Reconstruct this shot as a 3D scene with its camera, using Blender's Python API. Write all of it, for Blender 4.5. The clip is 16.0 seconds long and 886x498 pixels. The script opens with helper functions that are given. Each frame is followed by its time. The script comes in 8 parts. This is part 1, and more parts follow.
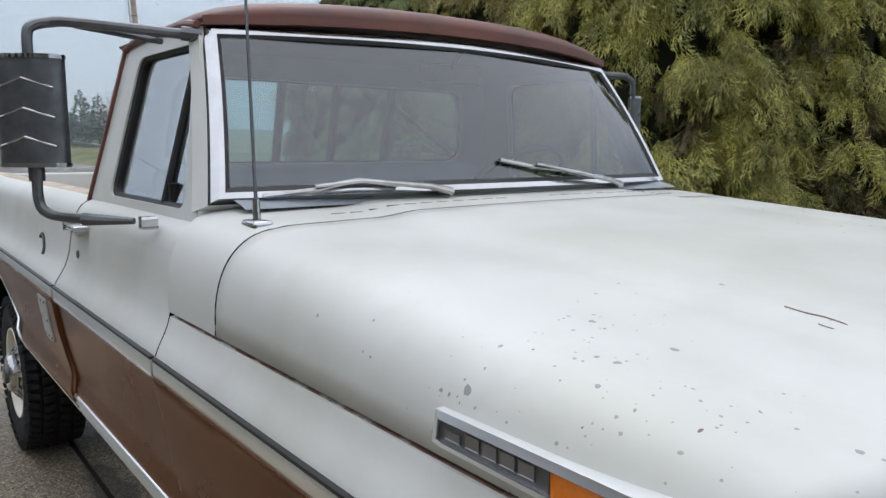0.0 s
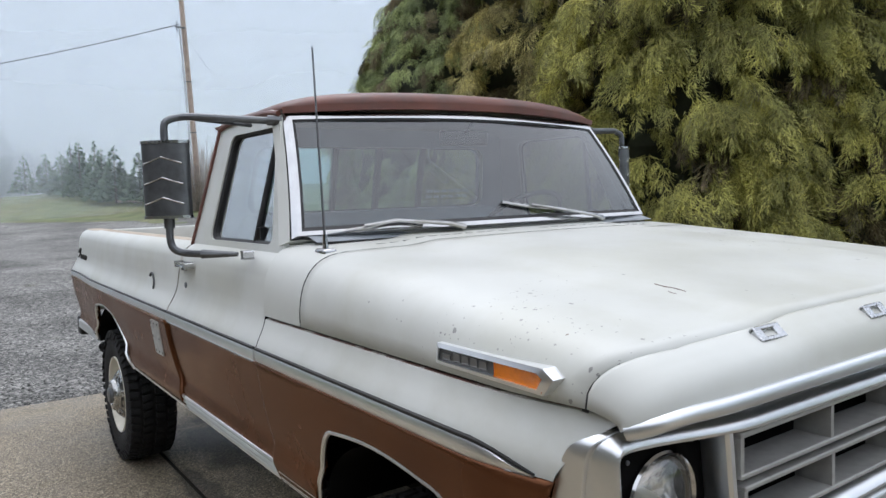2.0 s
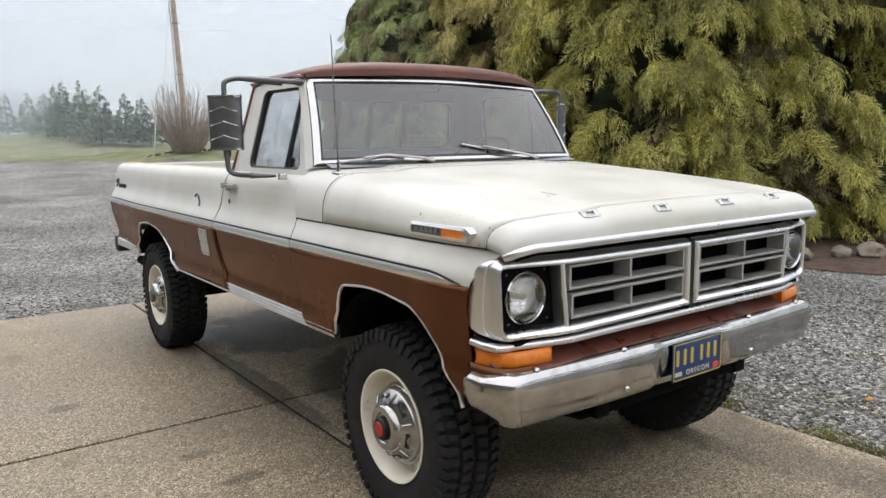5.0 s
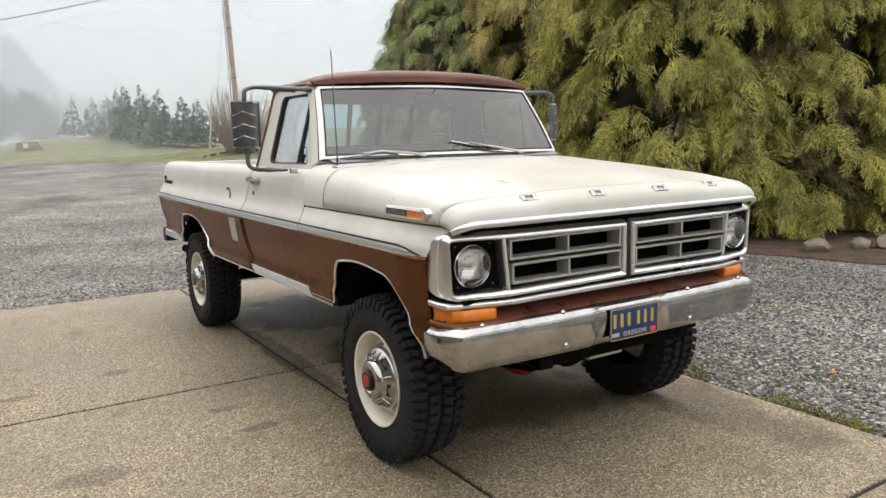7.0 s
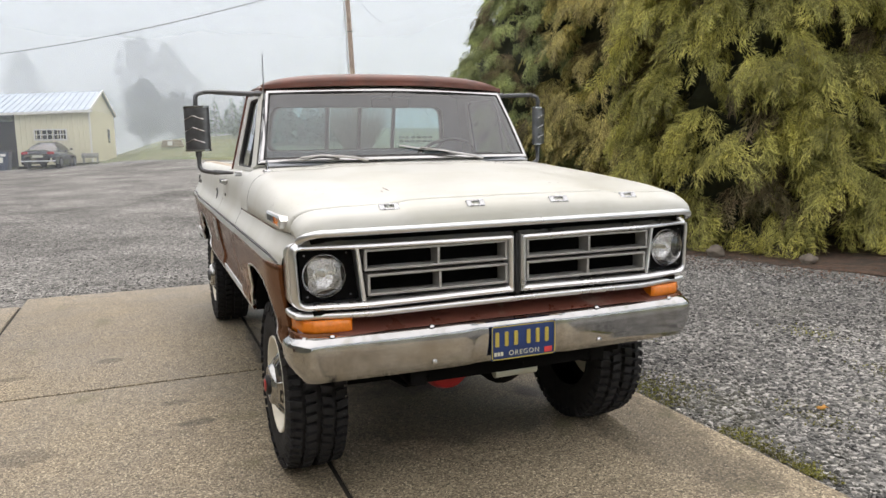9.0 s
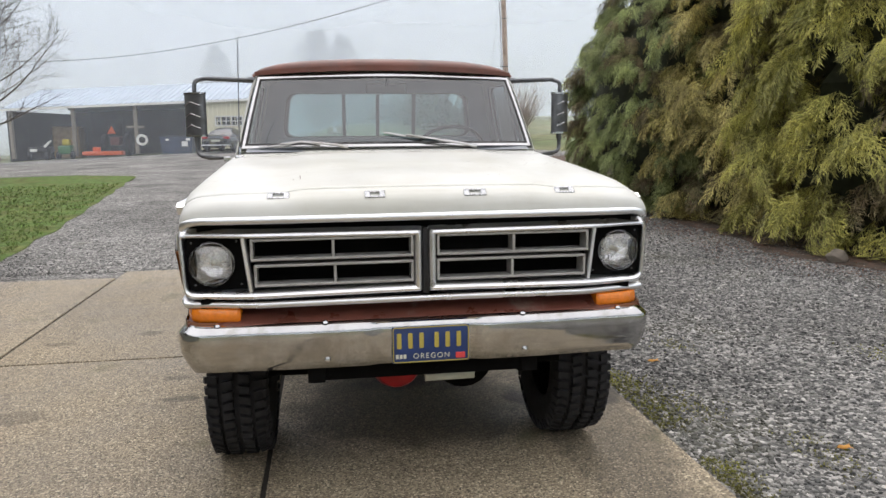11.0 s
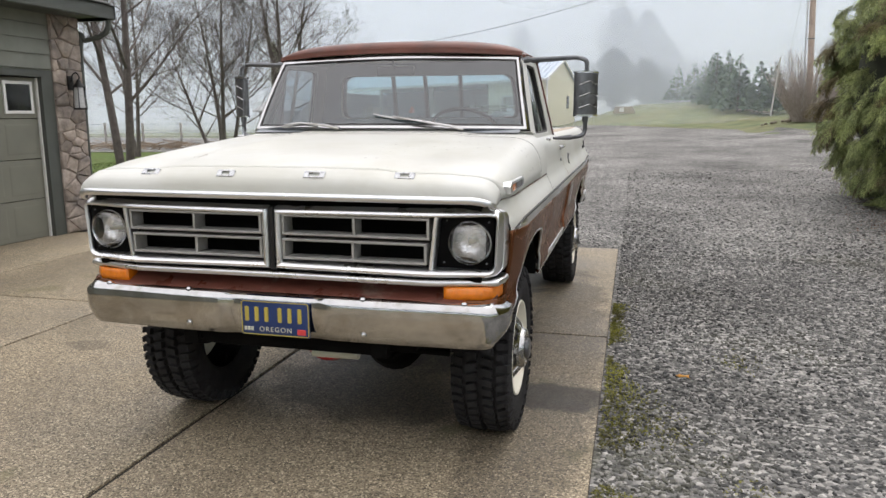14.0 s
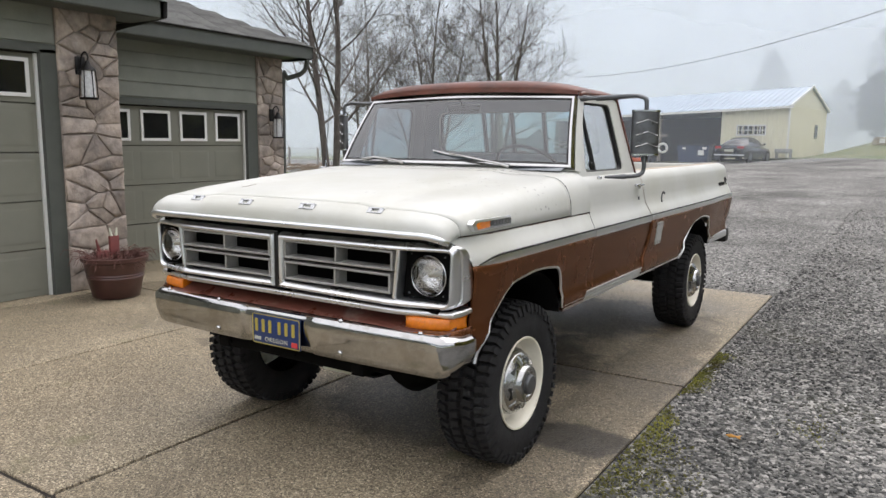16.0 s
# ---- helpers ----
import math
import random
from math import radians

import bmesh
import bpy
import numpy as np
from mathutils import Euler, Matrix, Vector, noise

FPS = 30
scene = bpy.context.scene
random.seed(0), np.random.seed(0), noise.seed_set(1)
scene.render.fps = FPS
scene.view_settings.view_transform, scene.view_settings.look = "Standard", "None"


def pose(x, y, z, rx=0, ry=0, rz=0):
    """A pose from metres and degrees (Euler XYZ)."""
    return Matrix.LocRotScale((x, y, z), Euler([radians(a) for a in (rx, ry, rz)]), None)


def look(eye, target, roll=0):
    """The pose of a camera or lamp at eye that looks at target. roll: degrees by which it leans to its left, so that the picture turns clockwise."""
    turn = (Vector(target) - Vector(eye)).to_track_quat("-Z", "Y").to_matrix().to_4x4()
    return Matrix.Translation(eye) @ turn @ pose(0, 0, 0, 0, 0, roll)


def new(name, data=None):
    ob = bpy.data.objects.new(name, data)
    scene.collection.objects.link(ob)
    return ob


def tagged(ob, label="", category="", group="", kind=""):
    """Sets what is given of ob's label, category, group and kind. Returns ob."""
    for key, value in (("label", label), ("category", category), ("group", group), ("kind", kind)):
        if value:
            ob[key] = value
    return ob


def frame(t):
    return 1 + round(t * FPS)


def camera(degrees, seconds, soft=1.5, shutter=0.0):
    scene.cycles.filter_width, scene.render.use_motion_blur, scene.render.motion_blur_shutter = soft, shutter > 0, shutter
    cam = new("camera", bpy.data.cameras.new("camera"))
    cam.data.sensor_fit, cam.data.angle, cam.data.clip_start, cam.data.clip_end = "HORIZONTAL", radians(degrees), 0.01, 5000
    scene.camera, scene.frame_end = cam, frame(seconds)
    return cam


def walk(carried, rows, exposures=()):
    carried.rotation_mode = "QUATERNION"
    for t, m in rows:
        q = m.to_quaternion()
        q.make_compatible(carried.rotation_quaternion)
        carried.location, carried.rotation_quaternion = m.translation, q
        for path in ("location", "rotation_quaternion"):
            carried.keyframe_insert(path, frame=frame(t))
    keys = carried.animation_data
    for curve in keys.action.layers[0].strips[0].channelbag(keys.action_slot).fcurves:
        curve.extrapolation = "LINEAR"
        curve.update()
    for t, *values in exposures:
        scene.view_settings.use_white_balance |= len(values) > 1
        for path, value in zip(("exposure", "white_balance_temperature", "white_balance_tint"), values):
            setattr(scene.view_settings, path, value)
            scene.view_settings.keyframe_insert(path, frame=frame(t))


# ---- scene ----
cam = camera(62.2, 16.0)
PATH = [
    (0, (-1.459, -0.893, 1.564), (-0.227, 0.658, 1.287), 0.2),
    (0.5, (-1.534, -0.98, 1.577), (-0.36, 0.628, 1.385), -0.6),
    (1, (-1.66, -1.117, 1.572), (-0.506, 0.51, 1.422), -1.5),
    (1.5, (-1.734, -1.267, 1.571), (-0.59, 0.367, 1.43), -1.8),
    (2, (-1.791, -1.474, 1.562), (-0.648, 0.161, 1.414), -1.9),
    (2.5, (-1.883, -1.684, 1.546), (-0.734, -0.055, 1.382), -1.8),
    (3, (-1.99, -1.839, 1.531), (-0.834, -0.218, 1.347), -1.6),
    (3.5, (-2.137, -1.982, 1.514), (-0.972, -0.37, 1.305), -1.2),
    (4, (-2.202, -2.127, 1.526), (-1.03, -0.525, 1.283), -1.1),
    (6.3, (-2.606, -2.8, 1.541), (-1.46, -1.192, 1.226), -1.3),
    (6.5, (-2.584, -2.864, 1.537), (-1.452, -1.243, 1.23), -1.4),
    (7, (-2.431, -3.056, 1.527), (-1.379, -1.38, 1.236), -1.4),
    (7.5, (-2.242, -3.149, 1.543), (-1.283, -1.417, 1.256), -1.4),
    (8, (-1.963, -3.228, 1.556), (-1.087, -1.451, 1.281), -1.2),
    (8.5, (-1.699, -3.349, 1.528), (-0.888, -1.542, 1.254), -1.1),
    (9, (-1.431, -3.457, 1.532), (-0.69, -1.621, 1.248), -1.0),
    (11.3, (-0.191, -3.547, 1.516), (0.052, -1.586, 1.204), -0.5),
    (11.5, (-0.063, -3.524, 1.526), (0.137, -1.558, 1.213), -0.5),
    (12, (0.228, -3.502, 1.515), (0.32, -1.529, 1.201), -0.4),
    (12.5, (0.553, -3.551, 1.514), (0.53, -1.578, 1.19), -0.4),
    (13, (0.853, -3.52, 1.502), (0.702, -1.555, 1.163), -0.2),
    (13.5, (1.133, -3.446, 1.505), (0.834, -1.5, 1.152), -0.3),
    (14, (1.41, -3.426, 1.52), (0.919, -1.52, 1.162), -0.2),
    (14.5, (1.72, -3.414, 1.539), (1.02, -1.569, 1.21), -0.6),
    (15, (1.968, -3.318, 1.541), (1.118, -1.535, 1.222), -1.4),
    (15.5, (2.167, -3.216, 1.561), (1.192, -1.497, 1.254), -0.8),
    (16, (2.457, -3.16, 1.58), (1.391, -1.492, 1.291), 0.5),
]
EXPOSURES = [(0.0, 0.10, 5950, 13), (1.0, 0.17, 5950, 13), (2.5, 0.24, 5980, 13), (4.0, 0.40, 6150, 14), (6.5, 0.56, 6900, 15), (8.0, 0.52, 6850, 15), (9.0, 0.50, 6800, 15), (12.0, 0.40, 6500, 15), (14.0, 0.43, 6600, 15), (16.0, 0.43, 6500, 15)]
walk(cam, [(t, look(eye, target, roll)) for t, eye, target, roll in PATH], EXPOSURES)

# ---- light ----
SUN_DIR = Vector((0.12, 0.42, 0.90)).normalized()
sky_world = bpy.data.worlds.new("overcast_sky")
scene.world = sky_world
sky_world.use_nodes = True
wn = sky_world.node_tree
wn.nodes.clear()
w_out = wn.nodes.new("ShaderNodeOutputWorld")
w_bg = wn.nodes.new("ShaderNodeBackground")
w_sky = wn.nodes.new("ShaderNodeTexSky")
w_sky.sky_type = "NISHITA"
w_sky.sun_disc = False
w_sky.sun_elevation = math.asin(SUN_DIR.z)
w_sky.sun_rotation = math.atan2(SUN_DIR.x, SUN_DIR.y)
w_sky.dust_density = 4.0
w_mix = wn.nodes.new("ShaderNodeMix")
w_mix.data_type = "RGBA"
w_mix.inputs[0].default_value = 0.90
w_coord = wn.nodes.new("ShaderNodeTexCoord")
w_sep = wn.nodes.new("ShaderNodeSeparateXYZ")
w_ramp = wn.nodes.new("ShaderNodeValToRGB")
w_ramp.color_ramp.elements[0].position = 0.0
w_ramp.color_ramp.elements[0].color = (4.3, 4.75, 5.15, 1)
w_ramp.color_ramp.elements[1].position = 1.0
w_ramp.color_ramp.elements[1].color = (12.2, 12.3, 12.3, 1)
w_e = w_ramp.color_ramp.elements.new(0.26)
w_e.color = (4.8, 5.3, 5.8, 1)
w_e = w_ramp.color_ramp.elements.new(0.36)
w_e.color = (9.2, 9.6, 9.9, 1)
w_e = w_ramp.color_ramp.elements.new(0.52)
w_e.color = (11.4, 11.6, 11.8, 1)
wn.links.new(w_coord.outputs["Generated"], w_sep.inputs[0])
wn.links.new(w_sep.outputs["Z"], w_ramp.inputs[0])
wn.links.new(w_sky.outputs[0], w_mix.inputs[6])
wn.links.new(w_ramp.outputs[0], w_mix.inputs[7])
wn.links.new(w_mix.outputs[2], w_bg.inputs[0])
w_bg.inputs[1].default_value = 0.115
wn.links.new(w_bg.outputs[0], w_out.inputs[0])

sun_data = bpy.data.lights.new("sun", "SUN")
sun_data.energy = 0.8
sun_data.angle = radians(45)
sun_data.color = (1.0, 0.97, 0.92)
sun = new("sun", sun_data)
sun.matrix_world = look(SUN_DIR * 50, (0, 0, 0))


# ---- mesh helpers ----
def thing(name, label, category, at=(0, 0, 0), group=""):
    ob = new(name)
    ob.location = at
    return tagged(ob, label, category, group)


def finish(bm, name, smooth=True, angle=35):
    me = bpy.data.meshes.new(name)
    bmesh.ops.recalc_face_normals(bm, faces=bm.faces)
    if smooth:
        lim = radians(angle)
        for f in bm.faces:
            f.smooth = True
        for e in bm.edges:
            if len(e.link_faces) == 2 and e.calc_face_angle(0) > lim:
                e.smooth = False
    bm.to_mesh(me)
    bm.free()
    return me


def part(name, bm, material, parent, label="", smooth=True, angle=35):
    """Links a bmesh, given in world metres, as one mesh object under a thing or a part."""
    me = finish(bm, name, smooth, angle)
    me.materials.append(material)
    ob = new(name, me)
    if parent is not None:
        ob.parent = parent
        ob.matrix_parent_inverse = world_of(parent).inverted()
    if label:
        tagged(ob, label)
    return ob


def world_of(ob):
    m = ob.matrix_basis.copy()
    if ob.parent is not None:
        m = world_of(ob.parent) @ ob.matrix_parent_inverse @ m
    return m


def solid(name, bm, material, label, category, kind="", group="", smooth=True, angle=35):
    return tagged(part(name, bm, material, None, "", smooth, angle), label, category, group, kind)


def box(bm, x0, x1, y0, y1, z0, z1, bevel=0.0, seg=2, m=None):
    r = bmesh.ops.create_cube(bm, size=1.0)
    vs = r["verts"]
    for v in vs:
        v.co = Vector(((x0 + x1) / 2 + v.co.x * (x1 - x0), (y0 + y1) / 2 + v.co.y * (y1 - y0), (z0 + z1) / 2 + v.co.z * (z1 - z0)))
    if bevel:
        es = list({e for v in vs for e in v.link_edges})
        r = bmesh.ops.bevel(bm, geom=es, offset=bevel, segments=seg, affect="EDGES", profile=0.5)
        vs = list({v for f in r["faces"] for v in f.verts} | {v for v in vs if v.is_valid})
    if m is not None:
        bmesh.ops.transform(bm, matrix=m, verts=vs)
    return vs


def grid(bm, fn, nu, nv, close_u=False):
    rows = [[bm.verts.new(fn(i / nu, j / nv)) for i in range(nu if close_u else nu + 1)] for j in range(nv + 1)]
    n = len(rows[0])
    for j in range(nv):
        for i in range(n if close_u else n - 1):
            k = (i + 1) % n
            bm.faces.new((rows[j][i], rows[j][k], rows[j + 1][k], rows[j + 1][i]))
    return rows


def tube(bm, pts, r, n=10, caps=True):
    """A round bar along points; r is one radius or one for each point."""
    pts = [Vector(p) for p in pts]
    rs = r if isinstance(r, (list, tuple)) else [r] * len(pts)
    rings, side = [], None
    for i, p in enumerate(pts):
        d = (pts[min(i + 1, len(pts) - 1)] - pts[max(i - 1, 0)]).normalized()
        if side is None:
            side = d.orthogonal().normalized()
        side = (side - d * side.dot(d)).normalized()
        up = d.cross(side)
        rings.append([bm.verts.new(p + rs[i] * (math.cos(a) * side + math.sin(a) * up)) for a in (2 * math.pi * k / n for k in range(n))])
    for a, b in zip(rings, rings[1:]):
        for k in range(n):
            bm.faces.new((a[k], a[(k + 1) % n], b[(k + 1) % n], b[k]))
    if caps:
        bm.faces.new(rings[0][::-1])
        bm.faces.new(rings[-1])
    return rings


def arc(points, steps=6):
    """A smooth line through points (Catmull-Rom)."""
    ps = [Vector(p) for p in points]
    ps = [2 * ps[0] - ps[1]] + ps + [2 * ps[-1] - ps[-2]]
    out = []
    for i in range(1, len(ps) - 2):
        a, b, c, d = ps[i - 1:i + 3]
        for k in range(steps):
            t = k / steps
            out.append(0.5 * (2 * b + (c - a) * t + (2 * a - 5 * b + 4 * c - d) * t * t + (3 * b - a - 3 * c + d) * t ** 3))
    return out + [ps[-2]]


def lathe(bm, profile, centre, axis="x", n=32, sign=1):
    """Turns (radius, along) about an axis through centre."""
    c = Vector(centre)
    rings = []
    for r, s in profile:
        ring = []
        for k in range(n):
            a = 2 * math.pi * k / n
            if axis == "x":
                p = Vector((sign * s, r * math.cos(a), r * math.sin(a)))
            elif axis == "y":
                p = Vector((r * math.cos(a), sign * s, r * math.sin(a)))
            else:
                p = Vector((r * math.cos(a), r * math.sin(a), s))
            ring.append(bm.verts.new(c + p))
        rings.append(ring)
    for a, b in zip(rings, rings[1:]):
        for k in range(n):
            bm.faces.new((a[k], a[(k + 1) % n], b[(k + 1) % n], b[k]))
    return rings


def sweep(bm, path, profile, up=(0, 0, 1), caps=True, close=False):
    """Carries a closed outline (across, up) along a path."""
    path = [Vector(p) for p in path]
    up = Vector(up)
    n = len(path)
    rings = []
    for i, p in enumerate(path):
        if close:
            d = (path[(i + 1) % n] - path[i - 1]).normalized()
        else:
            d = (path[min(i + 1, n - 1)] - path[max(i - 1, 0)]).normalized()
        s = d.cross(up).normalized()
        u = s.cross(d)
        rings.append([bm.verts.new(p + a * s + b * u) for a, b in profile])
    m = len(profile)
    pairs = list(zip(rings, rings[1:]))
    if close:
        pairs.append((rings[-1], rings[0]))
    for a, b in pairs:
        for k in range(m):
            bm.faces.new((a[k], a[(k + 1) % m], b[(k + 1) % m], b[k]))
    if caps and not close:
        bm.faces.new(rings[0][::-1])
        bm.faces.new(rings[-1])
    return rings


def ring_face(bm, outer, inner):
    """A band of faces between two closed lines of as many points each."""
    a = [bm.verts.new(p) for p in outer]
    b = [bm.verts.new(p) for p in inner]
    n = len(a)
    for k in range(n):
        bm.faces.new((a[k], a[(k + 1) % n], b[(k + 1) % n], b[k]))
    return a, b


def round_quad(corners, r, seg=5):
    """Points round a four-cornered outline with rounded corners."""
    out = []
    cs = [Vector(c) for c in corners]
    for i in range(4):
        p, a, b = cs[i], cs[i - 1], cs[(i + 1) % 4]
        ra = p + (a - p).normalized() * r
        rb = p + (b - p).normalized() * r
        for k in range(seg + 1):
            t = k / seg
            out.append((1 - t) ** 2 * ra + 2 * t * (1 - t) * p + t * t * rb)
    return out


def lerp_table(table, v):
    if v <= table[0][0]:
        return table[0][1]
    for (a, x), (b, y) in zip(table, table[1:]):
        if v <= b:
            return x + (y - x) * (v - a) / (b - a)
    return table[-1][1]


def smooth01(t):
    t = max(0.0, min(1.0, t))
    return t * t * (3 - 2 * t)


def thicken(ob, t, offset=-1):
    md = ob.modifiers.new("thickness", "SOLIDIFY")
    md.thickness = t
    md.offset = offset
    return ob


def raw_mesh(name, verts, faces, material, smooth=False):
    me = bpy.data.meshes.new(name)
    verts = np.asarray(verts, dtype=np.float32)
    faces = np.asarray(faces, dtype=np.int32)
    k = faces.shape[1]
    me.vertices.add(len(verts))
    me.vertices.foreach_set("co", verts.ravel())
    me.loops.add(faces.size)
    me.loops.foreach_set("vertex_index", faces.ravel())
    me.polygons.add(len(faces))
    me.polygons.foreach_set("loop_start", np.arange(0, faces.size, k, dtype=np.int32))
    me.polygons.foreach_set("use_smooth", np.full(len(faces), smooth))
    me.update(calc_edges=True)
    me.materials.append(material)
    return me


# ---- materials ----
def mat(name, color, rough=0.5, metal=0.0, vary=0.0, scale=8.0, bump=0.0, bump_scale=60.0, color2=None, mix_scale=3.0, mix_lo=0.45, mix_hi=0.6,
        rough_vary=0.0, spec=0.5, coat=0.0, sheen=0.0, detail=5.0, by_object=0.0):
    m = bpy.data.materials.new(name)
    m.use_nodes = True
    t = m.node_tree
    n, l = t.nodes, t.links
    b = n["Principled BSDF"]
    b.inputs["Roughness"].default_value = rough
    b.inputs["Metallic"].default_value = metal
    b.inputs["Specular IOR Level"].default_value = spec
    b.inputs["Coat Weight"].default_value = coat
    b.inputs["Coat Roughness"].default_value = 0.08
    co = n.new("ShaderNodeTexCoord")
    col = n.new("ShaderNodeRGB")
    col.outputs[0].default_value = (*color, 1)
    last = col.outputs[0]
    if color2 is not None:
        nz = n.new("ShaderNodeTexNoise")
        nz.inputs["Scale"].default_value = mix_scale
        nz.inputs["Detail"].default_value = 8
        nz.inputs["Roughness"].default_value = 0.65
        l.new(co.outputs["Object"], nz.inputs["Vector"])
        rp = n.new("ShaderNodeMapRange")
        rp.inputs[1].default_value, rp.inputs[2].default_value = mix_lo, mix_hi
        l.new(nz.outputs[0], rp.inputs[0])
        mx = n.new("ShaderNodeMix")
        mx.data_type = "RGBA"
        l.new(rp.outputs[0], mx.inputs[0])
        l.new(last, mx.inputs[6])
        mx.inputs[7].default_value = (*color2, 1)
        last = mx.outputs[2]
    if vary:
        nz = n.new("ShaderNodeTexNoise")
        nz.inputs["Scale"].default_value = scale
        nz.inputs["Detail"].default_value = detail
        nz.inputs["Roughness"].default_value = 0.6
        l.new(co.outputs["Object"], nz.inputs["Vector"])
        rp = n.new("ShaderNodeMapRange")
        rp.inputs[1].default_value, rp.inputs[2].default_value = 0.3, 0.7
        rp.inputs[3].default_value, rp.inputs[4].default_value = 1 - vary, 1 + vary
        l.new(nz.outputs[0], rp.inputs[0])
        ml = n.new("ShaderNodeVectorMath")
        ml.operation = "SCALE"
        l.new(last, ml.inputs[0])
        l.new(rp.outputs[0], ml.inputs["Scale"])
        last = ml.outputs[0]
        if rough_vary:
            rr = n.new("ShaderNodeMapRange")
            rr.inputs[1].default_value, rr.inputs[2].default_value = 0.3, 0.7
            rr.inputs[3].default_value, rr.inputs[4].default_value = max(0.02, rough - rough_vary), min(1, rough + rough_vary)
            l.new(nz.outputs[0], rr.inputs[0])
            l.new(rr.outputs[0], b.inputs["Roughness"])
    if by_object:
        oi = n.new("ShaderNodeObjectInfo")
        rp = n.new("ShaderNodeMapRange")
        rp.inputs[3].default_value, rp.inputs[4].default_value = 1 - by_object, 1 + by_object
        l.new(oi.outputs["Random"], rp.inputs[0])
        ml = n.new("ShaderNodeVectorMath")
        ml.operation = "SCALE"
        l.new(last, ml.inputs[0])
        l.new(rp.outputs[0], ml.inputs["Scale"])
        last = ml.outputs[0]
    l.new(last, b.inputs["Base Color"])
    if bump:
        nz = n.new("ShaderNodeTexNoise")
        nz.inputs["Scale"].default_value = bump_scale
        nz.inputs["Detail"].default_value = 4
        l.new(co.outputs["Object"], nz.inputs["Vector"])
        bp = n.new("ShaderNodeBump")
        bp.inputs["Strength"].default_value = bump
        bp.inputs["Distance"].default_value = 0.02
        l.new(nz.outputs[0], bp.inputs["Height"])
        l.new(bp.outputs[0], b.inputs["Normal"])
    return m


def glass(name, tint=(1, 1, 1), gloss=0.0, mirror=1.1):
    """A thin pane: clear, with the mirror image that a pane gives."""
    m = bpy.data.materials.new(name)
    m.use_nodes = True
    t = m.node_tree
    n, l = t.nodes, t.links
    n.remove(n["Principled BSDF"])
    tr = n.new("ShaderNodeBsdfTransparent")
    tr.inputs[0].default_value = (*tint, 1)
    gl = n.new("ShaderNodeBsdfGlossy")
    gl.inputs["Roughness"].default_value = 0.02
    fr = n.new("ShaderNodeFresnel")
    fr.inputs[0].default_value = 1.52
    ad = n.new("ShaderNodeMath")
    ad.operation = "MULTIPLY_ADD"
    ad.inputs[1].default_value = mirror
    ad.inputs[2].default_value = gloss
    l.new(fr.outputs[0], ad.inputs[0])
    mx = n.new("ShaderNodeMixShader")
    l.new(ad.outputs[0], mx.inputs[0])
    l.new(tr.outputs[0], mx.inputs[1])
    l.new(gl.outputs[0], mx.inputs[2])
    l.new(mx.outputs[0], n["Material Output"].inputs[0])
    return m


def leaf_mat(name, color, color2, vary=0.45):
    """Thin foliage that lets part of the light through."""
    m = mat(name, color, 0.7, vary=vary, scale=1.6, color2=color2, mix_scale=2.1, mix_lo=0.42, mix_hi=0.62)
    t = m.node_tree
    n, l = t.nodes, t.links
    b = n["Principled BSDF"]
    src = b.inputs["Base Color"].links[0].from_socket
    ge = n.new("ShaderNodeNewGeometry")
    rp = n.new("ShaderNodeMapRange")
    rp.inputs[3].default_value, rp.inputs[4].default_value = 0.45, 1.55
    l.new(ge.outputs["Random Per Island"], rp.inputs[0])
    ml = n.new("ShaderNodeVectorMath")
    ml.operation = "SCALE"
    l.new(src, ml.inputs[0])
    l.new(rp.outputs[0], ml.inputs["Scale"])
    src = ml.outputs[0]
    l.new(src, b.inputs["Base Color"])
    tl = n.new("ShaderNodeBsdfTranslucent")
    l.new(src, tl.inputs[0])
    mx = n.new("ShaderNodeMixShader")
    mx.inputs[0].default_value = 0.35
    l.new(b.outputs[0], mx.inputs[1])
    l.new(tl.outputs[0], mx.inputs[2])
    l.new(mx.outputs[0], n["Material Output"].inputs[0])
    return m


WHITE = mat("old_cream_paint", (0.580, 0.584, 0.546), 0.36, vary=0.05, scale=2.2, color2=(0.53, 0.53, 0.476), mix_scale=1.6, rough_vary=0.08, bump=0.02, bump_scale=9, spec=0.3)
BROWN = mat("brown_metallic_paint", (0.122, 0.046, 0.018), 0.24, metal=0.52, vary=0.12, scale=3.5, color2=(0.095, 0.036, 0.016), mix_scale=1.3, rough_vary=0.06, coat=0.04, spec=0.35)
BROWN.node_tree.nodes["Principled BSDF"].inputs["Specular Tint"].default_value = (0.82, 0.64, 0.53, 1)
ROOF = mat("chalky_red_brown_paint", (0.145, 0.052, 0.035), 0.48, vary=0.2, scale=3, color2=(0.10, 0.045, 0.034), mix_scale=4, rough_vary=0.12)
PAN = mat("faded_brown_paint", (0.13, 0.046, 0.032), 0.34, vary=0.25, scale=6, color2=(0.17, 0.11, 0.09), mix_scale=9, mix_lo=0.56, mix_hi=0.66, rough_vary=0.15)
CHROME = mat("chrome", (0.54, 0.54, 0.54), 0.12, metal=1.0, vary=0.08, scale=14, rough_vary=0.06)
POLISHED = mat("polished_aluminium", (0.78, 0.79, 0.80), 0.31, metal=1.0, vary=0.04, scale=5, color2=(0.70, 0.71, 0.725), mix_scale=2.5, rough_vary=0.06)
ALU = mat("dull_aluminium", (0.87, 0.88, 0.89), 0.32, metal=1.0, vary=0.05, scale=5, rough_vary=0.04)
ARGENT = mat("argent_grille_paint", (0.34, 0.335, 0.315), 0.42, metal=0.3, vary=0.15, scale=25)
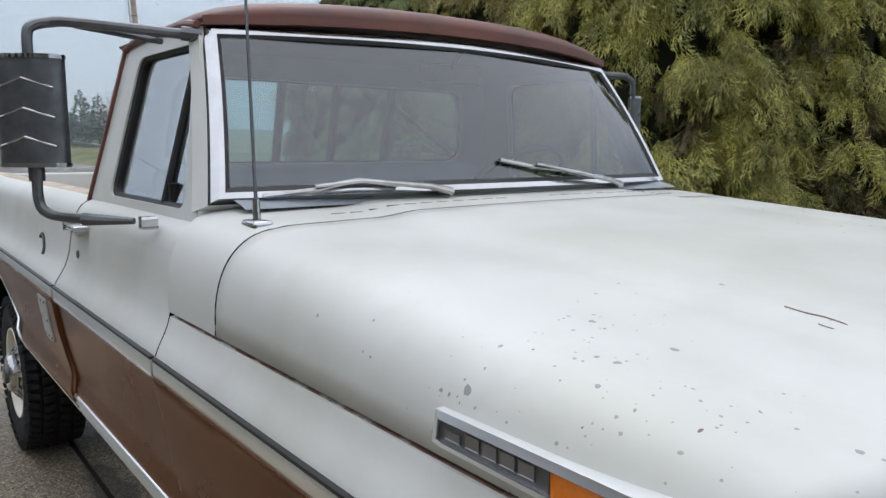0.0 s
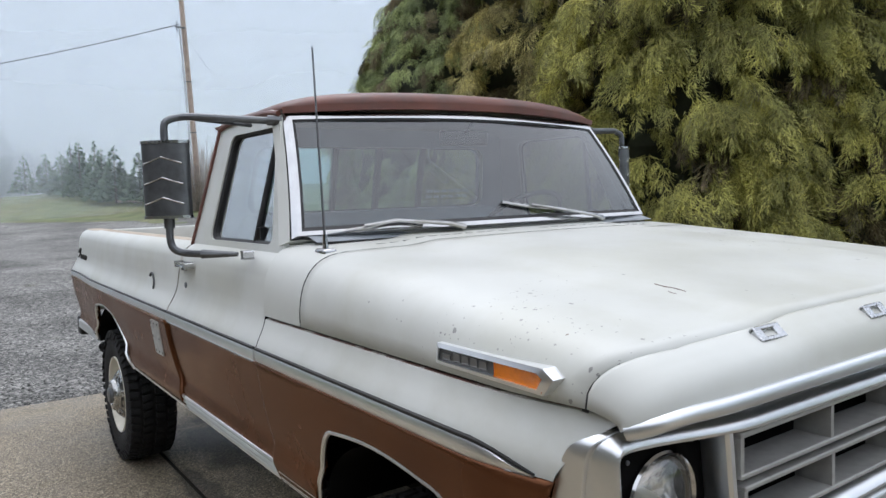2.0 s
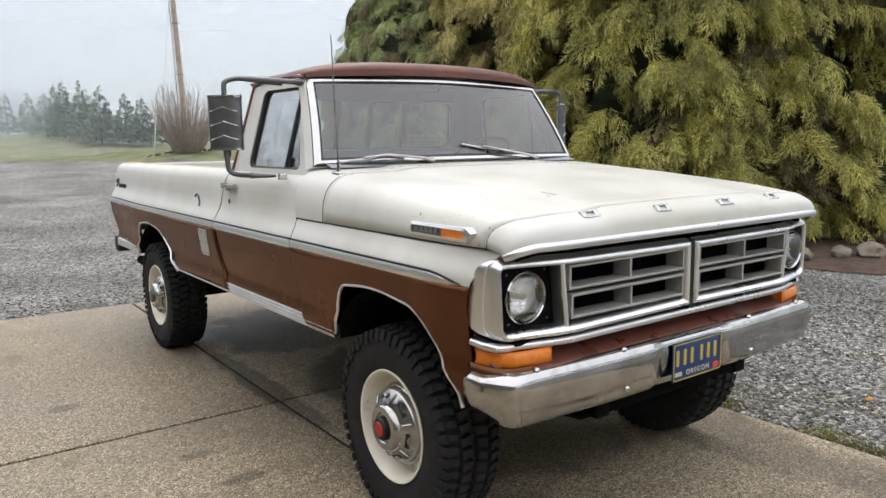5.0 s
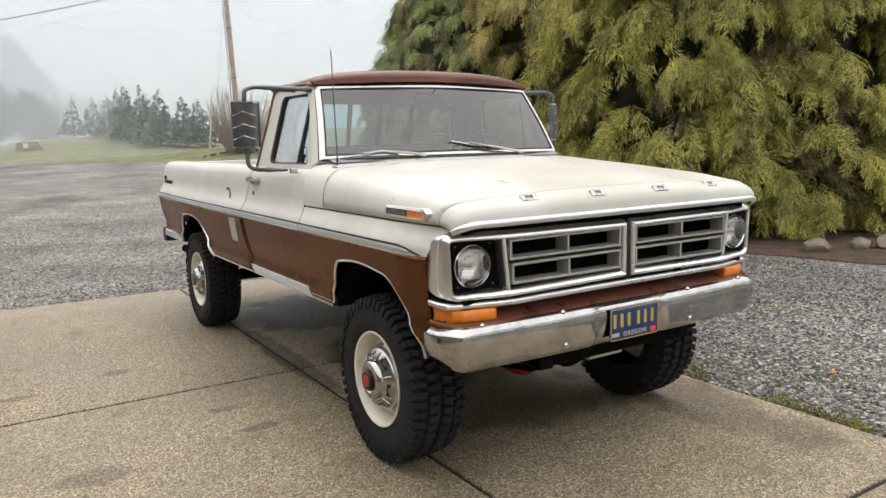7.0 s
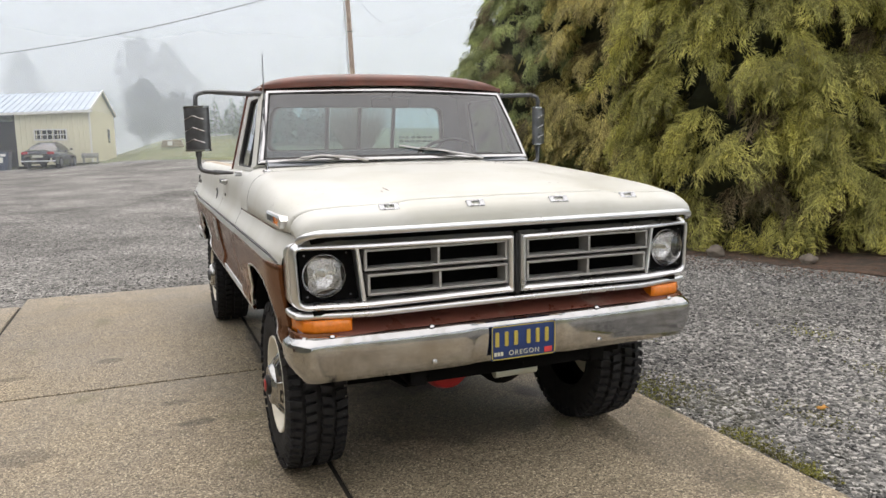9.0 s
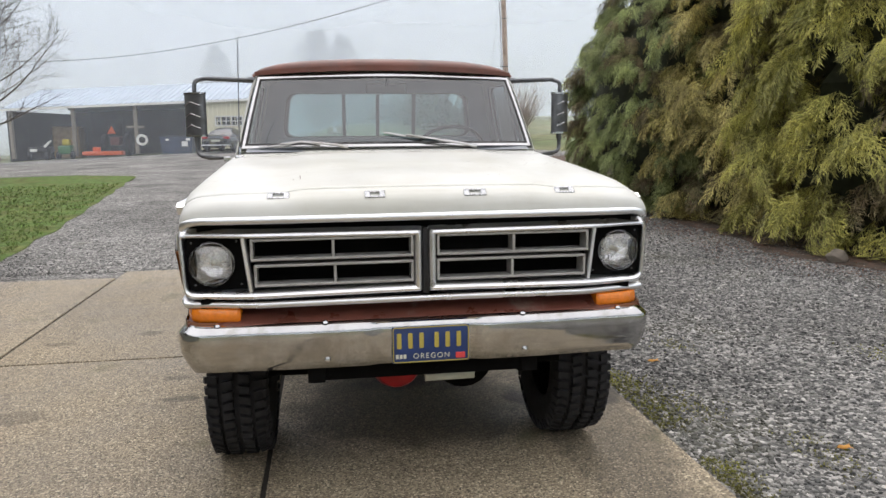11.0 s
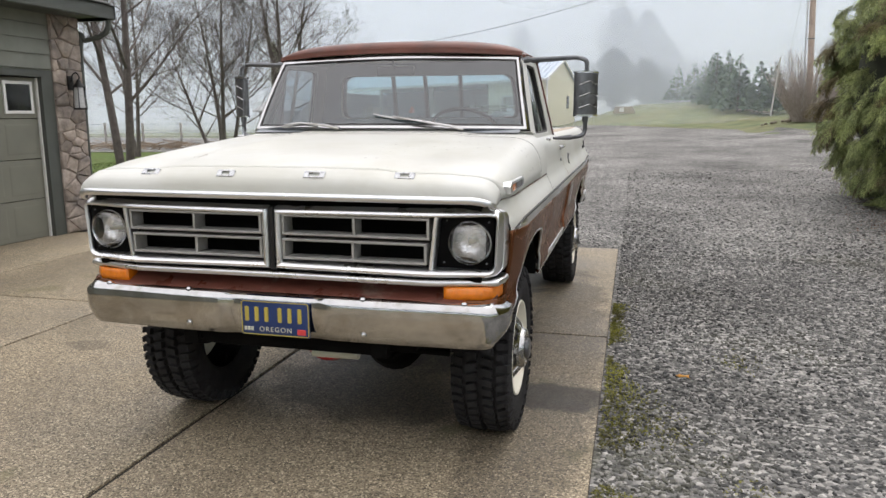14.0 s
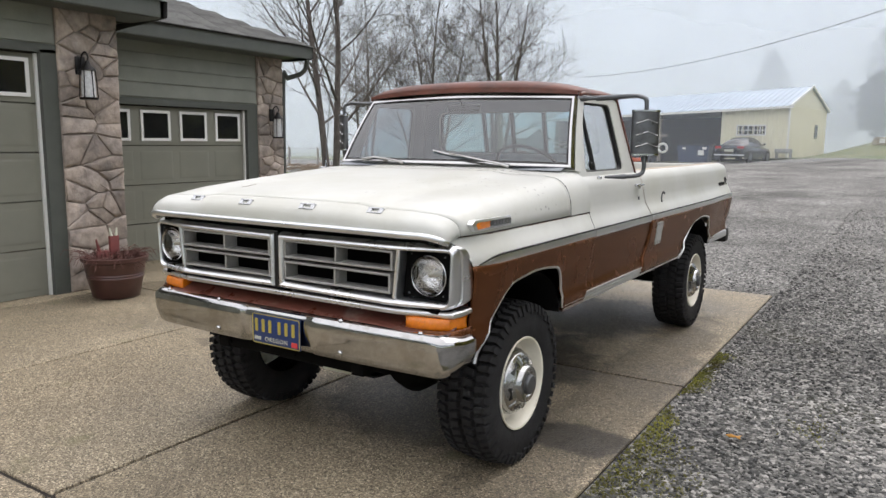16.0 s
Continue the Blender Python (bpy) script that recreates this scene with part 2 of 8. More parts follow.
STEEL = mat("weathered_steel", (0.135, 0.14, 0.145), 0.38, metal=0.75, vary=0.25, scale=22, rough_vary=0.12)
BLACK = mat("black_paint", (0.006, 0.006, 0.007), 0.45, vary=0.2, scale=10)
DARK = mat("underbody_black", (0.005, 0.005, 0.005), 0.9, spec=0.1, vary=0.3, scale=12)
RUBBER = mat("window_rubber", (0.015, 0.015, 0.015), 0.6)
TYRE = mat("tyre_rubber", (0.020, 0.020, 0.021), 0.8, spec=0.25, vary=0.3, scale=14, bump=0.15, bump_scale=80)
CREAM = mat("cream_wheel_paint", (0.76, 0.72, 0.60), 0.4, vary=0.08, scale=8, color2=(0.4, 0.33, 0.22), mix_scale=7, mix_lo=0.6, mix_hi=0.72)
RED = mat("red_paint", (0.42, 0.02, 0.02), 0.4, vary=0.2)
AMBER = mat("amber_lens", (0.75, 0.20, 0.008), 0.18, vary=0.12, scale=40, bump=0.25, bump_scale=220, coat=0.4)
BADGE = mat("grey_badge", (0.11, 0.113, 0.113), 0.4, metal=0.4, vary=0.15, scale=60)
BADGE_LT = mat("badge_relief", (0.22, 0.22, 0.22), 0.35, metal=0.6)
LENS_BACK = mat("lamp_reflector", (0.92, 0.93, 0.94), 0.24, metal=0.85, vary=0.15, scale=40, bump=0.5, bump_scale=45)
GLASS = glass("pane_glass", (0.62, 0.77, 0.79), 0.095)
SIDEGLASS = glass("side_pane_glass", (0.38, 0.45, 0.51), 0.0, 0.7)
LENSGLASS = glass("lamp_glass", (0.97, 0.97, 0.97), 0.10)
INTERIOR = mat("grey_blue_vinyl", (0.25, 0.27, 0.29), 0.55, vary=0.15, scale=9)
HEADLINER = mat("headliner", (0.40, 0.39, 0.355), 0.8, vary=0.1, scale=9)
MIRROR = mat("mirror_glass", (0.85, 0.85, 0.86), 0.02, metal=1.0)
BEDWOOD = mat("bleached_bed_boards", (0.44, 0.37, 0.28), 0.75, vary=0.2, scale=9, color2=(0.30, 0.24, 0.18), mix_scale=5)
PLATE_BLUE = mat("blue_plate", (0.012, 0.035, 0.13), 0.35, vary=0.15, scale=25)
PLATE_GOLD = mat("gold_plate_paint", (0.45, 0.36, 0.07), 0.4)
PLATE_PALE = mat("pale_plate_paint", (0.55, 0.55, 0.45), 0.4)
STICKER = mat("red_sticker", (0.6, 0.05, 0.05), 0.4)
PALE = mat("bare_primer", (0.42, 0.42, 0.40), 0.6, vary=0.2, scale=40)
BADGE_BLACK = mat("blackened_script", (0.04, 0.04, 0.04), 0.35, metal=0.6)
VOID = mat("void_black", (0.003, 0.003, 0.003), 0.9, spec=0.1, vary=0.3, scale=12)
SLOT = mat("slot_shadow_grey", (0.02, 0.02, 0.02), 0.5, metal=0.5, vary=0.2)
CAPMETAL = mat("worn_cap_chrome", (0.42, 0.42, 0.41), 0.2, metal=1.0, vary=0.25, scale=18, rough_vary=0.12)
PITTED = mat("pitted_chrome", (0.50, 0.51, 0.52), 0.26, metal=1.0, vary=0.2, scale=60, rough_vary=0.1)


def chipped_paint():
    """The cream paint with small grey chips in clusters and a few rusty ones."""
    m = mat("chipped_cream_paint", (0.580, 0.584, 0.546), 0.36, vary=0.05, scale=2.2, color2=(0.53, 0.53, 0.476), mix_scale=1.6, rough_vary=0.08, bump=0.02, bump_scale=9, spec=0.3)
    t = m.node_tree
    n, l = t.nodes, t.links
    b = n["Principled BSDF"]
    src = b.inputs["Base Color"].links[0].from_socket
    co = n.new("ShaderNodeTexCoord")
    for scale, size, lo, hi, col in ((38, 0.13, 0.46, 0.62, (0.29, 0.285, 0.27)), (85, 0.12, 0.50, 0.64, (0.33, 0.32, 0.30)), (19, 0.06, 0.56, 0.64, (0.16, 0.11, 0.08))):
        vo = n.new("ShaderNodeTexVoronoi")
        vo.inputs["Scale"].default_value = scale
        wob = n.new("ShaderNodeTexNoise")
        wob.inputs["Scale"].default_value = scale * 1.7
        l.new(co.outputs["Object"], wob.inputs["Vector"])
        ad = n.new("ShaderNodeVectorMath")
        ad.operation = "MULTIPLY_ADD"
        l.new(wob.outputs["Color"], ad.inputs[0])
        ad.inputs[1].default_value = (0.4 / scale,) * 3
        l.new(co.outputs["Object"], ad.inputs[2])
        l.new(ad.outputs[0], vo.inputs["Vector"])
        sp = n.new("ShaderNodeSeparateColor")
        l.new(vo.outputs["Color"], sp.inputs[0])
        pw = n.new("ShaderNodeMath")
        pw.operation = "POWER"
        l.new(sp.outputs[0], pw.inputs[0])
        pw.inputs[1].default_value = 2.5
        area = n.new("ShaderNodeTexNoise")
        area.inputs["Scale"].default_value = 1.9
        area.inputs["Detail"].default_value = 3
        l.new(co.outputs["Object"], area.inputs["Vector"])
        am = n.new("ShaderNodeMapRange")
        am.inputs[1].default_value, am.inputs[2].default_value = lo, hi
        am.inputs[3].default_value, am.inputs[4].default_value = 0.0, size * 2
        l.new(area.outputs[0], am.inputs[0])
        th = n.new("ShaderNodeMath")
        th.operation = "MULTIPLY"
        l.new(pw.outputs[0], th.inputs[0])
        l.new(am.outputs[0], th.inputs[1])
        ls = n.new("ShaderNodeMath")
        ls.operation = "LESS_THAN"
        l.new(vo.outputs["Distance"], ls.inputs[0])
        l.new(th.outputs[0], ls.inputs[1])
        mx = n.new("ShaderNodeMix")
        mx.data_type = "RGBA"
        l.new(ls.outputs[0], mx.inputs[0])
        l.new(src, mx.inputs[6])
        mx.inputs[7].default_value = (*col, 1)
        src = mx.outputs[2]
    l.new(src, b.inputs["Base Color"])
    return m


CHIPPED = chipped_paint()
RUSTLINE = mat("rust_stained_edge", (0.50, 0.48, 0.43), 0.6, vary=0.2, scale=30, color2=(0.17, 0.085, 0.065), mix_scale=11, mix_lo=0.42, mix_hi=0.52)
BUMPER = mat("smudged_bumper_chrome", (0.47, 0.47, 0.465), 0.085, metal=1.0, vary=0.12, scale=9, color2=(0.38, 0.37, 0.35), mix_scale=6, mix_lo=0.5, mix_hi=0.62, rough_vary=0.07)

# ---- the pickup truck: front axle at y = 0, nose towards -y ----
truck = thing("pickup_truck", "old cream and brown two-tone pickup truck parked on the concrete slab", "pickup truck", (0, 1.7, 0))

SIDE = [(0.66, 0.915), (0.70, 0.940), (0.745, 0.958), (0.775, 0.962), (0.80, 0.948), (0.83, 0.950), (0.95, 0.972), (1.05, 0.984), (1.075, 0.990),
        (1.105, 0.988), (1.13, 0.976), (1.16, 0.958), (1.185, 0.947), (1.22, 0.938), (1.30, 0.928), (1.345, 0.918), (1.37, 0.903), (1.388, 0.880), (1.395, 0.855)]


def side_x(z, y=1.0):
    x = lerp_table(SIDE, z)
    x -= 0.050 * smooth01((-0.36 - y) / 0.36)
    x -= 0.03 * smooth01((y - 3.3) / 1.0)
    return x


def front_seam(z):
    return lerp_table([(0.66, 0.63), (0.74, 0.655), (0.86, 0.69), (1.09, 0.705), (1.2, 0.728), (1.40, 0.735)], z)


def rear_seam(z):
    return lerp_table([(0.66, 1.62), (0.76, 1.648), (0.86, 1.70), (1.0, 1.73), (1.10, 1.738), (1.25, 1.715), (1.36, 1.685), (1.40, 1.68)], z)


def front_arch(y):
    """The lower edge of the front fender, over the wheel."""
    if y < -0.50 or y > 0.36:
        return 0.66 if y < 0 else 0.70
    if y < -0.22:
        t = (y + 0.50) / 0.28
        return 0.62 + 0.345 * abs(math.sin(t * math.pi / 2)) ** 0.75
    if y < 0.20:
        return 0.965 + 0.018 * math.sin((y + 0.22) / 0.42 * math.pi)
    return 0.70 + 0.265 * abs(math.cos((y - 0.20) / 0.16 * math.pi / 2)) ** 0.6


def rear_arch(y):
    if y < 2.66 or y > 3.62:
        return 0.0
    if y < 3.0:
        return 0.68 + 0.285 * abs(math.sin((y - 2.66) / 0.34 * math.pi / 2)) ** 0.8
    if y < 3.38:
        return 0.965 + 0.015 * math.sin((y - 3.0) / 0.38 * math.pi)
    return 0.70 + 0.265 * abs(math.cos((y - 3.38) / 0.24 * math.pi / 2)) ** 0.6


def side_sheet(s, y0, y1, z0, z1, ny, nz, low=None, extra=None):
    """A body side panel between two seams, cut away below by a wheel arch."""
    bm = bmesh.new()

    def at(u, v):
        zt = z1
        a = y0(zt) if callable(y0) else y0
        b = y1(zt) if callable(y1) else y1
        y = a + (b - a) * u
        lo = z0 if low is None else max(z0, low(y))
        z = lo + (zt - lo) * v
        a = y0(z) if callable(y0) else y0
        b = y1(z) if callable(y1) else y1
        y = a + (b - a) * u
        if low is not None and low(y) > lo:
            z = max(z, low(y) if v < 0.5 else z)
        x = side_x(z, y) + (extra(y, z) if extra else 0)
        return Vector((s * x, y, z))

    grid(bm, at, ny, nz)
    return bm


def hood_z(y):
    return lerp_table([(-0.80, 1.285), (-0.70, 1.312), (-0.45, 1.345), (0.0, 1.385), (0.5, 1.422), (0.9, 1.445)], y)


def hood_section(u, y):
    """The outline across the hood, u from -1 to 1."""
    s, a = (1 if u >= 0 else -1), abs(u)
    zc = hood_z(y)
    w = 0.945 - 0.035 * smooth01((-0.42 - y) / 0.34)
    base = 1.200
    if a < 0.70:
        x = w * 0.84 * a / 0.70
        t = x / w
        z = zc - 0.012 * t * t - 0.010 * smooth01((t - 0.48) / 0.12) + 0.004
    else:
        k = min(1.0, (a - 0.70) / 0.30) * 0.99999 * math.pi / 2
        zt = zc - 0.0175
        x = w * 0.84 + w * 0.16 * math.sin(k) ** 0.85
        z = base + (zt - base) * math.cos(k) ** 0.75
    return Vector((s * x, y, z))


# hood
bm = bmesh.new()
grid(bm, lambda u, v: hood_section(2 * u - 1, -0.700 + 1.155 * v + 0.075 * (1 - v) * smooth01((abs(2 * u - 1) - 0.70) / 0.30)), 64, 26)
hood = thicken(part("hood", bm, CHIPPED, truck, "cream hood with chipped paint"), 0.012)

# long scratches worn through the paint
SCRATCH = mat("bare_scratch", (0.17, 0.11, 0.09), 0.6, vary=0.2, scale=30)
for pts in (((-0.478, -0.412), (-0.481, -0.44), (-0.477, -0.465), (-0.480, -0.495)), ((-0.505, -0.47), (-0.507, -0.48), (-0.506, -0.49))):
    bm = bmesh.new()
    line = []
    for x, y in pts:
        p = hood_section(x / (0.945 * 0.84) * 0.70, y)
        line.append(Vector((p.x, p.y, p.z)))
    tube(bm, arc(line, 4), [0.0011] * (4 * (len(line) - 1)) + [0.0006], 5)
    part("paint_scratch", bm, SCRATCH, hood, "thin rusty scratch in the paint")

# nose, which curls down from the hood's front seam to the chrome lip
bm = bmesh.new()


NOSE = [(0.0, 0.0, 1.0), (0.15, 0.25, 0.91), (0.35, 0.56, 0.76), (0.48, 0.75, 0.64), (0.58, 0.87, 0.51), (0.68, 0.945, 0.36), (0.82, 0.985, 0.18), (1.0, 1.0, 0.0)]


def nose(u, v):
    a = 2 * u - 1
    y0 = -0.7045 + 0.075 * smooth01((abs(a) - 0.70) / 0.30)
    p = hood_section(a, y0)
    s, q = (1 if a >= 0 else -1), abs(a)
    yf = -0.779 + 0.080 * max(0.0, (q - 0.55) / 0.45) ** 3.2
    y = y0 + (yf - y0) * lerp_table([(t[0], t[1]) for t in NOSE], v)
    zb = 1.210 - 0.032 * max(0.0, (q - 0.78) / 0.22) ** 1.5
    z = zb + (p.z - zb) * lerp_table([(t[0], t[2]) for t in NOSE], v)
    x = p.x * (1 - 0.002 * v)
    return Vector((x, y, z))


grid(bm, nose, 64, 20)
nose_ob = thicken(part("hood_nose", bm, WHITE, truck), 0.012)
# chrome lip under the nose
bm = bmesh.new()
pts = []
for i in range(49):
    p = nose(0.003 + 0.994 * i / 48, 1.0)
    pts.append(Vector((p.x * 0.992, p.y - 0.003, p.z)))
sweep(bm, pts, [(-0.012, -0.016), (0.002, -0.017), (0.008, -0.012), (0.010, -0.003), (0.008, 0.006), (0.002, 0.011), (-0.012, 0.011)])
part("nose_trim", bm, POLISHED, truck, "polished hood lip", angle=50)
bm = bmesh.new()
grid(bm, lambda u, v: nose(u, 0.0) + Vector((0, 0.008 * (1 - 2 * v) + 0.004, -0.006)), 64, 1)
part("hood_seam", bm, BLACK, truck)
# dark space behind the lip
bm = bmesh.new()
box(bm, -0.86, 0.86, -0.70, -0.58, 1.145, 1.185)
box(bm, -0.87, 0.87, -0.58, -0.50, 0.70, 1.185)
part("radiator_support", bm, DARK, truck)

# nose letters as plain shapes
for cx, w in ((-0.553, 0.082), (-0.192, 0.078), (0.199, 0.088), (0.561, 0.080)):
    uu = min((k / 400 for k in range(401)), key=lambda k: abs(nose(k, 0.5).x - cx))
    vv = min((k / 200 for k in range(201)), key=lambda k: abs(nose(uu, k).z - 1.290))
    p, q_ = nose(uu, vv), nose(uu, vv + 0.02) - nose(uu, vv - 0.02)
    tilt = math.atan2(-q_.y, -q_.z)
    bm = bmesh.new()
    h, e = 0.0165, 0.009
    box(bm, -w / 2, w / 2, -0.007, 0.006, h - e, h, 0.002, 1)
    box(bm, -w / 2, w / 2, -0.007, 0.006, -h, e - h, 0.002, 1)
    box(bm, -w / 2, -w / 2 + 0.022, -0.0065, 0.006, -h + 0.002, h - 0.002, 0.002, 1)
    box(bm, w / 2 - 0.022, w / 2, -0.0065, 0.006, -h + 0.002, h - 0.002, 0.002, 1)
    bmesh.ops.transform(bm, matrix=Matrix.Translation(p) @ Matrix.Rotation(-0.75 * tilt, 4, "X"), verts=bm.verts)
    part("nose_badge", bm, PITTED, truck, "dull chrome nose badge")

def fender_front(z):
    """The front edge of the fender, where the lamp bezel's side begins."""
    return lerp_table([(0.62, -0.560), (0.88, -0.552), (1.03, -0.562), (1.09, -0.590), (1.16, -0.648), (1.19, -0.690)], z)


for s in (-1, 1):
    # front fender
    bm = side_sheet(s, fender_front, lambda z: front_seam(z) - 0.006, 0.62, 1.07, 90, 14, front_arch)
    fender = thicken(part("fender_lower", bm, BROWN, truck), 0.02, 0)
    bm = side_sheet(s, fender_front, lambda z: front_seam(z) - 0.006, 1.071, 1.190, 60, 10)
    bm2 = bmesh.new()
    grid(bm2, lambda u, v: Vector((s * ((side_x(1.190, -0.690 + 1.410 * u)) - 0.05 * v), -0.690 + 1.410 * u, 1.190 + 0.003 * math.sin(v * math.pi))), 50, 3)
    me = bpy.data.meshes.new("tmp")
    bm2.to_mesh(me)
    bm2.free()
    bm.from_mesh(me)
    fender_top = part("fender_upper", bm, WHITE, truck)
    bm = bmesh.new()
    sweep(bm, [Vector((s * (side_x(1.190, y) - 0.010), y, 1.1905)) for y in (-0.62 + 1.32 * k / 30 for k in range(31))], [(-0.006, -0.001), (0.006, -0.001), (0.005, 0.0022), (-0.005, 0.0022)])
    part("rusty_edge", bm, RUSTLINE, fender_top, "rust-stained fender edge")
    bm = bmesh.new()
    sweep(bm, [Vector((s * (side_x(1.190, y) - 0.0165), y, 1.1945)) for y in (-0.60 + 1.32 * k / 30 for k in range(31))], [(-0.004, -0.002), (0.004, -0.002), (0.004, 0.002), (-0.004, 0.002)])
    part("fender_gap", bm, BLACK, fender_top, "dark gap between hood and fender")
    # cowl side
    bm = bmesh.new()
    grid(bm, lambda u, v: (lambda p: Vector((p.x, p.y, p.z)))(hood_section(s * (0.62 + 0.38 * (1 - v)), 0.461 + (0.269 + 0.03 * v) * u)), 10, 20)
    part("cowl_side", bm, WHITE, truck)
    # door
    door = part("door", side_sheet(s, front_seam, rear_seam, 0.715, 1.07, 24, 16), BROWN, truck)
    bm = side_sheet(s, front_seam, rear_seam, 1.071, 1.395, 24, 24)
    part("door_upper_skin", bm, WHITE, door, "cream upper door skin")
    # dark gap behind the seams and fender line
    bm = bmesh.new()
    box(bm, s * 0.60, s * 0.925, -0.45, 0.60, 1.05, 1.19)
    box(bm, s * 0.70, s * 0.905, 0.60, 1.75, 0.70, 1.30)
    part("inner_structure", bm, DARK, truck)
    # bed side
    bm = side_sheet(s, lambda z: rear_seam(z) + 0.012, lambda z: 4.42 - 0.10 * smooth01((1.0 - z) / 0.3), 0.715, 1.07, 110, 14, rear_arch)
    bed = thicken(part("bed_side_lower", bm, BROWN, truck), 0.02, 0)
    bm = side_sheet(s, lambda z: rear_seam(min(z, 1.36)) + 0.012, lambda z: 4.425 - 0.02 * smooth01((z - 1.36) / 0.04), 1.071, 1.398, 50, 24)
    part("bed_side_upper", bm, WHITE, truck)
    bm = bmesh.new()
    sweep(bm, [(s * 0.806, 1.72, 1.386), (s * 0.786, 4.41, 1.386)], [(-0.055, -0.05), (0.04, -0.05), (0.04, 0.006), (0.03, 0.012), (-0.045, 0.012), (-0.055, 0.006)])
    part("bed_rail", bm, BEDWOOD, truck, "bleached beige rail along the bed")
    bm = bmesh.new()
    box(bm, s * 0.78, s * 0.80, 1.74, 4.37, 0.92, 1.36)
    for yy in (2.1, 2.7, 3.3, 3.9):
        box(bm, s * 0.765, s * 0.782, yy - 0.02, yy + 0.02, 0.94, 1.33, 0.004)
    part("bed_inner_wall", bm, BEDWOOD, truck, "bleached beige bed inner wall")
    # trim moulding, in three lengths
    for a, b in ((-0.545, 0.695), (0.712, 1.732), (1.752, 4.412)):
        n = 40
        path = [Vector((s * (side_x(1.087, a + (b - a) * k / n) - 0.002), a + (b - a) * k / n, 1.085)) for k in range(n + 1)]
        bm = bmesh.new()
        sweep(bm, path, [(s * q[0], q[1]) for q in ((-0.004, -0.020), (0.006, -0.020), (0.0075, -0.014), (0.0075, 0.012), (0.005, 0.017), (-0.004, 0.017))])
        if a < -0.5:
            for v in bm.verts:
                k = smooth01((v.co.y + 0.545) / 0.17) ** 0.6
                v.co.z = 1.072 + (v.co.z - 1.072) * max(0.04, k)
        mold = part("belt_moulding", bm, ALU, truck, "bright aluminium belt moulding")
        for dz, h, w in ((0.0215, 0.0032, 0.009), (-0.0205, 0.002, 0.0085)):
            bm = bmesh.new()
            sweep(bm, [p + Vector((0, 0, dz)) for p in path], [(s * q[0], q[1]) for q in ((-0.004, -h), (w, -h), (w, h), (-0.004, h))])
            if a < -0.5:
                for v in bm.verts:
                    k = smooth01((v.co.y + 0.56) / 0.18) ** 0.6
                    v.co.z = 1.072 + (v.co.z - 1.072) * max(0.05, k)
            part("moulding_edge", bm, BLACK if dz > 0 else CHROME, mold)
    # rocker moulding with ribs
    for a, b in ((0.37, 0.632), (0.645, 1.628), (1.645, 2.66), (3.62, 4.32)):
        bm = bmesh.new()
        for k, (zz, xx) in enumerate(((0.752, 0.960), (0.733, 0.957), (0.714, 0.950))):
            tube(bm, [(s * (xx - 0.003 - (0.02 * smooth01((y - 3.3) / 1.0))), y, zz) for y in (a, (a + b) / 2, b)], 0.0095, 8)
        box(bm, s * 0.90, s * 0.952, a, b, 0.70, 0.752)
        part("rocker_moulding", bm, ALU, truck, "ribbed bright rocker moulding")
    # wheel arch lips
    for fn, a, b in ((front_arch, -0.498, 0.358), (rear_arch, 2.662, 3.618)):
        bm = bmesh.new()
        n = 60
        path = [Vector((s * (side_x(max(0.69, fn(a + (b - a) * k / n)), a + (b - a) * k / n) + 0.004), a + (b - a) * k / n, fn(a + (b - a) * k / n))) for k in range(n + 1)]
        tube(bm, path, 0.008, 8)
        part("arch_moulding", bm, ALU, truck, "bright wheel arch moulding")
        # the pressed flare above the arch
        bm = bmesh.new()
        mid = (a + b) / 2
        path2 = [Vector((p.x - s * 0.004, mid + (p.y - mid) * 1.11, 0.64 + (p.z - 0.64) * 1.07 + 0.012)) for p in path if p.z > 0.80]
        tube(bm, [Vector((s * (side_x(min(p.z, 1.05), p.y) - 0.010), p.y, min(p.z, 1.05))) for p in path2], 0.018, 8)
        part("arch_flare", bm, BROWN, truck)
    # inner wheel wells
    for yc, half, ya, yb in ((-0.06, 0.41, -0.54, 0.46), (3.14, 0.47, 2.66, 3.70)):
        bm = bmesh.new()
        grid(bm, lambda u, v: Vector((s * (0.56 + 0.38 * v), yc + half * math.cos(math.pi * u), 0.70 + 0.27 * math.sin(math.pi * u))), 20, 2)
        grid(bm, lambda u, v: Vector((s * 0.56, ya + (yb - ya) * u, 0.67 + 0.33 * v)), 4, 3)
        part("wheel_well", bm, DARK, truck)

    # side marker lamp and badge
    bm = bmesh.new()
    outer = [Vector((s * 0.941, y, z)) for y, z in ((-0.240, 1.2595), (-0.556, 1.2595), (-0.582, 1.244), (-0.556, 1.212), (-0.248, 1.215), (-0.233, 1.217))]
    inner = [Vector((s * 0.941, y, z)) for y, z in ((-0.250, 1.2505), (-0.544, 1.2505), (-0.558, 1.242), (-0.543, 1.221), (-0.256, 1.223), (-0.246, 1.225))]
    top = lambda ps, d: [p + Vector((s * d, 0, 0)) for p in ps]
    o0, o1 = ring_face(bm, top(outer, -0.03), top(outer, 0.010))
    o2, o3 = ring_face(bm, top(outer, 0.010), top(inner, 0.014))
    o4, o5 = ring_face(bm, top(inner, 0.014), top(inner, -0.02))
    bmesh.ops.remove_doubles(bm, verts=bm.verts, dist=0.0002)
    body = part("side_marker", bm, ALU, truck, "chrome side marker with amber lens", angle=25)
    bm = bmesh.new()
    box(bm, s * 0.919, s * 0.9495, -0.423, -0.250, 1.221, 1.252, 0.002, 1)
    plate = part("badge", bm, BADGE, body, "dull grey badge plate")
    bm = bmesh.new()
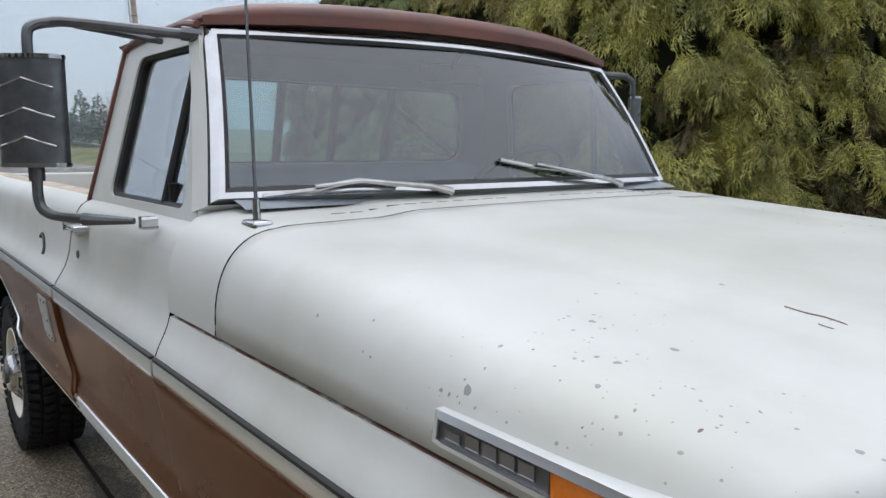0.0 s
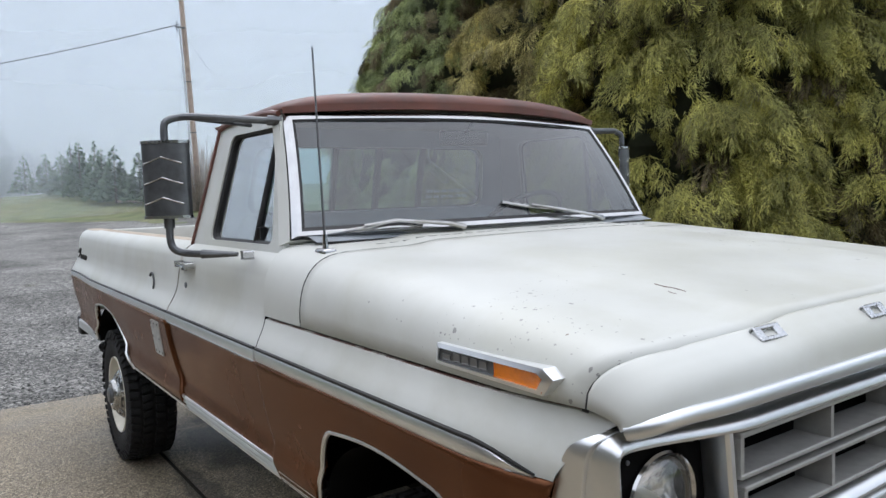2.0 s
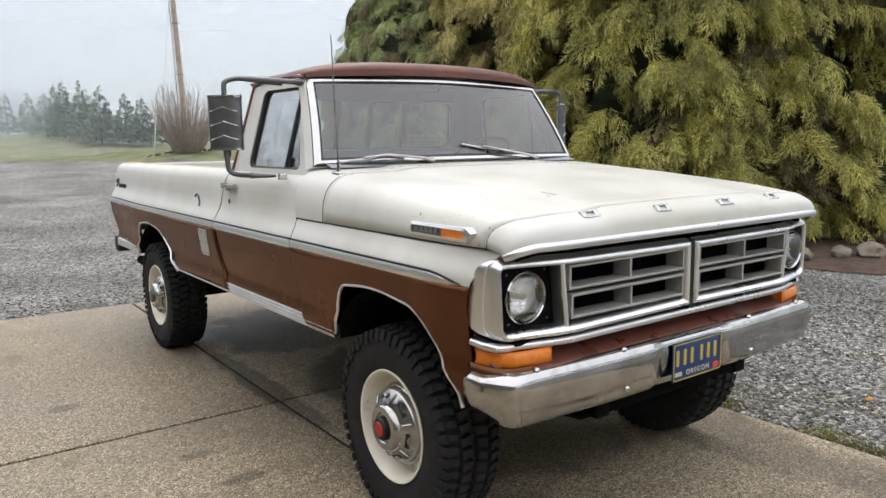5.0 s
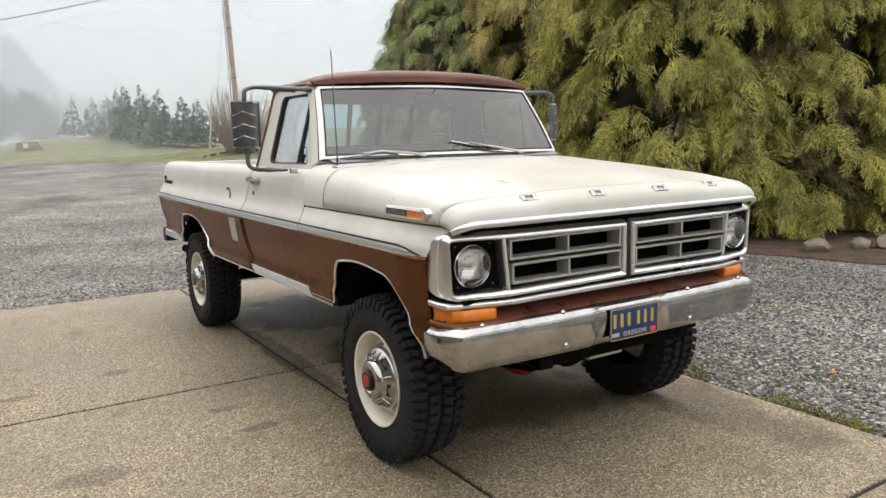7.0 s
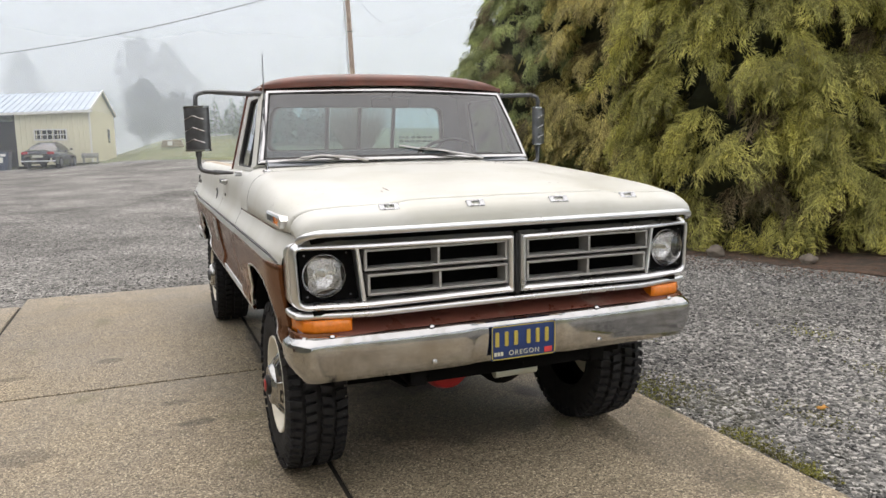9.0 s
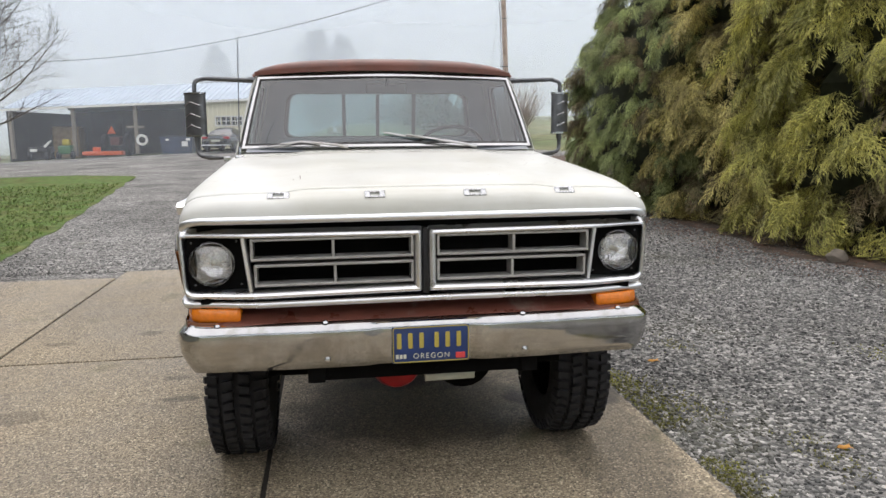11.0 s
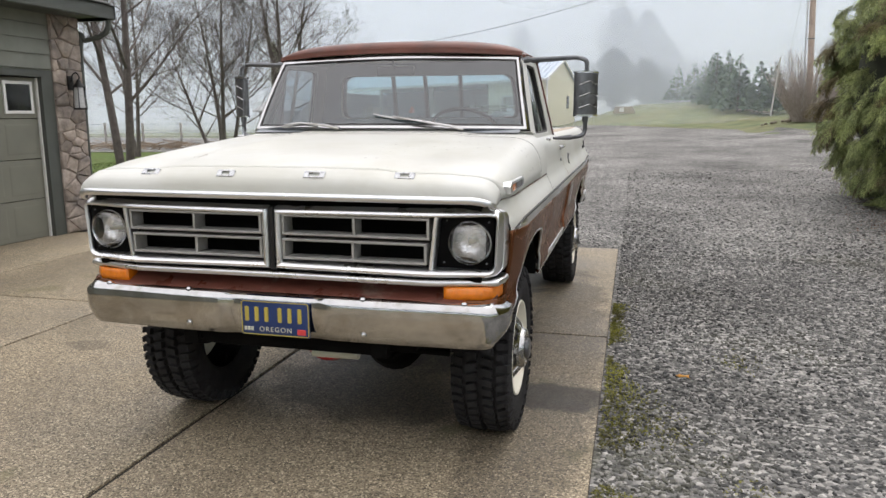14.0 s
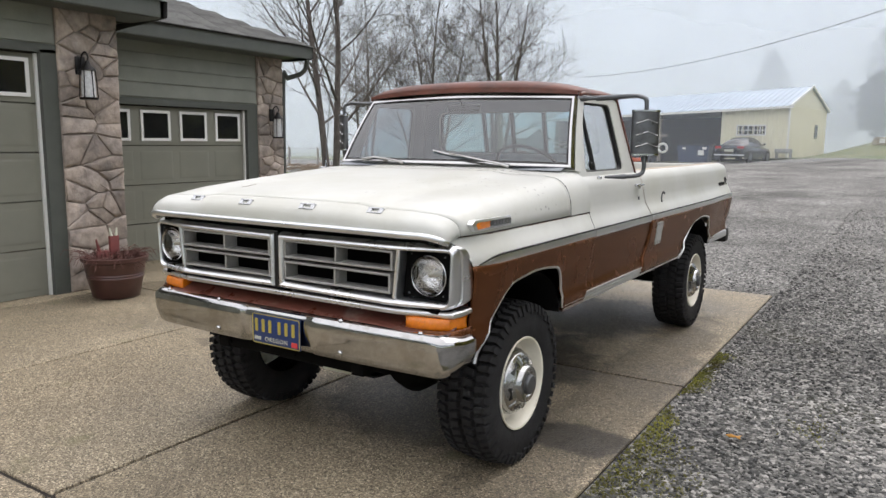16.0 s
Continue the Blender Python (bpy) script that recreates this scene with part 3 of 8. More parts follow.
    for k in range(4):
        box(bm, s * 0.949, s * 0.9515, -0.403 + 0.028 * k, -0.380 + 0.028 * k, 1.230, 1.246, 0.001, 1)
    box(bm, s * 0.949, s * 0.9515, -0.286, -0.260, 1.229, 1.240, 0.001, 1)
    part("badge_relief", bm, BADGE_LT, plate)
    bm = bmesh.new()
    box(bm, s * 0.919, s * 0.950, -0.553, -0.426, 1.219, 1.252, 0.003, 2)
    part("amber_lens", bm, AMBER, body, "amber marker lens")

    # greenhouse side: pillars and door frame round the side window
    gx = lambda z: s * (0.868 - 0.225 * (z - 1.39))
    P = lambda y, z, d=0.0: Vector((gx(z) - s * d, y, z))
    win = round_quad([P(0.840, 1.413), P(0.975, 1.818), P(1.43, 1.822), P(1.495, 1.413)], 0.05, 6)
    outl = round_quad([P(0.735, 1.385), P(0.965, 1.866), P(1.585, 1.866), P(1.70, 1.385)], 0.03, 6)
    bm = bmesh.new()
    ring_face(bm, outl, win)
    ring_face(bm, win, [p + Vector((-s * 0.035, 0, 0)) for p in win])
    ring_face(bm, outl, [p + Vector((-s * 0.05, 0, 0)) for p in outl])
    bmesh.ops.remove_doubles(bm, verts=bm.verts, dist=0.0002)
    pillar = part("window_frame", bm, WHITE, door, "cream door window frame")
    bm = bmesh.new()
    c = sum(win, Vector()) / len(win)
    ring_face(bm, [p + Vector((-s * 0.006, 0, 0)) for p in win], [c + (p - c) * 0.955 + Vector((-s * 0.012, 0, 0)) for p in win])
    ring_face(bm, [c + (p - c) * 0.955 + Vector((-s * 0.012, 0, 0)) for p in win], [c + (p - c) * 0.955 + Vector((-s * 0.03, 0, 0)) for p in win])
    part("window_seal", bm, RUBBER, pillar)
    bm = bmesh.new()
    pane = [c + (p - c) * 0.97 + Vector((-s * 0.022, 0, 0)) for p in win]
    bm.faces.new([bm.verts.new(p) for p in pane])
    part("window_pane", bm, SIDEGLASS, pillar)
    bm = bmesh.new()
    tube(bm, [P(0.985, 1.812, 0.018), P(1.035, 1.415, 0.018)], 0.011, 8)
    part("vent_bar", bm, RUBBER, pillar)
    bm = bmesh.new()
    box(bm, s * 0.826, s * 0.842, 0.985, 1.015, 1.425, 1.468, 0.004)
    part("vent_latch", bm, BLACK, pillar)
    # inside of the pillars
    bm = bmesh.new()
    ring_face(bm, [p + Vector((-s * 0.045, 0, 0)) for p in outl], [p + Vector((-s * 0.045, 0, 0)) for p in win])
    part("pillar_lining", bm, HEADLINER, pillar)
    # drip rail and the brown strip down the back edge of the cab
    bm = bmesh.new()
    tube(bm, arc([P(0.960, 1.862, -0.006), P(1.1, 1.874, -0.008), P(1.45, 1.874, -0.008), P(1.590, 1.858, -0.004)], 6), 0.010, 8)
    part("drip_rail", bm, ROOF, truck)
    bm = bmesh.new()
    sweep(bm, [P(1.585, 1.86, -0.002), P(1.64, 1.62, -0.002), P(1.703, 1.385, -0.002)], [(-0.006, -0.008), (0.006, -0.008), (0.006, 0.008), (-0.006, 0.008)], up=(s, 0, 0))
    part("rear_edge_strip", bm, ROOF, truck)
    # door handle, lock and the hook of bare metal on the bed side
    bm = bmesh.new()
    xh = side_x(1.305, 1.58)
    box(bm, s * (xh - 0.01), s * (xh + 0.012), 1.60, 1.64, 1.288, 1.318, 0.004)
    box(bm, s * (xh + 0.010), s * (xh + 0.036), 1.50, 1.64, 1.305, 1.320, 0.006)
    part("door_handle", bm, CHROME, door, "chrome door handle")
    bm = bmesh.new()
    lathe(bm, [(0.0, 0.006), (0.012, 0.005), (0.013, 0.0)], (s * side_x(1.225, 1.60), 1.60, 1.225), "x", 14, s)
    part("door_lock", bm, STEEL, door)
    bm = bmesh.new()
    tube(bm, arc([(s * (side_x(z, y) + 0.003), y, z) for y, z in ((2.185, 1.222), (2.165, 1.238), (2.13, 1.228), (2.09, 1.195), (2.075, 1.172))], 4), 0.0055, 6)
    part("paint_scar", bm, BADGE_BLACK, truck, "hook-shaped rusty dent")
    # riveted patch on the bed side, and the rear script badge
    bm = bmesh.new()
    plate_pts = round_quad([Vector((0, y, z)) for y, z in ((1.875, 0.885), (1.865, 1.045), (2.005, 1.045), (2.015, 0.885))], 0.018, 5)
    front = [Vector((s * (side_x(p.z, p.y) + 0.0145), p.y, p.z)) for p in plate_pts]
    bm.faces.new([bm.verts.new(p) for p in front])
    ring_face(bm, front, [p - Vector((s * 0.008, 0, 0)) for p in front])
    bmesh.ops.remove_doubles(bm, verts=bm.verts, dist=0.0002)
    patch = part("filler_patch", bm, PALE, truck, "bare grey metal patch with rivets", angle=20)
    for y in (1.89, 1.94, 1.99):
        for z in (0.90, 0.965, 1.03):
            if not (y == 1.94 and z == 0.965):
                bm = bmesh.new()
                lathe(bm, [(0.0, 0.003), (0.004, 0.002), (0.005, 0.0)], (s * (side_x(z, y) + 0.0145), y, z), "x", 8, s)
                part("rivet", bm, BADGE_BLACK, patch)
    bm = bmesh.new()
    tube(bm, arc([(s * (side_x(z, y) + 0.004), y, z) for y, z in ((4.375, 1.232), (4.34, 1.262), (4.305, 1.255), (4.32, 1.225), (4.35, 1.20))], 4), 0.006, 6)
    for k in range(6):
        y = 4.27 - 0.045 * k
        tube(bm, [(s * (side_x(1.21, y) + 0.004), y, 1.195), (s * (side_x(1.21, y) + 0.004), y - 0.02, 1.226 - 0.006 * (k % 2))], 0.006, 6)
    part("script_badge", bm, BADGE_BLACK, truck, "darkened script badge")

# cowl with vents under the windshield
bm = bmesh.new()
grid(bm, lambda u, v: hood_section((2 * u - 1) * 0.66, 0.461 + 0.34 * v), 40, 8)
part("cowl", bm, WHITE, truck)
for k in range(26):
    x = -0.62 + 0.05 * k
    if abs(x) > 0.08:
        p = hood_section(x / 0.945 * 0.70 / 0.84, 0.545)
        bm = bmesh.new()
        box(bm, x - 0.017, x + 0.017, 0.541, 0.5445, p.z - 0.003, p.z + 0.0008)
        part("cowl_vent_slot", bm, BADGE, truck)


# windshield
def ws(u, v, off=0.0):
    """A point of the windshield, u across from -1 to 1, v up from 0 to 1."""
    xb, xt = 0.845 * u, 0.752 * u
    yb, yt = 0.605 + 0.110 * u * u, 0.850 + 0.108 * u * u
    zb, zt = 1.440 - 0.006 * u * u, 1.876 - 0.014 * u * u
    bow = 0.015 * math.sin(math.pi * v)
    return Vector((xb + (xt - xb) * v, yb + (yt - yb) * v - bow - off, zb + (zt - zb) * v))


bm = bmesh.new()
grid(bm, lambda u, v: ws((2 * u - 1) * 0.985, 0.03 + 0.94 * v), 32, 10)
windshield = part("windshield", bm, GLASS, truck, "windshield mirroring the grey sky")


def ws_ring(m0, m1, off0, off1, material, name, label=""):
    """A band round the windshield between two margins (in metres inside the outline)."""
    bm = bmesh.new()

    def line(m, off):
        mu, mv = m / 0.80, m / 0.46
        pts = []
        for k in range(31):
            pts.append(ws((-1 + 2 * k / 30) * (1 - mu), mv, off))
        for k in range(1, 10):
            pts.append(ws(1 - mu, mv + (1 - 2 * mv) * k / 10, off))
        for k in range(31):
            pts.append(ws((1 - 2 * k / 30) * (1 - mu), 1 - mv, off))
        for k in range(1, 10):
            pts.append(ws(-1 + mu, 1 - mv - (1 - 2 * mv) * k / 10, off))
        return pts

    ring_face(bm, line(m0, off0), line(m1, off1))
    return part(name, bm, material, windshield, label)


ws_ring(-0.004, 0.012, -0.02, 0.012, CHROME, "windshield_moulding")
ws_ring(0.012, 0.026, 0.012, 0.008, CHROME, "windshield_moulding", "polished windshield moulding")
ws_ring(0.026, 0.040, 0.008, -0.002, RUBBER, "windshield_gasket")
ws_ring(-0.022, -0.004, -0.05, -0.008, WHITE, "windshield_surround")

# roof
bm = bmesh.new()


def roof(u, v, inset=0.0):
    a = 2 * u - 1
    q = abs(a)
    yf = 0.818 + 0.125 * q ** 2.4
    yr = 1.665 - 0.05 * q ** 3
    w = 0.778 - 0.02 * (1 - v)
    k = (1 - q ** 4.5) * (1 - abs(2 * v - 1) ** 4.5)
    zf = 1.902 - 0.022 * q ** 2
    zr = 1.872
    z = zf + (zr - zf) * smooth01(v * 1.6) + 0.068 * max(0, k) ** 0.5
    return Vector((a * w * (1 - inset), yf + (yr - yf) * (inset + (1 - 2 * inset) * v), z - inset * 0.35))


grid(bm, lambda u, v: roof(u, v), 48, 36)
roof_ob = thicken(part("roof", bm, ROOF, truck, "chalky red-brown roof"), 0.01)
bm = bmesh.new()
sweep(bm, [roof(k / 40, 0.0) + Vector((0, 0.006, -0.006)) for k in range(41)], [(-0.012, -0.014), (0.012, -0.014), (0.012, 0.008), (-0.012, 0.008)])
part("roof_lip", bm, ROOF, truck)
bm = bmesh.new()
grid(bm, lambda u, v: roof(u, v, 0.05) - Vector((0, 0, 0.012)), 20, 16)
part("headliner", bm, HEADLINER, truck)

# back of the cab with the sliding rear window
bk = lambda x, z: Vector((x, 1.70 - 0.24 * (z - 1.40), z))
outl = round_quad([bk(-0.86, 0.95), bk(-0.765, 1.875), bk(0.765, 1.875), bk(0.86, 0.95)], 0.04, 6)
win = round_quad([bk(-0.655, 1.50), bk(-0.615, 1.795), bk(0.615, 1.795), bk(0.655, 1.50)], 0.07, 6)
bm = bmesh.new()
ring_face(bm, outl, win)
ring_face(bm, win, [p + Vector((0, -0.03, 0)) for p in win])
bmesh.ops.remove_doubles(bm, verts=bm.verts, dist=0.0002)
cab_back = part("cab_back", bm, WHITE, truck)
bm = bmesh.new()
ring_face(bm, [p + Vector((0, -0.032, 0)) for p in outl], [p + Vector((0, -0.032, 0)) for p in win])
part("cab_back_lining", bm, INTERIOR, cab_back)
bm = bmesh.new()
c = sum(win, Vector()) / len(win)
ring_face(bm, [p + Vector((0, -0.008, 0)) for p in win], [c + (p - c) * 0.95 + Vector((0, -0.012, 0)) for p in win])
part("rear_window_seal", bm, RUBBER, cab_back)
bm = bmesh.new()
bm.faces.new([bm.verts.new(c + (p - c) * 0.97 + Vector((0, -0.02, 0))) for p in win])
part("rear_window_pane", bm, GLASS, cab_back)
for x in (-0.235, -0.005, 0.245):
    bm = bmesh.new()
    sweep(bm, [bk(x, 1.505) + Vector((0, -0.022, 0)), bk(x, 1.79) + Vector((0, -0.022, 0))], [(-0.012, -0.012), (0.012, -0.012), (0.012, 0.012), (-0.012, 0.012)], up=(0, 1, 0))
    part("rear_window_bar", bm, BLACK, cab_back)

bm = bmesh.new()
for k in range(2):
    for m_ in range(6):
        p = bk(0.30 + 0.045 * m_, 1.545 + 0.028 * k)
        box(bm, p.x, p.x + 0.034, p.y + 0.004 - 0.02, p.y + 0.006 - 0.02, p.z, p.z + 0.016)
part("window_sticker", bm, PLATE_PALE, cab_back, "pale sticker with unreadable lines")
# cab inside
bm = bmesh.new()
grid(bm, lambda u, v: Vector((-0.80 + 1.6 * u, 0.63 + 0.26 * v, 1.425 + 0.03 * math.sin(v * 2.6) - 0.06 * v ** 3)), 12, 8)
grid(bm, lambda u, v: Vector((-0.80 + 1.6 * u, 0.89 + 0.05 * v, 1.39 - 0.40 * v)), 12, 4)
part("dashboard", bm, INTERIOR, truck)
bm = bmesh.new()
box(bm, -0.70, 0.70, 1.10, 1.56, 0.98, 1.14, 0.04, 3)
seat = part("bench_seat", bm, INTERIOR, truck, "grey bench seat")
bm = bmesh.new()
box(bm, -0.70, 0.70, 1.48, 1.60, 1.08, 1.50, 0.05, 3, Matrix.Translation((0, 1.54, 1.1)) @ Matrix.Rotation(radians(-9), 4, "X") @ Matrix.Translation((0, -1.54, -1.1)))
part("seat_back", bm, INTERIOR, seat)
bm = bmesh.new()
box(bm, -0.84, 0.84, 0.60, 1.66, 0.78, 0.82)
box(bm, -0.88, 0.88, 0.55, 0.62, 0.78, 1.36)
part("cab_floor", bm, DARK, truck)
bm = bmesh.new()
cc, nrm = Vector((0.40, 1.05, 1.43)), Vector((0, 0.50, 0.62)).normalized()
sx = Vector((1, 0, 0))
sy = nrm.cross(sx)
n = 40
sweep(bm, [cc + 0.205 * (math.cos(2 * math.pi * k / n) * sx + math.sin(2 * math.pi * k / n) * sy) for k in range(n)],
      [(0.011 * math.cos(a), 0.011 * math.sin(a)) for a in (2 * math.pi * k / 8 for k in range(8))], up=nrm, close=True)
wheel_rim = part("steering_wheel", bm, BLACK, truck, "dark steering wheel")
bm = bmesh.new()
for a in (0.0, math.pi):
    tube(bm, [cc - 0.03 * nrm, cc + 0.2 * (math.cos(a) * sx + 0.15 * sy)], 0.011, 8)
tube(bm, [cc + 0.0 * nrm, cc - 0.32 * nrm], [0.035, 0.03], 12)
part("steering_column", bm, BLACK, wheel_rim)
bm = bmesh.new()
box(bm, -0.12, 0.12, 0.905, 0.925, 1.755, 1.815, 0.012, 3)
tube(bm, [(0, 0.92, 1.79), (0, 0.86, 1.845)], 0.006, 8)
part("inside_mirror", bm, BLACK, truck)

# antenna
bm = bmesh.new()
base = Vector((-0.822, 0.525, hood_section(-0.74, 0.525).z - 0.002))
box(bm, base.x - 0.022, base.x + 0.022, base.y - 0.035, base.y + 0.035, base.z - 0.012, base.z + 0.012, 0.008, 3)
tube(bm, [base, base + Vector((0, 0.003, 0.055))], [0.010, 0.007], 10)
antenna = part("antenna_base", bm, CHROME, truck)
bm = bmesh.new()
tube(bm, [base + Vector((0, 0.003, 0.05)), base + Vector((0.006, 0.03, 0.34)), base + Vector((0.012, 0.055, 0.615))], [0.0040, 0.0032, 0.0026], 6)
part("antenna_rod", bm, STEEL, antenna)

# wipers
for tip, knee, pivot in (((-0.735, 0.03), (-0.50, 0.10), (-0.245, 0.015)), ((-0.045, 0.20), (0.21, 0.125), (0.485, 0.012))):
    def on(p, off):
        return ws(p[0] / (0.845 - 0.09 * p[1]), p[1], off)
    bm = bmesh.new()
    mid = (tip[0] + 0.55 * (pivot[0] - tip[0]), tip[1] + 0.4 * (pivot[1] - tip[1]))
    tube(bm, [on(tip, 0.012), on(((tip[0] + knee[0]) / 2, (tip[1] + knee[1]) / 2 - 0.012), 0.014), on(knee, 0.014), on((knee[0] + 0.10, knee[1] - 0.035), 0.016)], 0.0065, 8)
    blade = part("wiper_blade", bm, BUMPER, truck, "steel wiper blade")
    bm = bmesh.new()
    tube(bm, [on(((tip[0] + knee[0]) / 2, (tip[1] + knee[1]) / 2 + 0.01), 0.028), on(knee, 0.034), on((pivot[0] - 0.07, pivot[1] + 0.04), 0.03), on(pivot, 0.018)], [0.004, 0.006, 0.008, 0.012], 8)
    part("wiper_arm", bm, BUMPER, blade, "dull metal wiper arm")

# mirrors on tube arms
for s in (-1, 1):
    hx, hy = s * 1.125, 1.080
    bm = bmesh.new()
    tilt = Matrix.Translation((hx, hy, 0)) @ Matrix.Rotation(s * radians(40), 4, "Z") @ Matrix.Translation((-hx, -hy, 0))
    sec = [(0.080 * math.cos(a), -0.035 * abs(math.sin(a)) ** 0.8) for a in (math.pi * k / 14 for k in range(15))]
    loop = [Vector((hx + a, hy + b, 0)) for a, b in sec] + [Vector((hx - 0.08, hy + 0.010, 0)), Vector((hx + 0.08, hy + 0.010, 0))]
    n = len(loop)
    lo = [bm.verts.new(Vector((p.x, p.y, 1.517))) for p in loop]
    hi = [bm.verts.new(Vector((p.x, p.y, 1.766))) for p in loop]
    for k in range(n):
        bm.faces.new((lo[k], lo[(k + 1) % n], hi[(k + 1) % n], hi[k]))
    bm.faces.new(lo[::-1])
    bm.faces.new(hi)
    bmesh.ops.transform(bm, matrix=tilt, verts=bm.verts)
    head = part("mirror_head", bm, STEEL, truck, "weathered steel truck mirror", angle=30)
    bm = bmesh.new()
    for zz in (1.517, 1.766):
        rim = [Vector((p.x, p.y, zz)) for p in loop]
        sweep(bm, rim, [(-0.004, -0.005), (0.004, -0.005), (0.004, 0.005), (-0.004, 0.005)], close=True)
    for zz in (1.572, 1.638, 1.706):
        tube(bm, [(hx - 0.066, hy - 0.024, zz - 0.012), (hx, hy - 0.037, zz + 0.010), (hx + 0.066, hy - 0.024, zz - 0.012)], 0.0032, 6)
    bmesh.ops.transform(bm, matrix=tilt, verts=bm.verts)
    part("mirror_rib", bm, CHROME, head)
    bm = bmesh.new()
    box(bm, hx - 0.074, hx + 0.074, hy + 0.010, hy + 0.0125, 1.527, 1.756)
    bmesh.ops.transform(bm, matrix=tilt, verts=bm.verts)
    part("mirror_glass", bm, MIRROR, head)
    bm = bmesh.new()
    tube(bm, arc([(hx, hy, 1.745), (hx, hy, 1.815), (hx - s * 0.012, hy, 1.838), (hx - s * 0.05, hy, 1.850), (s * 1.02, 1.045, 1.850), (s * 0.78, 0.985, 1.838)], 5), 0.0125, 10)
    arm = part("mirror_arm", bm, STEEL, truck, "steel mirror arm")
    bm = bmesh.new()
    tube(bm, [(s * 1.03, 1.048, 1.846), (s * 0.79, 1.17, 1.840)], [0.010, 0.008], 8)
    tube(bm, [(s * 0.80, 0.985, 1.84), (s * 0.755, 0.965, 1.836)], 0.018, 8)
    part("mirror_brace", bm, STEEL, arm)
    bm = bmesh.new()
    tube(bm, arc([(hx, hy, 1.50), (hx, hy, 1.435), (hx - s * 0.012, hy - 0.01, 1.405), (hx - s * 0.05, hy - 0.03, 1.392), (s * 1.02, 0.955, 1.390)], 5), 0.0125, 10)
    tube(bm, [(s * 1.05, 0.985, 1.391), (s * 0.96, 0.90, 1.388)], [0.016, 0.008], 10)
    low = part("mirror_arm", bm, STEEL, truck, "steel mirror arm")
    bm = bmesh.new()
    box(bm, s * 0.918, s * 0.944, 0.878, 0.900, 1.374, 1.392, 0.006)
    part("mirror_foot", bm, CHROME, low)
    for zz, holder in ((1.745, arm), (1.497, low)):
        bm = bmesh.new()
        lathe(bm, [(0.0, zz - 0.018), (0.018, zz - 0.018), (0.018, zz + 0.018), (0.0, zz + 0.018)], (hx, hy, 0), "z", 12)
        part("mirror_collar", bm, STEEL, holder)

# grille and lamps
GY = -0.742


def face_y(x):
    return GY + 0.056 * smooth01((abs(x) - 0.62) / 0.30)


def shell_outline():
    """Points and outward normals round one half of the grille shell, in x and z."""
    cs = [((0.013, 0.908), 0.012), ((0.922, 0.899), 0.050), ((0.934, 1.167), 0.046), ((0.013, 1.160), 0.012)]
    pts = []
    for i, (c, r) in enumerate(cs):
        c, a, b = Vector(c), Vector(cs[i - 1][0]), Vector(cs[(i + 1) % 4][0])
        ra, rb = c + (a - c).normalized() * r, c + (b - c).normalized() * r
        for k in range(9):
            t = k / 8
            pts.append((1 - t) ** 2 * ra + 2 * t * (1 - t) * c + t * t * rb)
        end = b + (c - b).normalized() * cs[(i + 1) % 4][1]
        n = 4 if i % 2 else 20
        pts += [rb.lerp(end, k / n) for k in range(1, n)]
    out = []
    for i, p in enumerate(pts):
        d = (pts[(i + 1) % len(pts)] - pts[i - 1]).normalized()
        out.append((p, Vector((d.y, -d.x))))
    return out


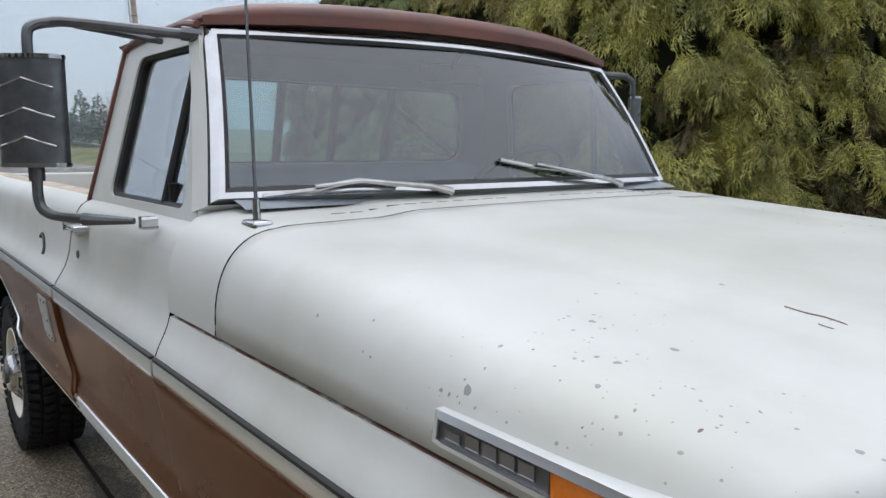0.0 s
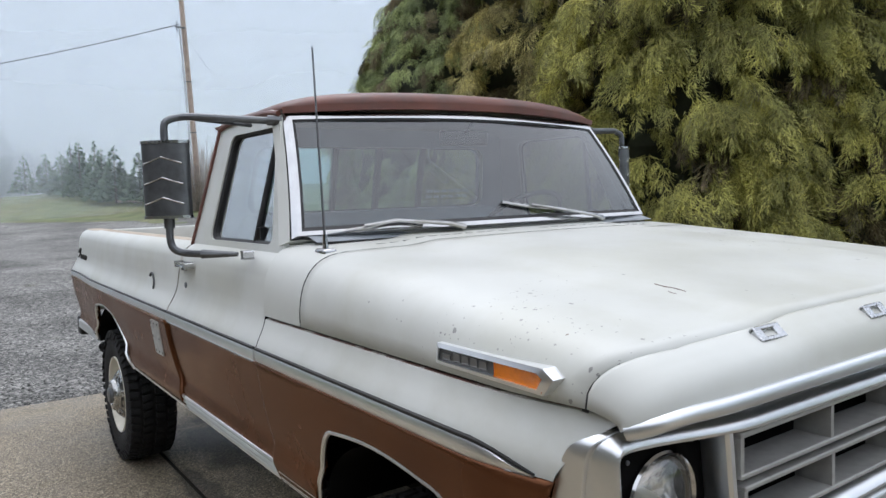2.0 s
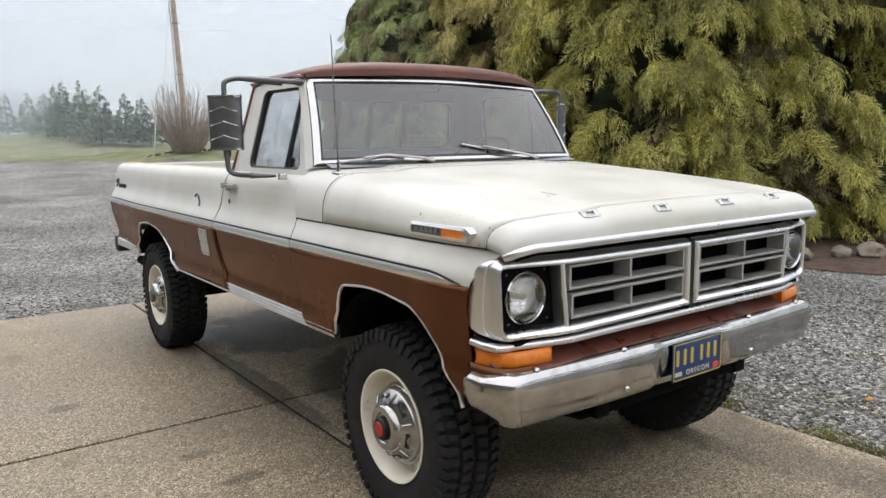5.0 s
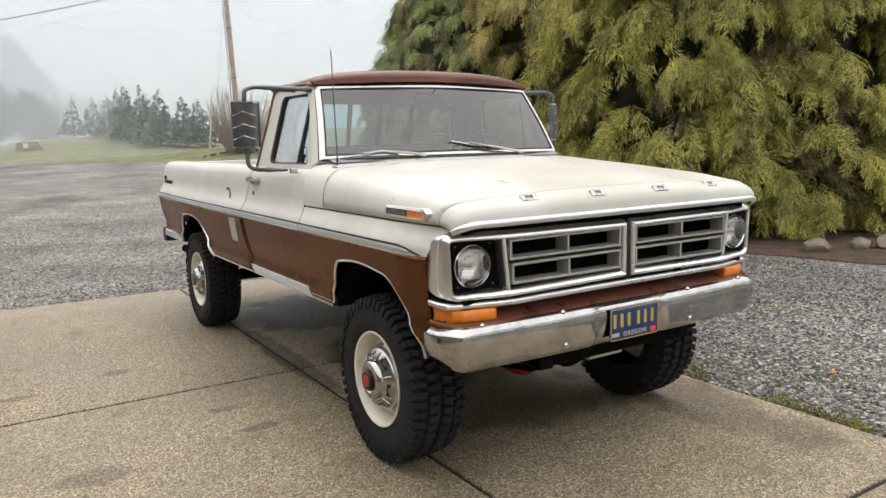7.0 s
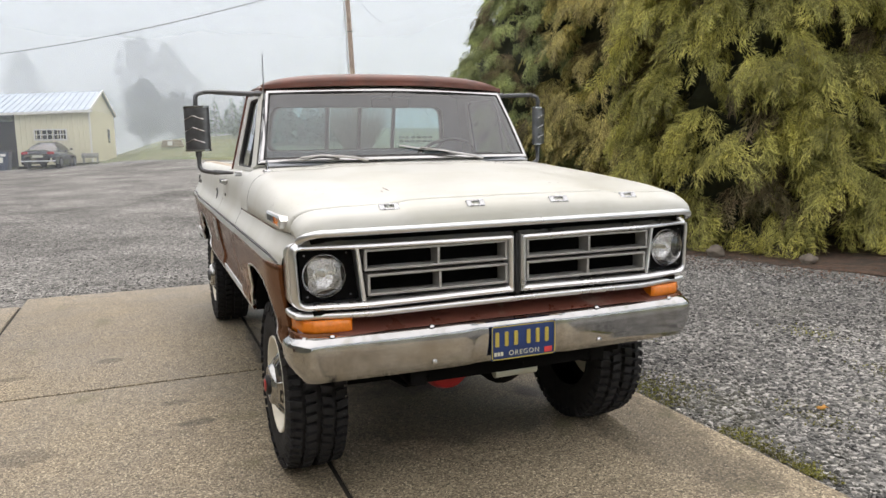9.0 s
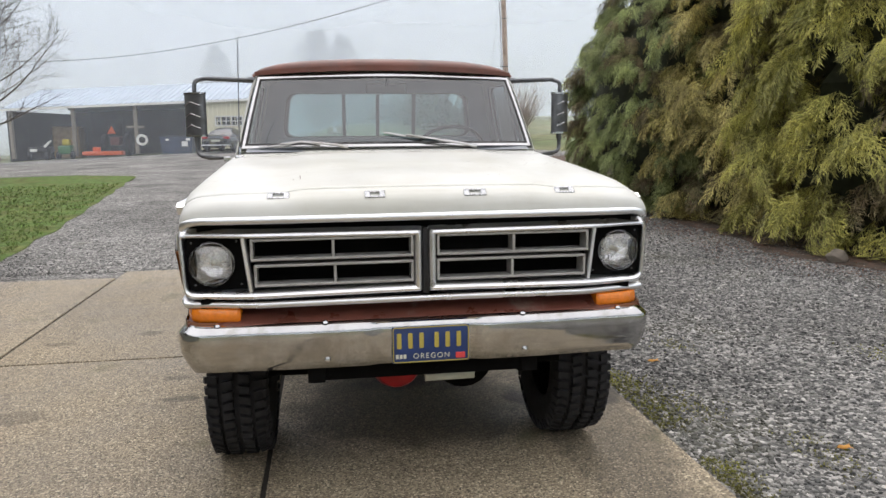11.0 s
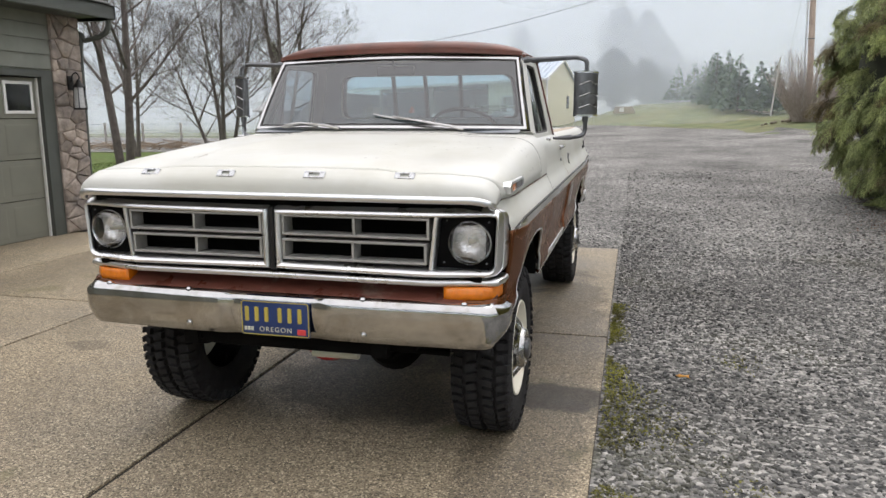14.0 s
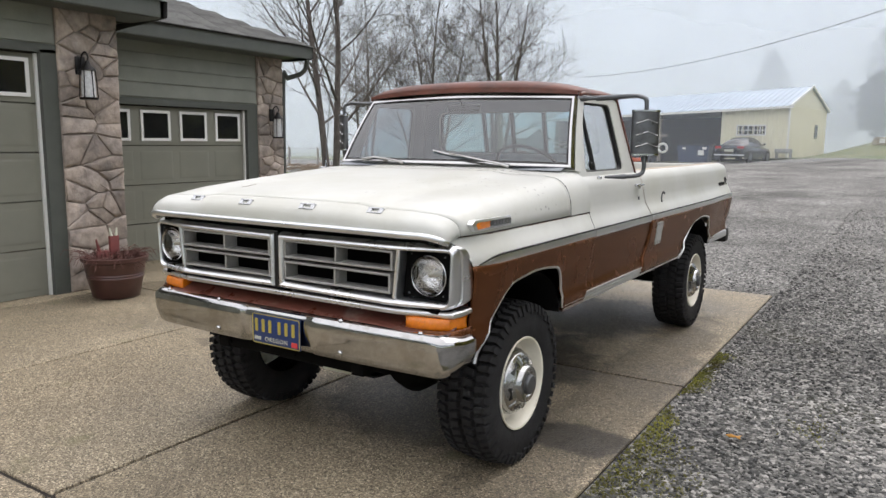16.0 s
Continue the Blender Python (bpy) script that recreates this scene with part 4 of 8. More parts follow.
OUTLINE = shell_outline()
for s in (-1, 1):
    bm = bmesh.new()
    rings = []
    for inset, dy, side in ((0.031, 0.040, 0), (0.030, 0.004, 0), (0.027, -0.006, 0), (0.021, -0.012, 0), (0.013, -0.014, 0), (0.006, -0.010, 0), (0.001, -0.002, 0.0), (-0.005, 0.006, 0.22), (-0.007, 0.008, 0.38), (-0.004, 0.010, 0.42), (-0.004, 0.011, 0.45), (-0.010, 0.012, 0.47), (-0.013, 0.016, 0.72), (-0.014, 0.022, 1.0)):
        row = []
        for p, nrm in OUTLINE:
            w = max(0.0, nrm.x) ** 2 if p.x > 0.5 else 0.0
            back = GY + side * w * (lerp_table([(0.90, 0.110), (1.03, 0.100), (1.10, 0.075), (1.18, 0.030)], p.y))
            x = p.x - nrm.x * inset * (1 - 0.40 * w if inset > 0 else 1 if w else 0.4) + 0.004 * side * w
            z = p.y - nrm.y * inset * (1 if inset > 0 else 0.3)
            tip = 0.45 * nrm.y * (0.015 - inset) if inset > 0 else 0.0
            row.append(bm.verts.new((s * x, face_y(p.x) + dy + back - GY + tip, z)))
        rings.append(row)
    m = len(OUTLINE)
    for ra, rb in zip(rings, rings[1:]):
        for k in range(m):
            bm.faces.new((ra[k], ra[(k + 1) % m], rb[(k + 1) % m], rb[k]))
    shell = part("grille_shell", bm, POLISHED, truck, "polished aluminium grille shell", angle=38)
    bm = bmesh.new()
    sweep(bm, [Vector((s * (0.667 + 0.024 * k / 6), GY + 0.008, 0.930 + 0.212 * k / 6)) for k in range(7)], [(-0.009, -0.05), (0.009, -0.05), (0.009, 0.002), (0.005, 0.009), (-0.005, 0.009), (-0.009, 0.002)], up=(0, -1, 0))
    part("lamp_post", bm, ALU, shell, angle=22)
    # lower bar, turning the corner below the lamp
    bm = bmesh.new()
    pts = [Vector((s * 0.89 * i / 24, face_y(0.89 * i / 24) + 0.010, 0.879 - 0.003 * i / 24)) for i in range(25)]
    pts += [Vector((s * 0.917, -0.672, 0.878)), Vector((s * 0.932, -0.62, 0.880)), Vector((s * 0.934, -0.565, 0.884))]
    sweep(bm, pts, [(s * a, b) for a, b in ((-0.03, -0.014), (0.002, -0.014), (0.009, -0.010), (0.012, -0.003), (0.012, 0.004), (0.008, 0.010), (0.0, 0.013), (-0.03, 0.013))])
    part("lower_grille_bar", bm, POLISHED, shell, angle=40)
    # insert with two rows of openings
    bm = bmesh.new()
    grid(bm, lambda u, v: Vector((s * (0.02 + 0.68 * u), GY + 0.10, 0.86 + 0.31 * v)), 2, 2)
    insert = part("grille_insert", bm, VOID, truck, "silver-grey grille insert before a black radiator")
    for z0, z1 in ((0.948, 1.033), (1.047, 1.132)):
        bm = bmesh.new()
        t = 0.010
        xa, xb = 0.046, 0.653 if z0 < 1 else 0.664
        xm = (xa + xb) / 2
        for zz in (z0, z1 - t):
            box(bm, *sorted((s * xa, s * xb)), GY - 0.004, GY + 0.075, zz, zz + t, 0.002, 1)
        for xx in (xa, xm - t / 2, xb - t):
            box(bm, *sorted((s * xx, s * (xx + t))), GY - 0.002, GY + 0.075, z0 + t, z1 - t, 0.0)
        part("grille_tier", bm, ARGENT, insert, smooth=False)
    # headlamp
    hc = Vector((s * 0.812, -0.690, 1.034))
    bm = bmesh.new()
    sqr = [hc + Vector((s * a, 0.01, b)) for a, b in ((-0.150, -0.108), (-0.124, 0.112), (0.096, 0.112), (0.086, -0.108))]
    sq2 = round_quad(sqr, 0.025, 8)
    cc2 = hc + Vector((0, 0.004, 0))
    cir = []
    for p in sq2:
        d = (p - hc)
        d.y = 0
        cir.append(cc2 + d.normalized() * 0.086)
    ring_face(bm, sq2, cir)
    ring_face(bm, cir, [p + Vector((0, 0.05, 0)) for p in cir])
    lamp = part("headlamp", bm, VOID, truck, "round sealed-beam headlamp in a black plate")
    bm = bmesh.new()
    lathe(bm, [(0.0855, 0.004), (0.087, -0.008), (0.084, -0.013), (0.0795, -0.007), (0.079, 0.01)], cc2, "y", 48)
    part("lamp_ring", bm, CHROME, lamp)
    bm = bmesh.new()
    lathe(bm, [(0.0795 * math.sin(a), 0.006 + 0.050 * math.cos(a)) for a in (math.pi / 2 * (1 - k / 14) for k in range(14))] + [(0.0005, 0.056)], cc2, "y", 48)
    part("lamp_reflector", bm, LENS_BACK, lamp)
    bm = bmesh.new()
    lathe(bm, [(0.0015, -0.034), (0.006, -0.031), (0.009, -0.02), (0.011, 0.0), (0.012, 0.05)], cc2 + Vector((0, 0.03, 0)), "y", 16)
    part("lamp_bulb", bm, CREAM, lamp)
    bm = bmesh.new()
    lathe(bm, [(0.079 * math.sin(a), -0.002 - 0.026 * math.cos(a)) for a in (math.pi / 2 * (1 - k / 12) for k in range(12))] + [(0.0005, -0.028)], cc2, "y", 48)
    part("lamp_lens", bm, LENSGLASS, lamp, "fluted clear lamp lens")
    for a, b in ((-0.092, 0.084), (0.074, 0.082), (-0.104, -0.082), (0.066, -0.080)):
        bm = bmesh.new()
        lathe(bm, [(0.0, -0.006), (0.004, -0.005), (0.005, 0.004)], hc + Vector((s * a, 0.01, b)), "y", 10)
        part("lamp_screw", bm, STEEL, lamp)
    # turn signal in the gravel pan
    bm = bmesh.new()

    def turn(u, v):
        pts = [(0.712, -0.640), (0.714, -0.716), (0.726, -0.724), (0.80, -0.718), (0.865, -0.705), (0.900, -0.675), (0.918, -0.63), (0.925, -0.575)]
        k = u * (len(pts) - 1)
        i = min(int(k), len(pts) - 2)
        x, y = (pts[i][j] + (pts[i + 1][j] - pts[i][j]) * (k - i) for j in (0, 1))
        return Vector((s * x, y + 0.010 * (2 * v - 1) ** 2 * (1 if u > 0.15 else 0), 0.806 + 0.056 * v))

    grid(bm, turn, 42, 6)
    sig = thicken(part("turn_signal", bm, AMBER, truck, "amber turn signal lens"), 0.03, -1)

# black slot between the two grille halves
bm = bmesh.new()
box(bm, -0.011, 0.011, GY - 0.006, GY + 0.05, 0.900, 1.160, 0.002, 1)
part("grille_divider", bm, BLACK, truck)
# black box added as the shade between grille shell and lower bar
bm = bmesh.new()
box(bm, -0.86, 0.86, -0.700, -0.66, 0.880, 0.925)
part("grille_gap_shade", bm, VOID, truck)

# gravel pan over the bumper
bm = bmesh.new()


def pan(u, v):
    a = 2 * u - 1
    q_ = abs(a)
    x = 0.915 * a
    bend = 0.05 * smooth01((q_ - 0.80) / 0.20)
    ys = [(-0.0, -0.60), (0.35, -0.66), (0.6, -0.715), (0.8, -0.745), (1.0, -0.755)]
    zs = [(0.0, 0.905), (0.35, 0.835), (0.6, 0.812), (0.8, 0.800), (1.0, 0.70)]
    return Vector((x, lerp_table(ys, v) + bend, lerp_table(zs, v)))


grid(bm, pan, 48, 16)
thicken(part("gravel_pan", bm, PAN, truck, "faded brown gravel pan with rust spots"), 0.01)

for s in (-1, 1):
    bm = bmesh.new()
    corner = [(0.934, -0.545), (0.932, -0.62), (0.915, -0.675), (0.875, -0.705), (0.80, -0.722)]
    grid(bm, lambda u, v: Vector((s * lerp_table([(k / 4, q[0]) for k, q in enumerate(corner)], u), lerp_table([(k / 4, q[1]) for k, q in enumerate(corner)], u), 0.70 + 0.112 * v)), 16, 3)
    thicken(part("pan_corner", bm, BROWN, truck), 0.006, 0)

# front bumper
bm = bmesh.new()
BPROF = [(-0.012, 0.788), (0.000, 0.802), (0.014, 0.803), (0.032, 0.795), (0.045, 0.774), (0.048, 0.745), (0.044, 0.69), (0.036, 0.638), (0.018, 0.618), (0.006, 0.620)]


def bumper(u, v):
    a = 2 * u - 1
    q_ = abs(a)
    run = q_ * 1.075
    if run < 0.867:
        x, wrap = run, 0.0
    elif run < 0.867 + 0.095 * math.pi / 2:
        k = (run - 0.867) / 0.095
        x, wrap = 0.867 + 0.095 * math.sin(k), 0.095 * (1 - math.cos(k))
    else:
        x, wrap = 0.962, 0.095 + run - 0.867 - 0.095 * math.pi / 2
    wrap += 0.02 * smooth01((x - 0.35) / 0.6)
    k = v * (len(BPROF) - 1)
    i = min(int(k), len(BPROF) - 2)
    f = k - i
    d, z = (BPROF[i][j] + (BPROF[i + 1][j] - BPROF[i][j]) * f for j in (0, 1))
    plate = smooth01((0.245 - x) / 0.065)
    d -= 0.014 * plate * (1 if z < 0.79 else 0.5)
    turned = smooth01((wrap - 0.02) / 0.09)
    z += 0.012 * turned * (-1 if z > 0.73 else 1.2)
    x += (d - 0.045) * turned
    x -= (0.024 * smooth01((0.70 - z) / 0.08) + 0.022 * smooth01((z - 0.765) / 0.035)) * smooth01((x - 0.70) / 0.25)
    return Vector((math.copysign(x, a), -0.730 - d * (1 - turned) + wrap, z))


grid(bm, bumper, 120, 27)
bump_ob = thicken(part("front_bumper", bm, BUMPER, truck, "dented chrome front bumper"), 0.004)
for x, z, y in ((-0.390, 0.657, -0.770), (0.396, 0.657, -0.770)):
    bm = bmesh.new()
    lathe(bm, [(0.0, -0.010), (0.009, -0.008), (0.013, -0.002), (0.014, 0.004)], (x, y, z), "y", 14)
    part("bumper_bolt", bm, CHROME, bump_ob)
for x in (-0.395, 0.39, -0.80, 0.80):
    bm = bmesh.new()
    lathe(bm, [(0.0, 0.812), (0.010, 0.809), (0.014, 0.800)], (x, -0.752 + (0.02 if abs(x) > 0.7 else 0), 0), "z", 14)
    part("bumper_bolt", bm, CHROME, bump_ob)
# plate in its dished place
bm = bmesh.new()
box(bm, -0.139, 0.167, -0.775, -0.770, 0.627, 0.774, 0.004, 2)
plate = part("licence_plate", bm, PLATE_BLUE, truck, "old blue licence plate with gold figures")
bm = bmesh.new()
PY = -0.7775
rim = [Vector((x, PY + 0.001, z)) for x, z in ((-0.135, 0.631), (0.163, 0.631), (0.163, 0.770), (-0.135, 0.770))]
sweep(bm, round_quad(rim, 0.01, 4), [(-0.0016, -0.0016), (0.0016, -0.0016), (0.0016, 0.0016), (-0.0016, 0.0016)], up=(0, 1, 0), close=True)
for k, x in enumerate((-0.112, -0.068, -0.024, 0.036, 0.080, 0.124)):
    box(bm, x - 0.009, x + 0.009, PY, PY + 0.003, 0.686, 0.748, 0.003, 1)
part("plate_figure", bm, PLATE_GOLD, plate, "gold bars for the figures")
bm = bmesh.new()
for k in range(3):
    box(bm, -0.126 + 0.015 * k, -0.115 + 0.015 * k, PY, PY + 0.003, 0.646, 0.662)
cu = bpy.data.curves.new("state_word", "FONT")
cu.body = "OREGON"
cu.size = 0.030
cu.extrude = 0.001
cu.align_x = "CENTER"
cu.space_character = 1.25
tmp = bpy.data.objects.new("state_word", cu)
me = bpy.data.meshes.new_from_object(tmp)
bpy.data.objects.remove(tmp)
bm3 = bmesh.new()
bm3.from_mesh(me)
bmesh.ops.transform(bm3, matrix=Matrix.Translation((0.015, PY + 0.001, 0.644)) @ Matrix.Rotation(radians(90), 4, "X"), verts=bm3.verts)
part("plate_word", bm3, PLATE_PALE, plate, "pale lettering OREGON", smooth=False)
part("plate_month", bm, PLATE_PALE, plate)
bm = bmesh.new()
box(bm, 0.112, 0.150, PY - 0.0005, PY + 0.003, 0.638, 0.662, 0.002, 1)
part("plate_sticker", bm, STICKER, plate, "small red sticker")

# unseen sheets added to close the body from below and block leaking light
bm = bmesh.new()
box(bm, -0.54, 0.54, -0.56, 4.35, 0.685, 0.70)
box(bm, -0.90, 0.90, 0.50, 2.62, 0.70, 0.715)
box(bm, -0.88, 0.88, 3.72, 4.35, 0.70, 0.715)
part("light_block_pan", bm, DARK, truck)
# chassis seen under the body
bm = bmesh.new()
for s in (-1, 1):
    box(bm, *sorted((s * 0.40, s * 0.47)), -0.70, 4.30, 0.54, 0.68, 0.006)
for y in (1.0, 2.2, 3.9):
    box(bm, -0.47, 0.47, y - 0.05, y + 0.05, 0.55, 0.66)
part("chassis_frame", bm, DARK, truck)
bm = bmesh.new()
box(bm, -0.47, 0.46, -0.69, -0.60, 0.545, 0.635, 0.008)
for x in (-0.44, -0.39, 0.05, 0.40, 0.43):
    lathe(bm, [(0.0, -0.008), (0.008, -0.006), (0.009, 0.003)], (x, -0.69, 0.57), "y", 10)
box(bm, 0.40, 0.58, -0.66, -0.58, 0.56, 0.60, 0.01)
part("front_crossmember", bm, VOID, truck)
bm = bmesh.new()
tube(bm, [(-0.80, 0, 0.405), (0.80, 0, 0.405)], 0.05, 14)
tube(bm, [(-0.78, 3.327, 0.405), (0.78, 3.327, 0.405)], 0.05, 14)
lathe(bm, [(0.0, -0.17), (0.09, -0.14), (0.15, -0.05), (0.15, 0.05), (0.08, 0.14), (0.0, 0.16)], (0.28, 0.0, 0.405), "y", 20)
lathe(bm, [(0.0, -0.17), (0.09, -0.14), (0.17, -0.05), (0.17, 0.05), (0.08, 0.14), (0.0, 0.16)], (0.0, 3.327, 0.405), "y", 20)
for s in (-1, 1):
    for y0 in (0.0, 3.327):
        for k in range(4):
            L = 0.62 - 0.12 * k
            sweep(bm, arc([(s * 0.44, y0 - L, 0.52 - 0.015 * k), (s * 0.44, y0, 0.46 - 0.012 * k), (s * 0.44, y0 + L, 0.52 - 0.015 * k)], 5), [(-0.03, -0.005), (0.03, -0.005), (0.03, 0.005), (-0.03, 0.005)])
tube(bm, [(-0.60, -0.16, 0.42), (0.60, -0.16, 0.40)], 0.016, 8)
tube(bm, [(0.30, 0.2, 0.42), (0.25, 3.2, 0.45)], 0.04, 12)
box(bm, -0.35, 0.35, 0.5, 1.6, 0.42, 0.60, 0.05)
part("axle", bm, DARK, truck)
bm = bmesh.new()
lathe(bm, [(0.0, -0.15), (0.06, -0.145), (0.105, -0.12), (0.125, -0.07), (0.125, 0.05), (0.07, 0.13), (0.0, 0.14)], (-0.06, 0.0, 0.405), "y", 22)
part("differential", bm, RED, truck, "red differential housing under the nose")
bm = bmesh.new()
tube(bm, [(0.03, -0.45, 0.460), (0.25, -0.45, 0.462)], 0.024, 12)
part("damper_tube", bm, PLATE_PALE, truck)
# rear bumper and hitch
bm = bmesh.new()
box(bm, -0.93, 0.93, 4.42, 4.55, 0.62, 0.76, 0.02)
rear = part("rear_bumper", bm, BLACK, truck, "black rear step bumper")
bm = bmesh.new()
tube(bm, [(-0.86, 3.72, 0.60), (-0.86, 3.95, 0.60)], 0.035, 12)
part("exhaust_tip", bm, DARK, truck)
# bed floor, front wall and tailgate
bm = bmesh.new()
for k in range(12):
    x = -0.78 + 0.13 * k
    box(bm, x + 0.003, x + 0.127, 1.76, 4.37, 0.93, 0.95, 0.003, 1)
part("bed_floor", bm, BEDWOOD, truck, "bleached board bed floor")
bm = bmesh.new()
box(bm, -0.80, 0.80, 1.735, 1.755, 0.90, 1.36, 0.004)
box(bm, -0.82, 0.82, 1.725, 1.775, 1.35, 1.39, 0.008)
part("bed_front_wall", bm, BEDWOOD, truck)
bm = bmesh.new()
box(bm, -0.80, 0.80, 4.375, 4.425, 0.80, 1.385, 0.012, 3)
part("tailgate", bm, WHITE, truck)


# ---- wheels ----
def wheel(s, y, steer=0.0):
    c = Vector((s * 0.79, y, 0.405))
    R, HW = 0.398, 0.135
    tyre_bm = bmesh.new()
    prof = [(0.222, 0.110), (0.232, 0.128), (0.255, 0.140), (0.300, 0.146), (0.340, 0.143), (0.368, 0.136), (0.378, 0.122), (0.380, 0.09), (0.380, 0.0),
            (0.380, -0.09), (0.378, -0.122), (0.368, -0.136), (0.340, -0.143), (0.300, -0.146), (0.255, -0.140), (0.222, -0.110)]
    prof = [(a, b * 0.90) for a, b in prof]
    lathe(tyre_bm, prof, c, "x", 72, s)
    w = part("wheel", tyre_bm, TYRE, truck, "mud-terrain tyre on a cream steel wheel")
    # tread lugs
    bm = bmesh.new()
    N = 52
    for k in range(N):
        for row, (xo, xw, da, sk) in enumerate(((-0.096, 0.044, 0.0, 0.25), (-0.036, 0.052, 0.5, -0.35), (0.036, 0.052, 0.0, 0.35), (0.096, 0.044, 0.5, -0.25))):
            a0 = 2 * math.pi * (k + da) / N
            hw = 2 * math.pi / N * (0.36 if row in (1, 2) else 0.32)
            vs = []
            for r, shrink in ((0.372, 1.0), (0.406 if row in (1, 2) else 0.404, 0.86)):
                for i, (sx_, sa) in enumerate(((-1, -1), (1, -1), (1, 1), (-1, 1))):
                    xx = xo + sx_ * xw / 2 * shrink
                    a = a0 + sa * hw * shrink + sk * sx_ * 0.03
                    rr = r - (0.012 if (abs(xx) > 0.108) else 0.0)
                    vs.append(bm.verts.new(c + Vector((s * xx, rr * math.cos(a), rr * math.sin(a)))))
            for f in ((4, 5, 6, 7), (0, 1, 5, 4), (1, 2, 6, 5), (2, 3, 7, 6), (3, 0, 4, 7)):
                bm.faces.new([vs[i] for i in f])
        # shoulder lugs running down the side wall
        for sd in (-1, 1):
            a0 = 2 * math.pi * (k + (0.0 if sd < 0 else 0.5)) / N
            hw = 2 * math.pi / N * 0.30
            L = 0.345 if k % 2 else 0.358
            vs = []
            for (r, xx) in ((0.396, 0.114), (L, 0.1265)):
                for off in (0.0, 0.013):
                    for sa in (-1, 1):
                        a = a0 + sa * hw
                        vs.append(bm.verts.new(c + Vector((s * sd * (xx + off), r * math.cos(a), r * math.sin(a)))))
            for f in ((0, 1, 3, 2), (2, 3, 7, 6), (4, 5, 7, 6), (0, 2, 6, 4), (1, 3, 7, 5)):
                bm.faces.new([vs[i] for i in f])
    part("tread", bm, TYRE, w, smooth=False)
    bm = bmesh.new()
    lathe(bm, [(0.223, 0.108), (0.232, 0.118), (0.230, 0.124), (0.222, 0.122), (0.213, 0.108), (0.206, 0.085), (0.199, 0.058), (0.192, 0.046), (0.17, 0.042), (0.14, 0.05), (0.10, 0.05), (0.02, 0.05)], c, "x", 56, s)
    part("rim", bm, CREAM, w, "cream painted steel rim")
    # hub cap: a dished ring with slots round a raised centre
    bm = bmesh.new()
    lathe(bm, [(0.160, 0.046), (0.168, 0.054), (0.166, 0.070), (0.160, 0.078), (0.155, 0.080), (0.151, 0.098), (0.146, 0.103), (0.102, 0.131), (0.098, 0.133), (0.093, 0.148), (0.086, 0.155), (0.062, 0.157), (0.056, 0.150), (0.036, 0.150)], c, "x", 56, s)
    cap = part("hub_cap", bm, CAPMETAL, w, "stepped chrome hub cap with slots")
    cone = lambda r, a, d: c + Vector((s * (0.103 + 0.636 * (0.146 - r) + d), r * math.cos(a), r * math.sin(a)))
    for k in range(6):
        a0 = 2 * math.pi * (k + 0.2) / 6
        bm = bmesh.new()
        ring = [cone(0.117, a0 + 0.26 * u, 0.0014) for u in (-1, -0.5, 0, 0.5, 1)] + [cone(0.134, a0 - 0.25 * u, 0.0014) for u in (-1, -0.5, 0, 0.5, 1)]
        bm.faces.new([bm.verts.new(p) for p in ring])
        thicken(part("cap_slot", bm, SLOT, cap, smooth=False), 0.001)
        bm = bmesh.new()
        a1 = a0 + math.pi / 6
        tube(bm, [cone(0.108, a1, 0.001), cone(0.126, a1, 0.002), cone(0.143, a1, 0.001)], 0.005, 6)
        part("cap_rib", bm, CAPMETAL, cap)
    bm = bmesh.new()
    lathe(bm, [(0.050, 0.149), (0.048, 0.166), (0.042, 0.172), (0.02, 0.173), (0.001, 0.173)], c, "x", 28, s)
    part("cap_centre", bm, BLACK if y < 1 and s < 0 else STEEL, cap)
    if y < 1 and s < 0:
        bm = bmesh.new()
        lathe(bm, [(0.031, 0.172), (0.028, 0.176), (0.001, 0.177)], c, "x", 20, s)
        part("cap_emblem", bm, RED, cap, "red hub emblem")
    if steer:
        w.matrix_basis = Matrix.Translation(c) @ Matrix.Rotation(radians(steer), 4, "Z") @ Matrix.Translation(-c) @ w.matrix_basis
    return w


for s in (-1, 1):
    wheel(s, 0.0, 0.0)
    wheel(s, 3.327)

# ---- ground ----
def ground_z(x, y):
    rise = max(0.0, min(1.0, (y - 9.0) / 36.0))
    k = max(0.0, 0.86 + 0.042 * x) if x < 12 else 1.36
    z = rise * k
    if y > 38:
        z += min((y - 38) * 0.052, 1.6) * smooth01((x + 6) / 8)
    if x > 6.5 and 30 < y:
        z += 0.28 * smooth01((x - 6.5) / 2.0) * smooth01((y - 30) / 5)
    return z


GRASS = mat("winter_grass", (0.10, 0.128, 0.052), 0.9, vary=0.35, scale=1.2, color2=(0.15, 0.150, 0.07), mix_scale=0.35, mix_lo=0.4, mix_hi=0.62, bump=0.5, bump_scale=25)
LAWN = mat("lawn_grass", (0.085, 0.135, 0.036), 0.95, vary=0.5, scale=5.0, color2=(0.105, 0.12, 0.04), mix_scale=1.3, bump=1.0, bump_scale=30, spec=0.15)


